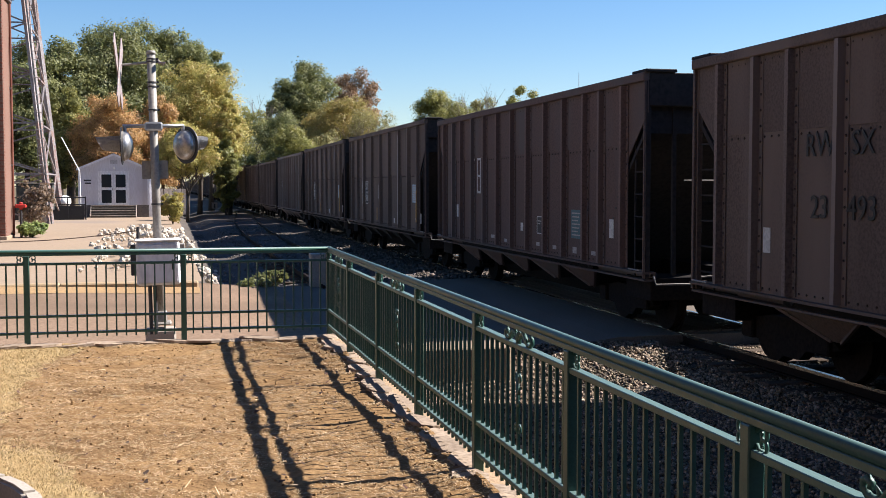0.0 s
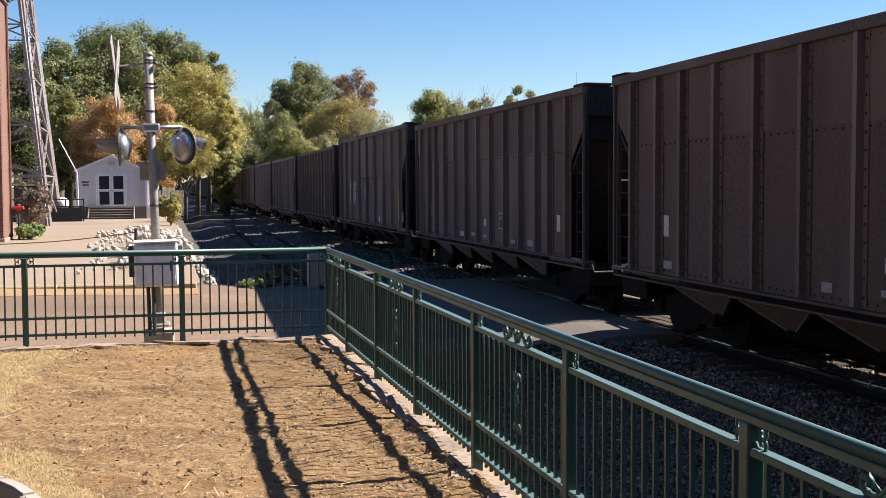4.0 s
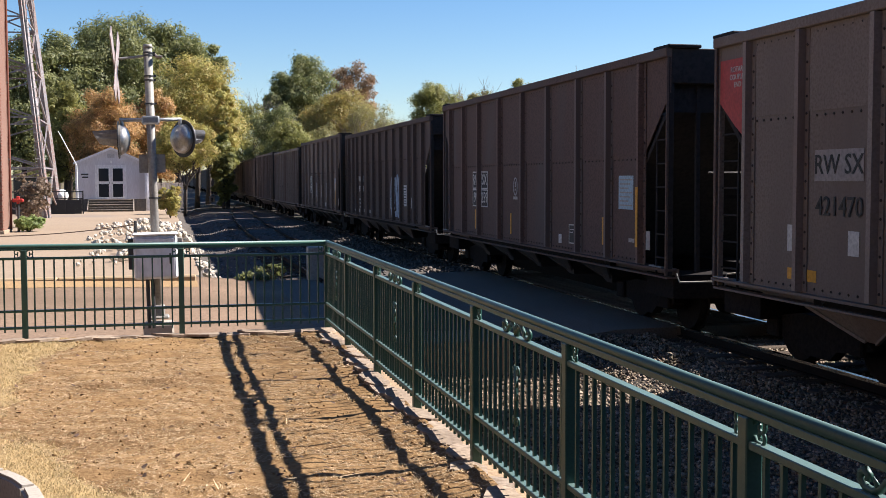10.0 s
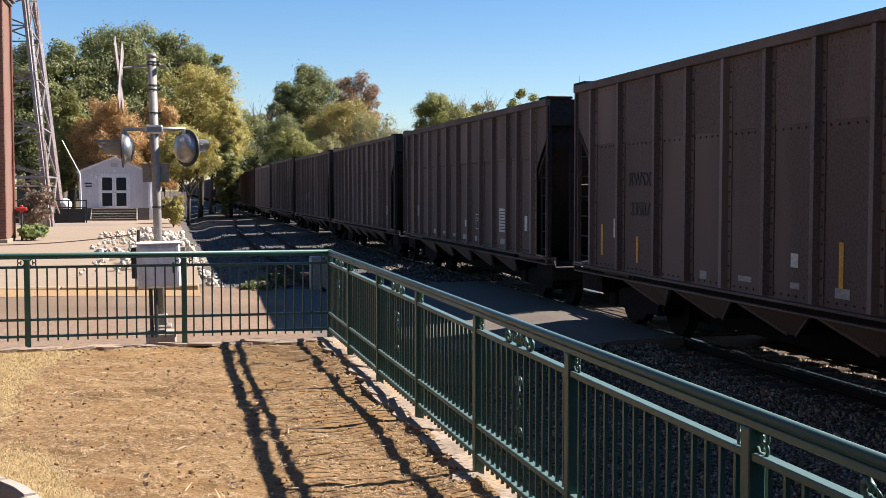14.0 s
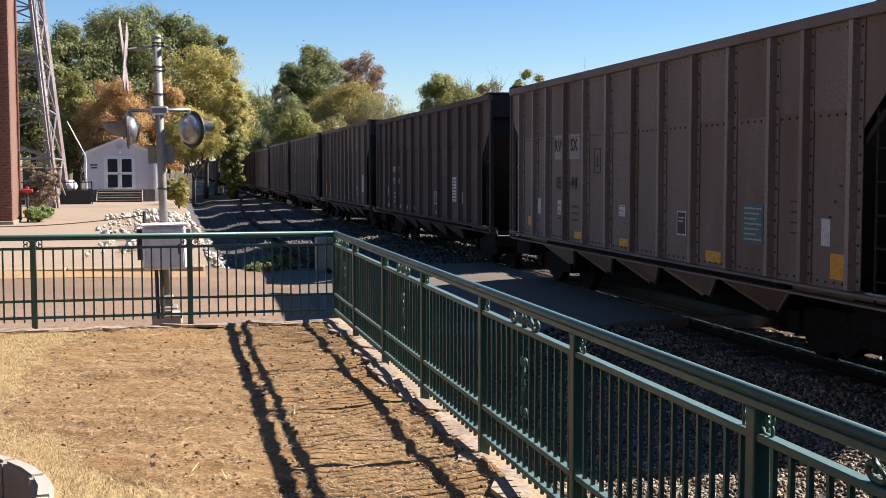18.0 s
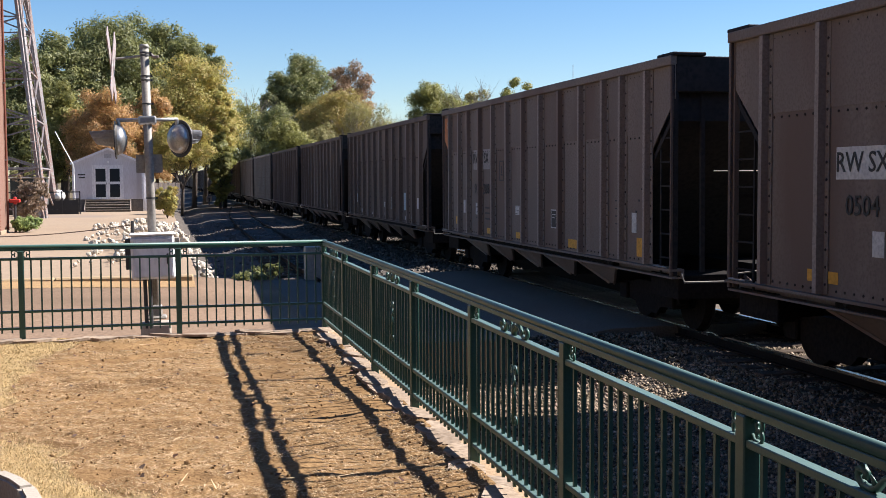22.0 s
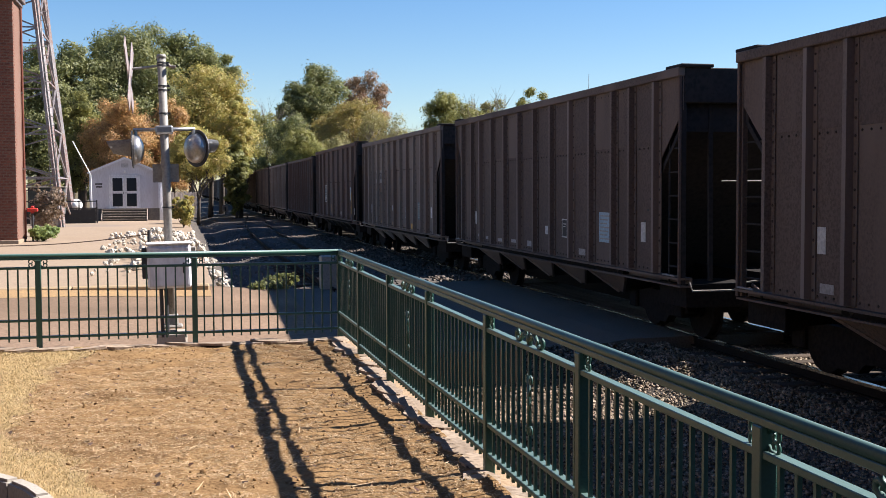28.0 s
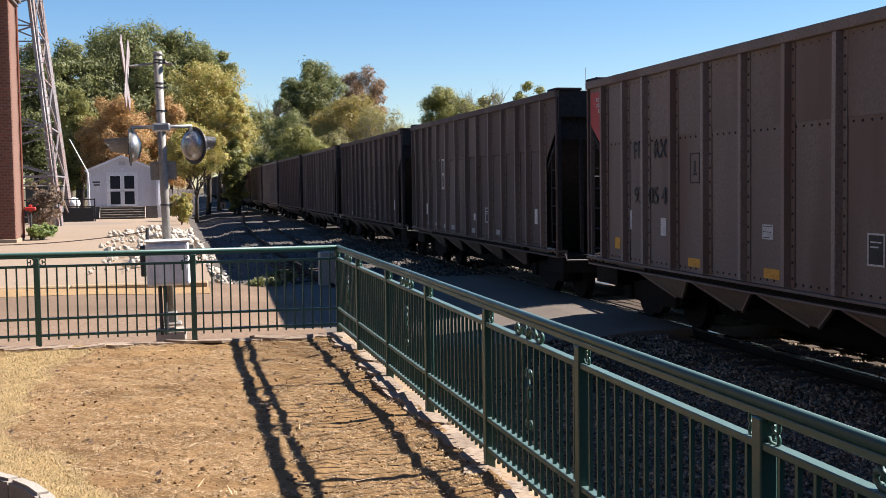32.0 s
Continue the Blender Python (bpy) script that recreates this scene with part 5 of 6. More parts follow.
def tree_crown(h, r, low, clumps, leaves, size, material, seed):
    """Leaf clumps over an uneven rounded crown, each a tight shell of leaves that face outwards, and looser leaves within."""
    g = np.random.RandomState(seed)
    clumps, leaves, size = int(clumps * 2.4), int(leaves * 2.2), size * 0.60
    mid, tall = h * (low + 1.04) / 2, h * (1.04 - low) / 2
    d = g.normal(size=(clumps, 3))
    d /= np.linalg.norm(d, axis=1)[:, None]
    reach = g.uniform(0.60, 0.97, clumps)[:, None] * (1 + 0.12 * np.sin(3 * np.arctan2(d[:, 1], d[:, 0]) + seed))[:, None]
    rb = r * g.uniform(0.17, 0.33, clumps)
    mids = d * reach * np.array([r * 0.90, r * 0.90, tall * 0.94]) + np.array([0, 0, mid])
    mids[:, 2] = np.minimum(mids[:, 2], h - rb * 0.45)
    share = rb ** 2
    pick = g.choice(clumps, int(leaves * 0.86), p=share / share.sum())
    k = len(pick)
    n = g.normal(size=(k, 3))
    n /= np.linalg.norm(n, axis=1)[:, None]
    lump = 1 + 0.22 * np.sin(n[:, 0] * 5 + pick) * np.cos(n[:, 2] * 6 + 2 * pick) + g.normal(size=k) * 0.16
    p = mids[pick] + n * (rb[pick] * lump * g.uniform(0.55, 1.0, k))[:, None] * np.array([1.0, 1.0, 0.82])
    q = g.normal(size=(leaves - k, 3))
    q *= (g.uniform(0.2, 0.85, leaves - k) / np.linalg.norm(q, axis=1))[:, None]
    p = np.concatenate([p, q * np.array([r * 0.9, r * 0.9, tall * 0.85]) + np.array([0, 0, mid])])
    face = np.concatenate([n, q]) + np.array([0, 0, 0.25]) + g.normal(size=(leaves, 3)) * 0.38
    u = np.cross(face, g.normal(size=(leaves, 3)))
    u /= np.linalg.norm(u, axis=1)[:, None]
    w = np.cross(face, u)
    w /= np.linalg.norm(w, axis=1)[:, None]
    s = size * g.uniform(0.55, 1.25, leaves)[:, None]
    return soup("crown", np.stack([p - u * s, p + w * s * 0.62, p + u * s, p - w * s * 0.62], 1), material)


def tree(x, y, h, r, material, seed, label, leaves, size, low, clumps):
    rnd = random.Random(seed)
    t = thing("tree", label, "tree", at=pose(x, y, BED_Z))
    bm = bmesh.new()
    rt = 0.019 * h
    bar(bm, (0, 0, -0.1), (0.02 * h, 0, h * 0.42), rt, 9, rt * 0.6)
    for k in range(5):
        a = k * 1.256 + rnd.uniform(-0.4, 0.4)
        limbs(bm, Vector((0.01 * h, 0, h * rnd.uniform(0.25, 0.42))), Vector((math.cos(a) * 0.7, math.sin(a) * 0.7, rnd.uniform(0.6, 1.2))).normalized(), min(h * 0.24, r * 0.55), rt * 0.5, 2, rnd)
    part("trunk", smooth(mesh_of(bm, BARK)), None, t)
    part("crown", tree_crown(h, r, low, clumps, leaves, size, material, seed), None, t)
    return t


def bare_tree(x, y, h, seed, label):
    rnd = random.Random(seed)
    t = thing("bare_tree", label, "tree", at=pose(x, y, BED_Z))
    bm = bmesh.new()
    bar(bm, (0, 0, -0.1), (0, 0, h * 0.35), 0.02 * h, 7, 0.014 * h)
    for k in range(6):
        a = k * 1.05
        limbs(bm, Vector((0, 0, h * 0.33)), Vector((0.5 * math.cos(a), 0.5 * math.sin(a), 1)).normalized(), h * 0.27, 0.006 * h, 3, rnd, 0.6)
    part("trunk", bm, TWIG, t)


def bush(x, y, z, r, h, material, seed, label, leaves=900, size=0.06, name="bush"):
    t = thing(name, label, "bush", at=pose(x, y, z))
    bm = bmesh.new()
    rnd = random.Random(seed)
    for k in range(7):
        a = k * 0.9
        bar(bm, (0, 0, -0.03), (0.6 * r * math.cos(a), 0.6 * r * math.sin(a), h * 0.7), 0.02, 5, 0.008)
    part("stem", bm, BARK, t)
    bl = [(0, 0, h * 0.5, r * 0.8, r * 0.8, h * 0.5)] + [(r * 0.6 * math.cos(k * 1.3), r * 0.6 * math.sin(k * 1.3), h * rnd.uniform(0.35, 0.75), r * 0.4, r * 0.4, h * 0.3) for k in range(6)]
    part("leaves", crown("leaves", bl, leaves, size, material, seed, 0.3), None, t)


def plants():
    # the large wood behind the shed
    tree(-3.9, 116, 18.7, 5.4, LEAF_DARK, 101, "large dark green tree behind the shed", 46000, 0.2, 0.2, 60)
    tree(-8.5, 112, 16.6, 3.6, LEAF_DARK, 102, "dark green tree behind the tower", 26000, 0.2, 0.2, 44)
    tree(-12.3, 110, 16.1, 3.9, LEAF_DARK, 111, "dark green tree at the edge of the wood", 24000, 0.2, 0.2, 44)
    tree(-11.9, 140, 19.8, 1.9, LEAF_OLIVE, 113, "pale olive tree behind the wood", 7000, 0.24, 0.4, 20)
    tree(1.3, 119, 18.6, 4.3, LEAF_DARK, 112, "tall dark green tree in the middle of the wood", 30000, 0.2, 0.25, 48)
    tree(4.4, 121, 16.6, 2.8, LEAF_DARK, 103, "tall dark green tree in early autumn", 18000, 0.2, 0.25, 36)
    tree(5.4, 103, 11.5, 1.4, LEAF_GOLD, 114, "slim thin-leaved golden tree", 5200, 0.18, 0.3, 22)
    tree(2.9, 107, 14.1, 4.6, LEAF_GOLD, 104, "broad tree with olive and gold leaves", 34000, 0.16, 0.25, 52)
    tree(-4.4, 98, 10.3, 3.1, LEAF_ORANGE, 106, "orange autumn tree behind the shed", 24000, 0.14, 0.2, 44)
    tree(-0.4, 100, 10.5, 2.3, LEAF_ORANGE, 107, "orange and brown autumn tree", 16000, 0.14, 0.2, 34)
    tree(-8.0, 101, 11.2, 2.2, LEAF_MID, 108, "bright green tree behind the yard", 15000, 0.15, 0.2, 32)
    tree(1.6, 93, 8.0, 2.4, LEAF_GOLD, 109, "yellow-green tree beside the drive", 15000, 0.13, 0.42, 32)
    # trees along the line further off
    tree(12.5, 175, 15.0, 3.8, LEAF_MID, 105, "green tree beside the track", 15000, 0.19, 0.1, 34)
    tree(14.3, 158, 12.7, 3.6, LEAF_DARK, 130, "low dark green tree beside the line", 14000, 0.2, 0.05, 32)
    tree(5.0, 102, 7.6, 1.3, LEAF_MID, 132, "mid green shrubby tree beside the line", 9000, 0.18, 0.05, 24)
    tree(22.8, 192, 23.4, 5.9, LEAF_DARK, 122, "tall dark tree on the skyline", 24000, 0.3, 0.25, 44)
    tree(18.7, 188, 19.6, 3.6, LEAF_DARK, 133, "dark rounded tree on the skyline", 12000, 0.28, 0.2, 28)
    tree(32.3, 204, 23.6, 5.0, LEAF_RUSSET, 123, "russet autumn tree on the skyline", 14000, 0.28, 0.25, 34)
    tree(25.0, 168, 16.3, 6.0, LEAF_YELLOW, 125, "yellow tree behind the train", 15000, 0.24, 0.3, 34)
    tree(28.6, 160, 13.8, 5.2, LEAF_OLIVE, 126, "thin olive and brown tree", 8500, 0.2, 0.15, 28)
    tree(16.5, 150, 10.9, 3.7, LEAF_MID, 124, "light green tree behind the train", 14000, 0.22, 0.1, 32)
    tree(20.3, 154, 10.6, 3.8, LEAF_OLIVE, 121, "low olive tree behind the train", 11000, 0.22, 0.1, 30)
    tree(55.8, 236, 24.2, 6.9, LEAF_MID, 127, "rounded green tree above the train", 18000, 0.34, 0.2, 38)
    tree(66.8, 246, 22.2, 5.5, LEAF_OLIVE, 129, "olive tree above the train", 11000, 0.34, 0.2, 28)
    tree(78.5, 252, 26.1, 4.4, LEAF_MID, 128, "pale green tree above the train", 7000, 0.34, 0.2, 22)
    bare_tree(14.8, 180, 18.3, 143, "leafless pale tree on the skyline")
    bare_tree(32.1, 165, 14.9, 141, "leafless tree with fine pale twigs")
    bare_tree(26.8, 158, 13.3, 144, "leafless grey tree with fine twigs")
    bare_tree(61.5, 233, 24.9, 142, "leafless tree with fine twigs above the train")
    # low growth
    bush(-5.55, 51.6, DRIVE_Z, 0.66, 0.66, LEAF_GREEN, 151, "rounded green shrub at the building's foot", 9000, 0.045)
    bush(-5.9, 56.5, DRIVE_Z, 0.85, 2.5, LEAF_DRY, 152, "tall dry brown shrub beside the building", 6500, 0.06)
    bush(0.35, 68, DRIVE_Z, 0.75, 1.9, LEAF_GOLD, 153, "yellow-green bush behind the rocks", 5200, 0.07)
    bush(0.2, 76, DRIVE_Z, 0.9, 1.6, LEAF_OLIVE, 154, "olive bush beside the track", 5200, 0.08)
    for k in (0, 3):
        bush(2.0 + 0.55 * (k % 3) + 0.2 * k, 27.6 + 0.8 * k, -0.60, 0.5, 0.45, LEAF_DARK, 160 + k, "low dark green weeds beside the siding", 700, 0.05, "weeds")
    # the wood that closes the far side of the line and the horizon
    r = np.random.RandomState(170)
    bl = []
    for k in range(120):
        a = -75 + k * 150 / 119 + r.uniform(-1, 1)
        d = 330 + r.uniform(-25, 40)
        hh = r.uniform(4, 7.5)
        if -6 < d * math.sin(radians(a)) < 24:
            continue
        bl.append((d * math.sin(radians(a)), d * math.cos(radians(a)), hh * 0.5, 9, 9, hh))
    tagged(new("far_wood", crown("far_wood", bl, 30000, 1.0, LEAF_OLIVE, 171, 0.2)), "far wooded skyline in autumn green and brown", "woods", kind="stuff")


# ------------------------------------------------------------------ the coal train
FLOOR_Z, TOP_Z, HALF = 0.98, 3.95, 1.53        # side sheet's foot and top over the rail, half width
RIBS = [0.78, 1.70, 2.50, 3.50, 4.54, 5.60, 6.66, 7.72, 8.80, 9.85, 10.90, 11.65, 12.60]
WIDE_RIBS = [0.80, 2.06, 3.42, 5.05, 6.67, 8.22, 9.82, 11.20, 12.50]
SINGLE_RIBS = [0.88, 2.08, 3.48, 4.52, 5.60, 6.66, 7.74, 8.84, 9.94, 11.20, 12.55]


def along(u):
    """Place along the car, from its far end, in the car's own space."""
    return LENGTH[0] / 2 - u


SHARED = {}


def shared_car_meshes():
    g = SHARED
    # truck: side frame, wheel, axle
    bm = bmesh.new()
    prism(bm, [(0, -1.15, 0.42), (0, -0.95, 0.56), (0, -0.35, 0.66), (0, 0.35, 0.66), (0, 0.95, 0.56), (0, 1.15, 0.42), (0, 0.9, 0.34), (0, 0.45, 0.30), (0, 0.3, 0.18), (0, -0.3, 0.18), (0, -0.45, 0.30), (0, -0.9, 0.34)], (0.14, 0, 0))
    for y in (-0.875, 0.875):
        box(bm, -0.06, y - 0.14, 0.32, 0.2, y + 0.14, 0.58, bevel=0.02)
    for y in (-0.18, 0, 0.18):
        bar(bm, (0.07, y, 0.24), (0.07, y, 0.56), 0.06, 8)
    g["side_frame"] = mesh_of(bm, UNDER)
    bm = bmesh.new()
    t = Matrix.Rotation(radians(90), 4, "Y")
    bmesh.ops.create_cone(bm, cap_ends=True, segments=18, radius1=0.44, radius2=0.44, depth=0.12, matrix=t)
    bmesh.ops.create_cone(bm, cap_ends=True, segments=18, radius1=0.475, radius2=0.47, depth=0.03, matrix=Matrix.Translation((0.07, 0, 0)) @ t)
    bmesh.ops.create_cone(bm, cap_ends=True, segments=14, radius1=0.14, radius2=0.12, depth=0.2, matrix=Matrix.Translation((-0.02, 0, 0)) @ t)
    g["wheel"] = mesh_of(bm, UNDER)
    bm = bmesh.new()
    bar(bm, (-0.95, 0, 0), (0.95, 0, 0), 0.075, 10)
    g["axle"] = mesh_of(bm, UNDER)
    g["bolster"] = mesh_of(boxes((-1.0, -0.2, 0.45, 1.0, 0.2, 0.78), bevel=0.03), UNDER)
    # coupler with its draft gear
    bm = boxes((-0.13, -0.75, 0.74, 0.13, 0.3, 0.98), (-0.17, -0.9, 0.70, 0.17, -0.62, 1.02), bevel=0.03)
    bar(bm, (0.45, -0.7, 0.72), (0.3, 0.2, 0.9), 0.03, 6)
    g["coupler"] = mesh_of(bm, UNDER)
    bm = bmesh.new()
    tube(bm, [(-1.42, -0.02, 0.92), (-1.42, -0.12, 0.80), (-0.75, -0.14, 0.80), (-0.70, -0.14, 0.90), (-0.15, -0.30, 0.98)], 0.014, 5)
    g["uncoupling_lever"] = mesh_of(bm, GALV)
    bm = bmesh.new()
    tube(bm, [(-0.40, 0.10, 0.86), (-0.42, -0.12, 0.80), (-0.38, -0.30, 0.58), (-0.30, -0.52, 0.42), (-0.22, -0.72, 0.46)], 0.026, 6)
    g["air_hose"] = smooth(mesh_of(bm, RUSTSTEEL))
    bm = bmesh.new()
    for i in range(16):
        a0, a1 = 6.283 * i / 16, 6.283 * (i + 1) / 16
        bar(bm, (0.28 * math.cos(a0), 0, 0.28 * math.sin(a0)), (0.28 * math.cos(a1), 0, 0.28 * math.sin(a1)), 0.016, 5)
    for i in range(4):
        a = 1.571 * i
        bar(bm, (0, 0, 0), (0.28 * math.cos(a), 0.03, 0.28 * math.sin(a)), 0.014, 5)
    g["brake_wheel"] = mesh_of(bm, RUSTSTEEL)
    # a comb of rungs on one inner stile across the opening at a car corner, reaching along y
    comb = [(0, 0.41, 3.35), (0, 0.41, 3.20)]
    for i in range(6, -1, -1):
        z = 1.12 + i * 0.34
        comb += [(0, 0.41, z + 0.011), (0, -0.02, z + 0.011), (0, -0.02, z - 0.011), (0, 0.41, z - 0.011)]
    comb += [(0, 0.41, FLOOR_Z - 0.1), (0, 0.44, FLOOR_Z - 0.1), (0, 0.44, 3.35)]
    bm = bmesh.new()
    prism(bm, comb, (0.02, 0, 0))
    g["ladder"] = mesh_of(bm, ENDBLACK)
    # a bent grab iron low on the corner
    bm = bmesh.new()
    tube(bm, [(0, 0, 0), (-0.07, 0, 0), (-0.07, 0.42, 0), (0, 0.42, 0)], 0.012, 5)
    g["grab_iron"] = mesh_of(bm, GALV)
    # the dark body of the discharge chutes between the trucks, to block light
    bm = bmesh.new()
    half = BODY / 2 - 2.75
    prism(bm, [(-1.0, 0, FLOOR_Z - 0.13), (-0.62, 0, 0.32), (-0.55, 0, 0.24), (0.55, 0, 0.24), (0.62, 0, 0.32), (1.0, 0, FLOOR_Z - 0.13)], (0, 2 * half, 0))
    bmesh.ops.translate(bm, vec=(0, -half, 0), verts=bm.verts)
    g["chute_body"] = mesh_of(bm, UNDER)
    g["coal_load"] = None
    nx, ny = 8, 36
    xs, ys = np.linspace(-1.45, 1.45, nx + 1), np.linspace(-BODY / 2 + 0.15, BODY / 2 - 0.15, ny + 1)
    gx, gy = np.meshgrid(xs, ys)
    hz = TOP_Z - 0.32 + 0.30 * (1 - (gx / 1.45) ** 2) * np.clip((BODY / 2 - np.abs(gy)) / 1.6, 0, 1) * (0.75 + 0.25 * np.cos(gy * 1.3)) + 0.04 * ripple(gx, gy, 3.0, 55)
    v = np.stack([gx, gy, hz], -1).reshape(-1, 3)
    i = (np.arange(ny)[:, None] * (nx + 1) + np.arange(nx)[None]).reshape(-1)
    g["coal_load"] = pydata("coal_load", v, np.stack([i, i + 1, i + nx + 2, i + nx + 1], -1), COAL)


def hopper_car(paint, ribs, top, few):
    """A coal hopper car in its own space: y along the track, z over the rail."""
    p = PAINT[paint]
    car = thing("hopper_car", "weathered coal hopper car with ribbed sides", "train car", "coal train cars")
    y0, y1 = -LENGTH[0] / 2, LENGTH[0] / 2
    ribs = [u * LENGTH[0] / BODY for u in ribs]
    H = top - FLOOR_Z
    seam = top - (1.50 if few else 1.05)
    for s in (-1, 1):
        # side sheet with slanting cut-outs over the end platforms
        bm = bmesh.new()
        out = []
        for e in (1, -1):
            pts = [(0.0, 1.0), (0.0, 0.80), (0.84, 0.54), (0.86, 0.50), (0.86, 0.0)]
            pts = pts if e > 0 else pts[::-1]
            out += [(s * (HALF - 0.012), e * (y1 - a), FLOOR_Z + b * H) for a, b in pts]
        prism(bm, out, (s * 0.012, 0, 0))
        sheet_ob = part("side_sheet", bm, p, car)
        rib_name = ("rib", paint, s, top)
        if rib_name not in SHARED:
            b2 = bmesh.new()
            prism(b2, [(s * (HALF + 0.001), -0.062, FLOOR_Z + 0.02), (s * (HALF + 0.095), -0.038, FLOOR_Z + 0.02), (s * (HALF + 0.095), 0.038, FLOOR_Z + 0.02), (s * (HALF + 0.001), 0.062, FLOOR_Z + 0.02)], (0, 0, H - 0.16))
            # outer rib faces, given the paler paint that stands for light on them
            worn = [face for face in b2.faces if abs(face.calc_center_median().x) > HALF + 0.09]
            box(b2, s * (HALF + 0.001), -0.135, FLOOR_Z + 0.02, s * (HALF + 0.016), 0.065, top - 0.14)
            flat = len(b2.faces)
            for k in range(15):
                z = FLOOR_Z + 0.12 + k * 0.188
                bar(b2, (s * (HALF + 0.010), -0.098, z), (s * (HALF + 0.030), -0.098, z), 0.021, 4, 0.011)
            b2.faces.ensure_lookup_table()
            for face in b2.faces[flat:]:
                face.material_index = 1
            for face in worn:
                face.material_index = 2
            SHARED[rib_name] = mesh_of(b2, p)
            SHARED[rib_name].materials.append(RIVET)
            SHARED[rib_name].materials.append(LITFACE[paint])
        if s < 0:
            part("upper_sheet", boxes((-HALF - 0.009, y0 + 0.95, seam, -HALF - 0.0005, y1 - 0.95, top - 0.131)), p, sheet_ob)
        for u in ribs:
            if s < 0:
                part("rib", SHARED[rib_name], None, sheet_ob, at=pose(0, along(u), 0))
        part("top_chord", boxes((s * (HALF - 0.05), y0, top - 0.13, s * (HALF + 0.07), y1, top), bevel=0.012), p, car)
        sill = boxes((s * (HALF - 0.16), y0, FLOOR_Z - 0.14, s * (HALF - 0.13), y1, FLOOR_Z - 0.002), (s * (HALF - 0.14), y0, FLOOR_Z - 0.035, s * (HALF + 0.065), y1, FLOOR_Z - 0.003), (s * (HALF - 0.14), y0, FLOOR_Z - 0.14, s * (HALF + 0.03), y1, FLOOR_Z - 0.115))
        part("side_sill", sill, p, car)
        if s < 0:
            bm = bmesh.new()
            for k in range(70):
                u = 1.05 + k * (LENGTH[0] - 2.1) / 69
                for z in (FLOOR_Z + 0.06, seam - 0.05, top - 0.19):
                    bar(bm, (s * (HALF - 0.002), along(u), z), (s * (HALF + 0.014), along(u), z), 0.018, 4, 0.010)
            tagged(part("riveting", bm, RIVET, car), kind="stuff")
        for e in (-1, 1):
            # near posts take the shade black, far posts keep the car's paint
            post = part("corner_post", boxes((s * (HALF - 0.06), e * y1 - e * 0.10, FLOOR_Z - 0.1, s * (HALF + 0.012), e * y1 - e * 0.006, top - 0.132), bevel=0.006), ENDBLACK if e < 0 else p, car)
            if s > 0:
                continue
            # rusty strip that also stands in for the sunlit corner highlight
            part("corner_edge", boxes((s * (HALF + 0.013), e * y1 - e * (0.045 if e < 0 else 0.07), FLOOR_Z - 0.1, s * (HALF + 0.05), e * y1 - e * 0.01, top - 0.132), bevel=0.005), RUSTSTEEL, post)
            part("ladder", SHARED["ladder"], None, car, at=pose(s * (HALF - 0.03), e * (y1 - 0.10), 0) @ Matrix.Diagonal((1, -e, 1, 1)))
            part("grab_iron", SHARED["grab_iron"], None, car, at=pose(s * HALF, e * (y1 - 0.10), FLOOR_Z + 0.02, 0, 0, 0 if s < 0 else 180) @ Matrix.Diagonal((1, -e if s < 0 else e, 1, 1)))
    for e in (-1, 1):
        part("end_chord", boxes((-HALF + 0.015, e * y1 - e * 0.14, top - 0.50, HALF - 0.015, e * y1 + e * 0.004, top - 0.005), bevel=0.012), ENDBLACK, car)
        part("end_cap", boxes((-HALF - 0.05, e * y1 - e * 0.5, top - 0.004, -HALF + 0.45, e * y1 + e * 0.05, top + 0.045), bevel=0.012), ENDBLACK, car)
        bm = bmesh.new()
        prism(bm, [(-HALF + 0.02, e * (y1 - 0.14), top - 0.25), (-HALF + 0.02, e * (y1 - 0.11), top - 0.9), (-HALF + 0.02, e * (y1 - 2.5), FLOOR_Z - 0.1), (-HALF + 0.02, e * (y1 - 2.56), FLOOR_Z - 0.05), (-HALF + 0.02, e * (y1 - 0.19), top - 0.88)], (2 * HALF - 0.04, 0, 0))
        part("slope_sheet", bm, ENDBLACK, car, "sooty sloping end sheet, blackened further for shade")
        # platform made deep so it blocks light and view under the coupler
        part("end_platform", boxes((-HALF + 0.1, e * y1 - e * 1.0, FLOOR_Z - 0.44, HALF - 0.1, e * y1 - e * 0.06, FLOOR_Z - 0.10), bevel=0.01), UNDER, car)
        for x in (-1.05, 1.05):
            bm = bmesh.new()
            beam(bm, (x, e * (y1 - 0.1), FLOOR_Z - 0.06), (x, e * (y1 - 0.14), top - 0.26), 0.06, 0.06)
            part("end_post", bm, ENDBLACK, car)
        if e < 0:
            part("coupler", SHARED["coupler"], None, car, at=pose(0, e * y1, 0))
            part("uncoupling_lever", SHARED["uncoupling_lever"], None, car, at=pose(0, y0, 0))
            part("air_hose", SHARED["air_hose"], None, car, at=pose(0, y0, 0))
            continue
        bm = bmesh.new()
        beam(bm, (-HALF, e * (y1 - 0.07), FLOOR_Z + 1.05), (HALF, e * (y1 - 0.07), FLOOR_Z + 1.05), 0.05, 0.05)
        part("end_brace", bm, ENDBLACK, car)
        part("coupler", SHARED["coupler"], None, car, at=pose(0, e * y1, 0, 0, 0, 180))
    part("brake_wheel", SHARED["brake_wheel"], None, car, at=pose(0.75, -y1 - 0.06, 2.0))
    bm = bmesh.new()
    tube(bm, [(-0.95, y0 - 0.03, 2.35), (0.9, y0 - 0.05, 2.35)], 0.012, 5)
    part("hand_rail", bm, GALV, car)
    part("coal_load", SHARED["coal_load"], None, car, "heap of black coal")
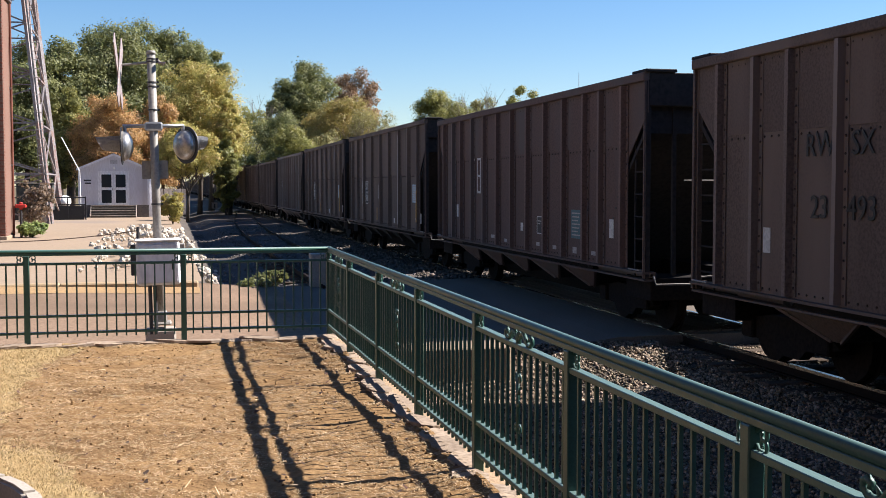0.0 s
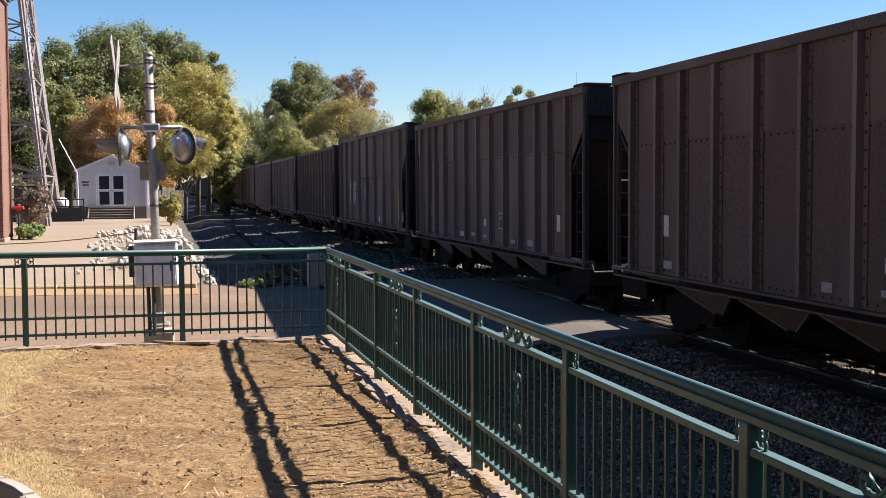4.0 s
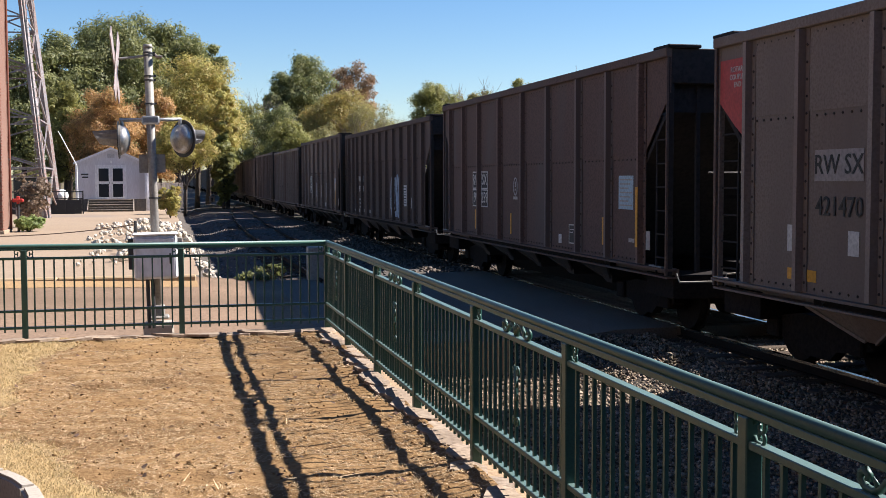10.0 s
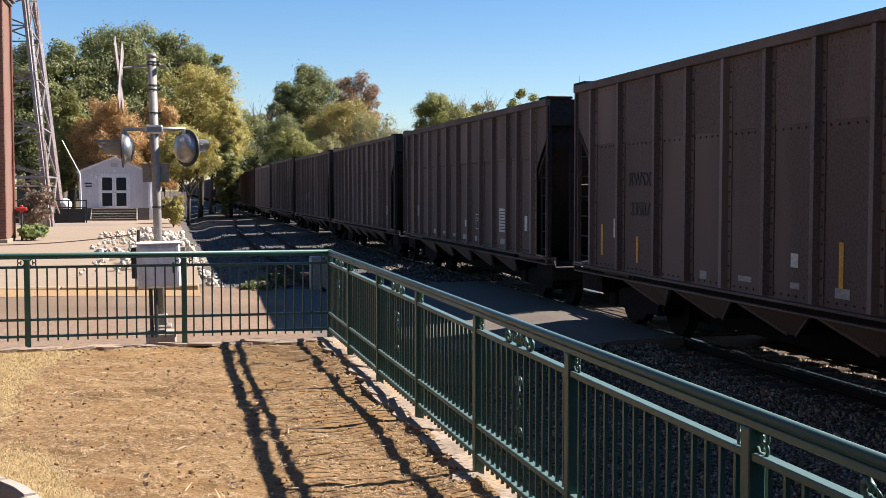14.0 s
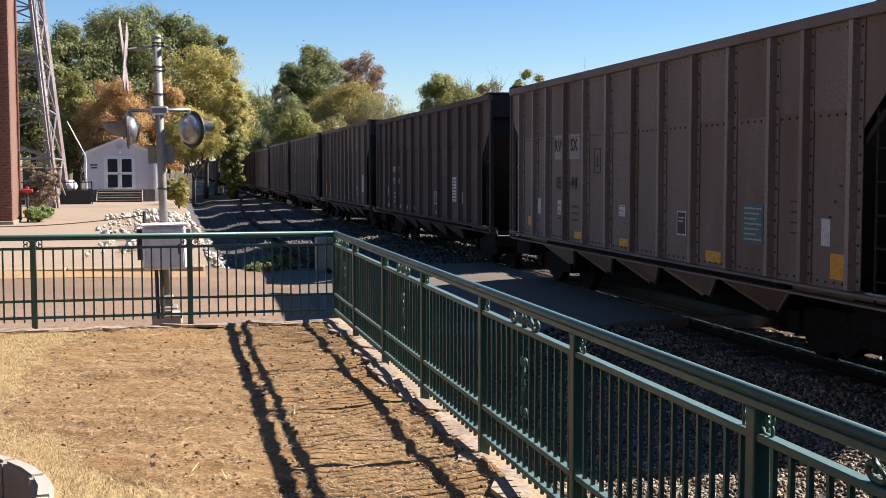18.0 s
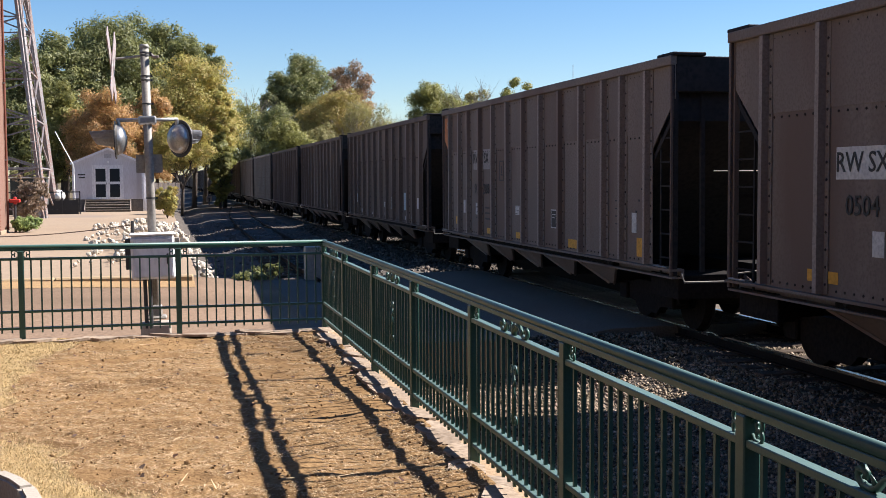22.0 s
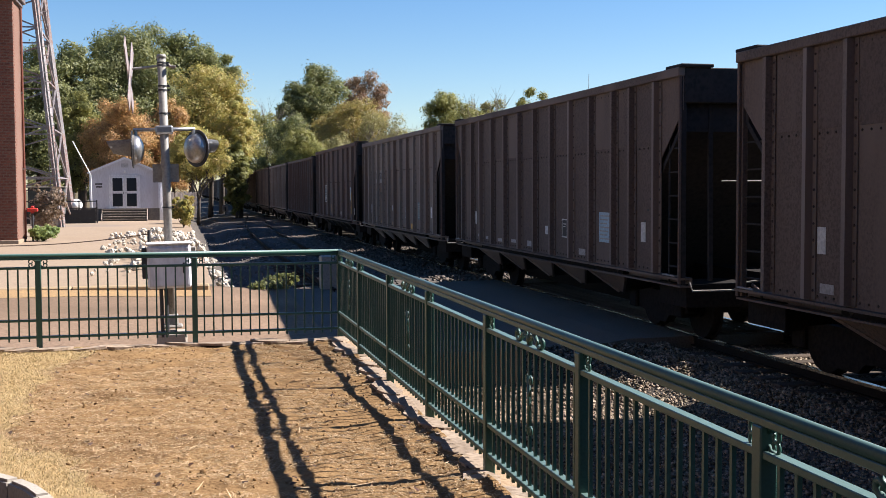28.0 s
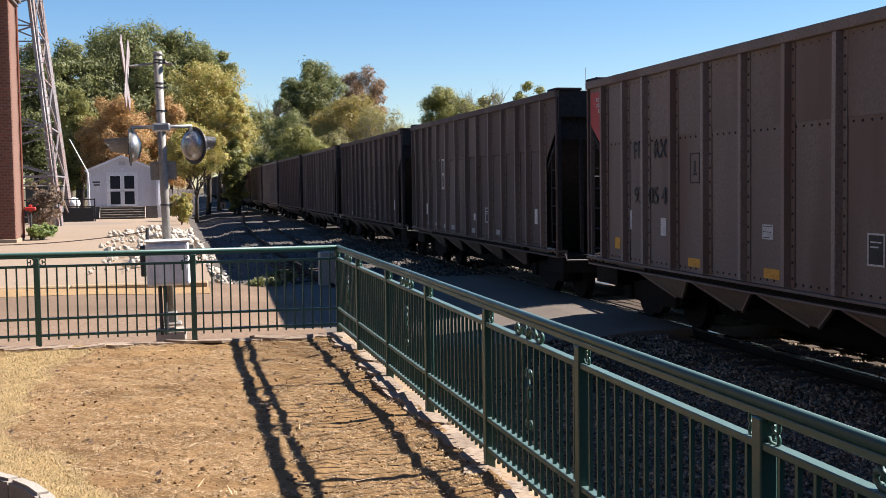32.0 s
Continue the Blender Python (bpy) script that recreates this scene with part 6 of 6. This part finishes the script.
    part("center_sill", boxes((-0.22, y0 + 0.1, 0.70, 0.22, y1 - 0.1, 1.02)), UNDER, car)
    part("chute_body", SHARED["chute_body"], None, car, "discharge chutes in shade-dark steel")
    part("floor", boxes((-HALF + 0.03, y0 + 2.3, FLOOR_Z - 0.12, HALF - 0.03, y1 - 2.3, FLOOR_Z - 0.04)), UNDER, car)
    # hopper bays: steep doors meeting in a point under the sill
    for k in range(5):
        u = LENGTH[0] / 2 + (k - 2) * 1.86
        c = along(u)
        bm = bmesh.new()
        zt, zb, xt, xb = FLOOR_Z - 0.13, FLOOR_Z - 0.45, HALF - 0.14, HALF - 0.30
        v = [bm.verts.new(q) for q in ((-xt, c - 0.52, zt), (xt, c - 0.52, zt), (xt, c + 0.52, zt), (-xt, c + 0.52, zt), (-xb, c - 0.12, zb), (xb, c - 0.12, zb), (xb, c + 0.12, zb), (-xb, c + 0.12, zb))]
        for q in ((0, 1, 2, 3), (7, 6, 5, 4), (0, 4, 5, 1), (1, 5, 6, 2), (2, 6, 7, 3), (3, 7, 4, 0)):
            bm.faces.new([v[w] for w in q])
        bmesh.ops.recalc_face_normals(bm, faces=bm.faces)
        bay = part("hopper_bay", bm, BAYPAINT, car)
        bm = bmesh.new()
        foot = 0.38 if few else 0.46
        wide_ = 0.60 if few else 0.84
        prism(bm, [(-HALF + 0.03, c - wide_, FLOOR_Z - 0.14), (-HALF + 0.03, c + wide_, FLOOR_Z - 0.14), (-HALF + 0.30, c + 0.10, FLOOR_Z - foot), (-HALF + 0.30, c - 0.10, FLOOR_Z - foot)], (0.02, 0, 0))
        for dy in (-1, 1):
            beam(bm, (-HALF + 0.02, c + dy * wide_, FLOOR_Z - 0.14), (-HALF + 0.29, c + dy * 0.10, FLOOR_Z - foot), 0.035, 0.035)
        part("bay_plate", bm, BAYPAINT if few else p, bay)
    for e in (-1, 1):
        tr = part("truck", SHARED["bolster"], None, car, at=pose(0, e * (y1 - 1.75), 0))
        for s in (-1, 1):
            part("side_frame", SHARED["side_frame"], None, tr, at=pose(s * 1.0, 0, 0, 0, 0, 0 if s > 0 else 180))
        for a in (-0.875, 0.875):
            part("axle", SHARED["axle"], None, tr, at=pose(0, a, 0.44))
            for s in (-1, 1):
                part("wheel", SHARED["wheel"], None, tr, at=pose(s * 0.76, a, 0.44, 0, 0, 0 if s < 0 else 180))
    return car


FACE = Matrix(((0, 0, -1, 0), (-1, 0, 0, 0), (0, 1, 0, 0), (0, 0, 0, 1)))      # letters read along the visible side


def stuck(car, name, u, z, me, proud=0.004, label=""):
    m = Matrix.Translation((-HALF - proud, along(u), z)) @ FACE
    return part(name, me, None, car, label, at=m)


PLATES = {}


def plate(w, h, ink):
    key = (round(w, 3), round(h, 3), ink)
    if key not in PLATES:
        PLATES[key] = mesh_of(boxes((-w / 2, -h / 2, 0, w / 2, h / 2, 0.003)), INK[ink], "plate")
    return PLATES[key]


def bars_plate(w, h, back, ink, rows):
    """A label with rows of unreadable print as bars."""
    key = (w, h, back, ink, rows)
    if key not in PLATES:
        bm = boxes(*[(-w * 0.42, h * (0.38 - 0.76 * i / max(1, rows - 1)) - h * 0.022, 0.0035, w * (0.42 - 0.12 * (i % 3)), h * (0.38 - 0.76 * i / max(1, rows - 1)) + h * 0.022, 0.006) for i in range(rows)])
        PLATES[key] = mesh_of(bm, INK[ink], "print")
    return plate(w, h, back), PLATES[key]


def panel_mid(i):
    """The middle of the side panel after rib i, from the far end."""
    return (RIBS[i] + RIBS[i + 1]) / 2


def frame_plate(key, w, h, t, ink, extra=()):
    if key not in PLATES:
        PLATES[key] = mesh_of(boxes((-w, -h, 0, -w + t, h, 0.004), (w - t, -h, 0, w, h, 0.004), (-w + t, h - t, 0, w - t, h, 0.004), (-w + t, -h, 0, w - t, -h + t, 0.004), *extra), INK[ink])
    return PLATES[key]


def stencils(car, k, wide):
    style, a, b, c, d = STENCIL[k]
    ink = "white" if style in ("white", "boxed") else "black"
    if style == "single":
        if k in (5, 13, 26, 27):
            stuck(car, "stencil_panel", 2.80, 2.40, plate(0.92, 0.34, "plate" if k == 13 else "white"))
        stuck(car, "lettering", 2.80, 2.40, lettering(a, 0.30, ink), 0.012)
        stuck(car, "lettering", 2.82, 1.95, lettering(c, 0.30, ink), 0.012)
        return
    mid = WIDE_RIBS[2] if wide else 2.6 if k == 39 else RIBS[3]
    ua, ub, z1, z2 = mid - 0.40, mid + 0.40, 2.70, 2.02
    if style == "boxed":
        ua, ub, z1, z2 = mid - 0.36, mid + 0.36, 2.24, 1.84
        for u in (ua, ub):
            for z in (z1, z2):
                stuck(car, "stencil_box", u, z, plate(0.50, 0.34, "black"), 0.013)
                stuck(car, "stencil_frame", u, z, frame_plate("frame", 0.27, 0.195, 0.025, "white"), 0.014)
    if style == "white":
        ua, ub, z1, z2 = mid - 0.34, mid + 0.34, 2.28, 1.92
    if style == "plated":
        for u in (ua, ub):
            stuck(car, "stencil_panel", u, z1 - 0.02, plate(0.56, 0.44, "plate"))
    for words, u, z in ((a, ua, z1), (b, ub, z1), (c, ua, z2), (d, ub, z2)):
        if words:
            stuck(car, "lettering", u, z, lettering(words, {"white": 0.28, "boxed": 0.34, "plated": 0.32}.get(style, 0.36), ink), 0.018)
    if style == "white":
        for u in (ua, ub):
            for i in range(3):
                stuck(car, "small_print", u, 1.55 - 0.14 * i, plate(0.30 - 0.05 * i, 0.05, "dimwhite"))
        return
    emb = frame_plate("emblem" + ink, 0.15, 0.21, 0.022, "black" if ink == "black" else "dimwhite", ((-0.06, -0.1, 0, 0.06, -0.06, 0.003), (-0.03, -0.05, 0, 0.03, 0.1, 0.003)))
    if wide:
        bm = bmesh.new()
        ring = [(0.13 * math.cos(a * math.pi / 9), 0.04 + 0.17 * math.sin(a * math.pi / 9), 0.002) for a in range(18)]
        for p, q in zip(ring, ring[1:] + ring[:1]):
            beam(bm, p, q, 0.035, 0.004)
        box(bm, -0.045, -0.04, 0, 0.045, 0.0, 0.004)
        box(bm, -0.03, 0.03, 0, 0.03, 0.14, 0.004)
        box(bm, -0.14, -0.22, 0, 0.14, -0.16, 0.004)
        stuck(car, "emblem", 6.08, 2.07, PLATES.setdefault("oval", mesh_of(bm, INK["dimwhite"])), label="faded oval painted emblem")
    else:
        stuck(car, "emblem", mid + 1.55, 2.42, emb)
    if style == "plated":
        for du in (0.0, 0.75):
            for i in range(3):
                stuck(car, "small_print", mid - 0.3 + du, 1.62 - 0.12 * i, plate(0.34, 0.04, "soot"))


def mark_car(car, k, rnd):
    grey, wide = PAINT_OF[k] in ("grey", "tan"), k in WIDE
    if k in STENCIL:
        stencils(car, k, wide)
    stuck(car, "scan_plate", 1.9 + rnd.uniform(-0.12, 0.12), 1.62 + rnd.uniform(-0.08, 0.08), plate(0.17, 0.30, "white"))
    sq_u, sq_z, lab = 8.38, 1.52, (10.42, 1.60, 0.52, 0.50)
    if k in (15, 24):
        sq_u, lab = 9.10, (11.25, 1.78, 0.40, 0.62)
    if k in STENCIL and STENCIL[k][0] == "single":
        sq_u, sq_z, lab = 10.45, 1.50, (11.72, 1.78, 0.40, 0.62)
    if wide:
        sq_u, sq_z, lab = 9.45, 1.30, (11.87, 2.05, 0.58, 0.52)
    if grey:
        first = (2.1, 1.18, 0.60, 0.13) if k in STENCIL and STENCIL[k][0] == "single" else (1.30, 1.26, 0.22, 0.18)
        for u, z, w, h in (first, (4.12, 1.12, 0.38, 0.12), (6.25, 1.12, 0.38, 0.12), (9.36, 1.12, 0.44, 0.15), (12.36, 1.22, 0.40, 0.28)):
            stuck(car, "reflector", u, z, plate(w, h, "yellow"))
        q = bars_plate(0.26, 0.18, "white", "black", 3)
        stuck(car, "notice", 6.16, 1.62, q[0])
        stuck(car, "notice_print", 6.16, 1.62, q[1])
        stuck(car, "scan_plate", 3.1, 1.58, plate(0.2, 0.26, "white"))
        for i in range(4):
            stuck(car, "small_print", 11.55, 1.9 - 0.12 * i, plate(0.5, 0.02, "soot"))
    else:
        single = k in STENCIL and STENCIL[k][0] == "single"
        bars = ((2.98, 0.44), (5.76, 0.43), (7.96, 0.43), (10.92, 0.45)) if wide else ((1.25, 0.5), (2.72, 0.4), (8.2, 0.5)) if single else ((12.42, 0.5),) if rnd.random() < 0.5 else ()
        for u, tall in bars:
            stuck(car, "reflector", u, 1.10 + tall / 2 + rnd.uniform(0, 0.1), plate(0.085, tall, "yellow"))
        if wide:
            stuck(car, "reflector", WIDE_RIBS[-1] * LENGTH[0] / BODY, 1.69, plate(0.085, 0.90, "yellow"), 0.097)
            stuck(car, "chalk_patch", 12.10, 1.32, plate(0.22, 0.06, "dimwhite"))
            stuck(car, "small_notice", 12.72, 1.35, plate(0.15, 0.28, "dimwhite"))
        for i in () if wide else rnd.sample(range(1, 11), 6):
            stuck(car, "chalk_patch", panel_mid(i) + rnd.uniform(-0.12, 0.12), 1.12 + rnd.uniform(0, 0.05), plate(rnd.choice((0.2, 0.28, 0.34)), rnd.choice((0.07, 0.11)), "dimwhite"))
        stuck(car, "notice", 8.82 if wide else 7.22 + rnd.uniform(-0.1, 0.1), 1.19 if wide else 1.45, plate(0.16, 0.16, "white"))
    sq = frame_plate("square", 0.15, 0.17, 0.02, "white", ((-0.10, 0.07, 0, 0.09, 0.085, 0.003), (-0.10, 0.02, 0, 0.04, 0.035, 0.003)))
    stuck(car, "stencil_field", sq_u, sq_z, plate(0.27, 0.31, "black"))
    stuck(car, "stencil_square", sq_u, sq_z, sq, 0.008)
    if not wide:
        stuck(car, "small_notice", 12.06, 1.58, plate(0.18, 0.30, "white"))
    for i in range(0 if wide else 5):
        stuck(car, "patch_bolt", 12.14 + 0.10 * i, 1.75 + 0.17 * i, plate(0.06, 0.03, "black"))
    if k in LABEL_OF:
        ink = LABEL_OF[k]
        u, z, w, h = lab
        q = bars_plate(w, h, ink, "black" if ink == "white" else "dimwhite", 7)
        stuck(car, "warning_label", u, z, q[0], label=ink.replace("_", " ") + " label")
        stuck(car, "label_print", u, z, q[1])
    if k in END_OF:
        ink = END_OF[k]
        key = ("end", ink)
        if key not in PLATES:
            bm = bmesh.new()
            prism(bm, [(-0.36, 0.42, 0), (0.36, 0.42, 0), (0.36, -0.62, 0), (0.05, -0.42, 0), (-0.36, -0.12, 0)], (0, 0, 0.003))
            PLATES[key] = mesh_of(bm, INK[ink])
        stuck(car, "end_panel", 0.46, 3.33, PLATES[key], label=ink + " painted end panel")
        stuck(car, "end_lettering", 0.56, 3.52, lettering("ROTARY\nCOUPLER\nEND", 0.095, "white"), 0.010)
    if k in (2, 40):
        q = PLATES.setdefault("mark2", mesh_of(boxes((-0.42, -0.4, 0, -0.37, 0.4, 0.003), (-0.42, 0.35, 0, -0.12, 0.4, 0.0035), (-0.42, -0.05, 0, -0.18, 0.0, 0.0035), (0.12, -0.4, 0, 0.17, 0.4, 0.003), (0.36, -0.4, 0, 0.41, 0.4, 0.003), (0.17, -0.03, 0, 0.36, 0.02, 0.0035), (0.17, 0.35, 0, 0.36, 0.4, 0.0035), (0.17, -0.4, 0, 0.36, -0.35, 0.0035)), INK["white"]))
        stuck(car, "painted_mark", 3.72, 2.50, q, 0.013)
    if k == 3:
        for u in (WIDE_RIBS[2], WIDE_RIBS[6]):
            stuck(car, "painted_rib", u, 2.45, plate(0.07, 2.7, "dimwhite"), 0.097)
    if k in (11, 16, 17, 21, 15):
        # scrawled paint with no readable shape
        r2 = random.Random(500 + k)
        ink = INK["soot" if k in (11, 17) else "chalk_blue" if k == 15 else "dimwhite"]
        middle = 9.8 if k == 15 else BODY / 2 - 0.3
        spots = (-3.4, -2.2, -1.2, 0.1, 1.3, 2.5) if k in (17, 11) else tuple(v - middle for v in (4.35, 5.89, 7.58, 9.2, 10.69)) if k == 16 else (-2.1, -1.2, -0.3, 0.9, 1.9)
        if k == 15:
            spots = (-0.40, 0.36)
        for x in spots:
            tall = 0.62 if k == 15 else r2.uniform(0.22, 0.42)
            bm = bmesh.new()
            if k == 16:
                # one quick pointed stroke
                tube(bm, [(0.42 * (j / 12 - 0.5) + r2.uniform(-0.10, 0.10), tall * (1 if j % 2 else -1) * r2.uniform(0.2, 1.1), 0.0) for j in range(13)], 0.013, 4)
            for i in range(0 if k == 16 else r2.randint(2, 4)):
                pts = []
                w1, w2, ph, wide_ = r2.uniform(1.0, 2.4), r2.uniform(0.8, 2.0), r2.uniform(0, 6), r2.uniform(0.24, 0.36) if k == 15 else r2.uniform(0.12, 0.34)
                for j in range(26):
                    s = j / 25
                    pts.append((0.1 * i + wide_ * math.sin(6.3 * s * w2 + ph), tall * math.sin(6.3 * s * w1 + 2 * ph) + 0.06 * i, 0.0))
                tube(bm, pts, 0.022 if k == 15 else 0.015, 4)
            stuck(car, "scrawl", middle + x, 1.72, mesh_of(bm, ink), 0.004, "pointed sprayed scrawl" if k == 16 else "looping sprayed scrawl")
        if k == 17:
            bm = bmesh.new()
            pts = [(-3.6 + 0.12 * i, 0.12 + 0.10 * math.sin(1.7 * i) * math.sin(0.31 * i) + (0.22 if 30 < i < 42 else 0.0), 0.005) for i in range(58)]
            pts += [(3.3, -0.1, 0.005), (3.35, -0.4, 0.005), (3.7, -0.45, 0.005)]
            for p, q in zip(pts, pts[1:]):
                beam(bm, p, q, 0.055, 0.004)
            for x in (-3.1, -1.9, -1.2, 0.2, 1.5, 2.4):
                beam(bm, (x, 0.1, 0.005), (x + 0.05, -0.5, 0.005), 0.05, 0.004)
            stuck(car, "scrawl", middle, 1.72, mesh_of(bm, ink), 0.004, "long sprayed black outline")


CARS = []
WORDS = {"brown": "brown", "red_brown": "reddish brown", "grey": "grey-brown", "dark": "dark, almost black", "tan": "pale tan"}


def train():
    shared_car_meshes()
    made = {}
    for k in range(len(FAR_END)):
        paint, few = PAINT_OF[k], k in WIDE
        height = TOP_Z + (0.15 if few else 0.10 if k in STENCIL and STENCIL[k][0] == "single" else 0.0)
        LENGTH[0] = LONGER.get(k, BODY)
        kind_of = (paint, few, height, LENGTH[0])
        if kind_of not in made:
            made[kind_of] = hopper_car(paint, WIDE_RIBS if few else SINGLE_RIBS if height == TOP_Z + 0.10 else RIBS, height, few)
        mid = FAR_END[k] - LENGTH[0] / 2
        car = copy_thing(made[kind_of], pose(TRACK_X, mid, RAIL_Z))
        extra = " with a " + LABEL_OF[k].replace("_", " ") + " label" if k in LABEL_OF else " with ribbed sides"
        if k in END_OF:
            extra = " with " + END_OF[k] + " end panels"
        tagged(car, "weathered " + WORDS[paint] + " steel coal hopper car" + extra)
        mark_car(car, k, random.Random(700 + k))
        CARS.append((car, mid))
    for base in made.values():
        for o in (*base.children_recursive, base):
            bpy.data.objects.remove(o)


# metres the train is shifted at whole seconds to fit the camera's view
FIT_SHIFT = {0: -1.26, 1: -1.28, 2: -0.51, 3: -0.27, 6: -0.03, 7: 0.08, 8: -0.36, 9: -0.10, 10: 0.50, 11: 0.18, 12: 0.76, 13: -0.00, 14: 0.11, 17: 0.79, 18: -0.10, 19: 0.12, 20: 0.17, 21: 0.17, 22: 0.62, 23: 0.20, 24: 0.06, 25: -0.04, 28: 0.10, 29: 0.05, 30: -0.07, 31: -0.26, 32: -0.34}


def motions():
    times = [0.0] + sorted(FIT_SHIFT)[1:-1] + [32.0]
    for car, y in CARS:
        walk(car, [(float(t), pose(TRACK_X, y - SPEED * t - FIT_SHIFT[int(t)], RAIL_Z)) for t in times])


ground()
lawn()
litter()
clods()
path_kerb()
trackbed()
tracks()
fences()
stone_edge()
crossing_signal()
cabinet()
brick_building()
shed()
lattice_tower()
yard()
sky_block_walls()
riprap()
plants()
train()
motions()
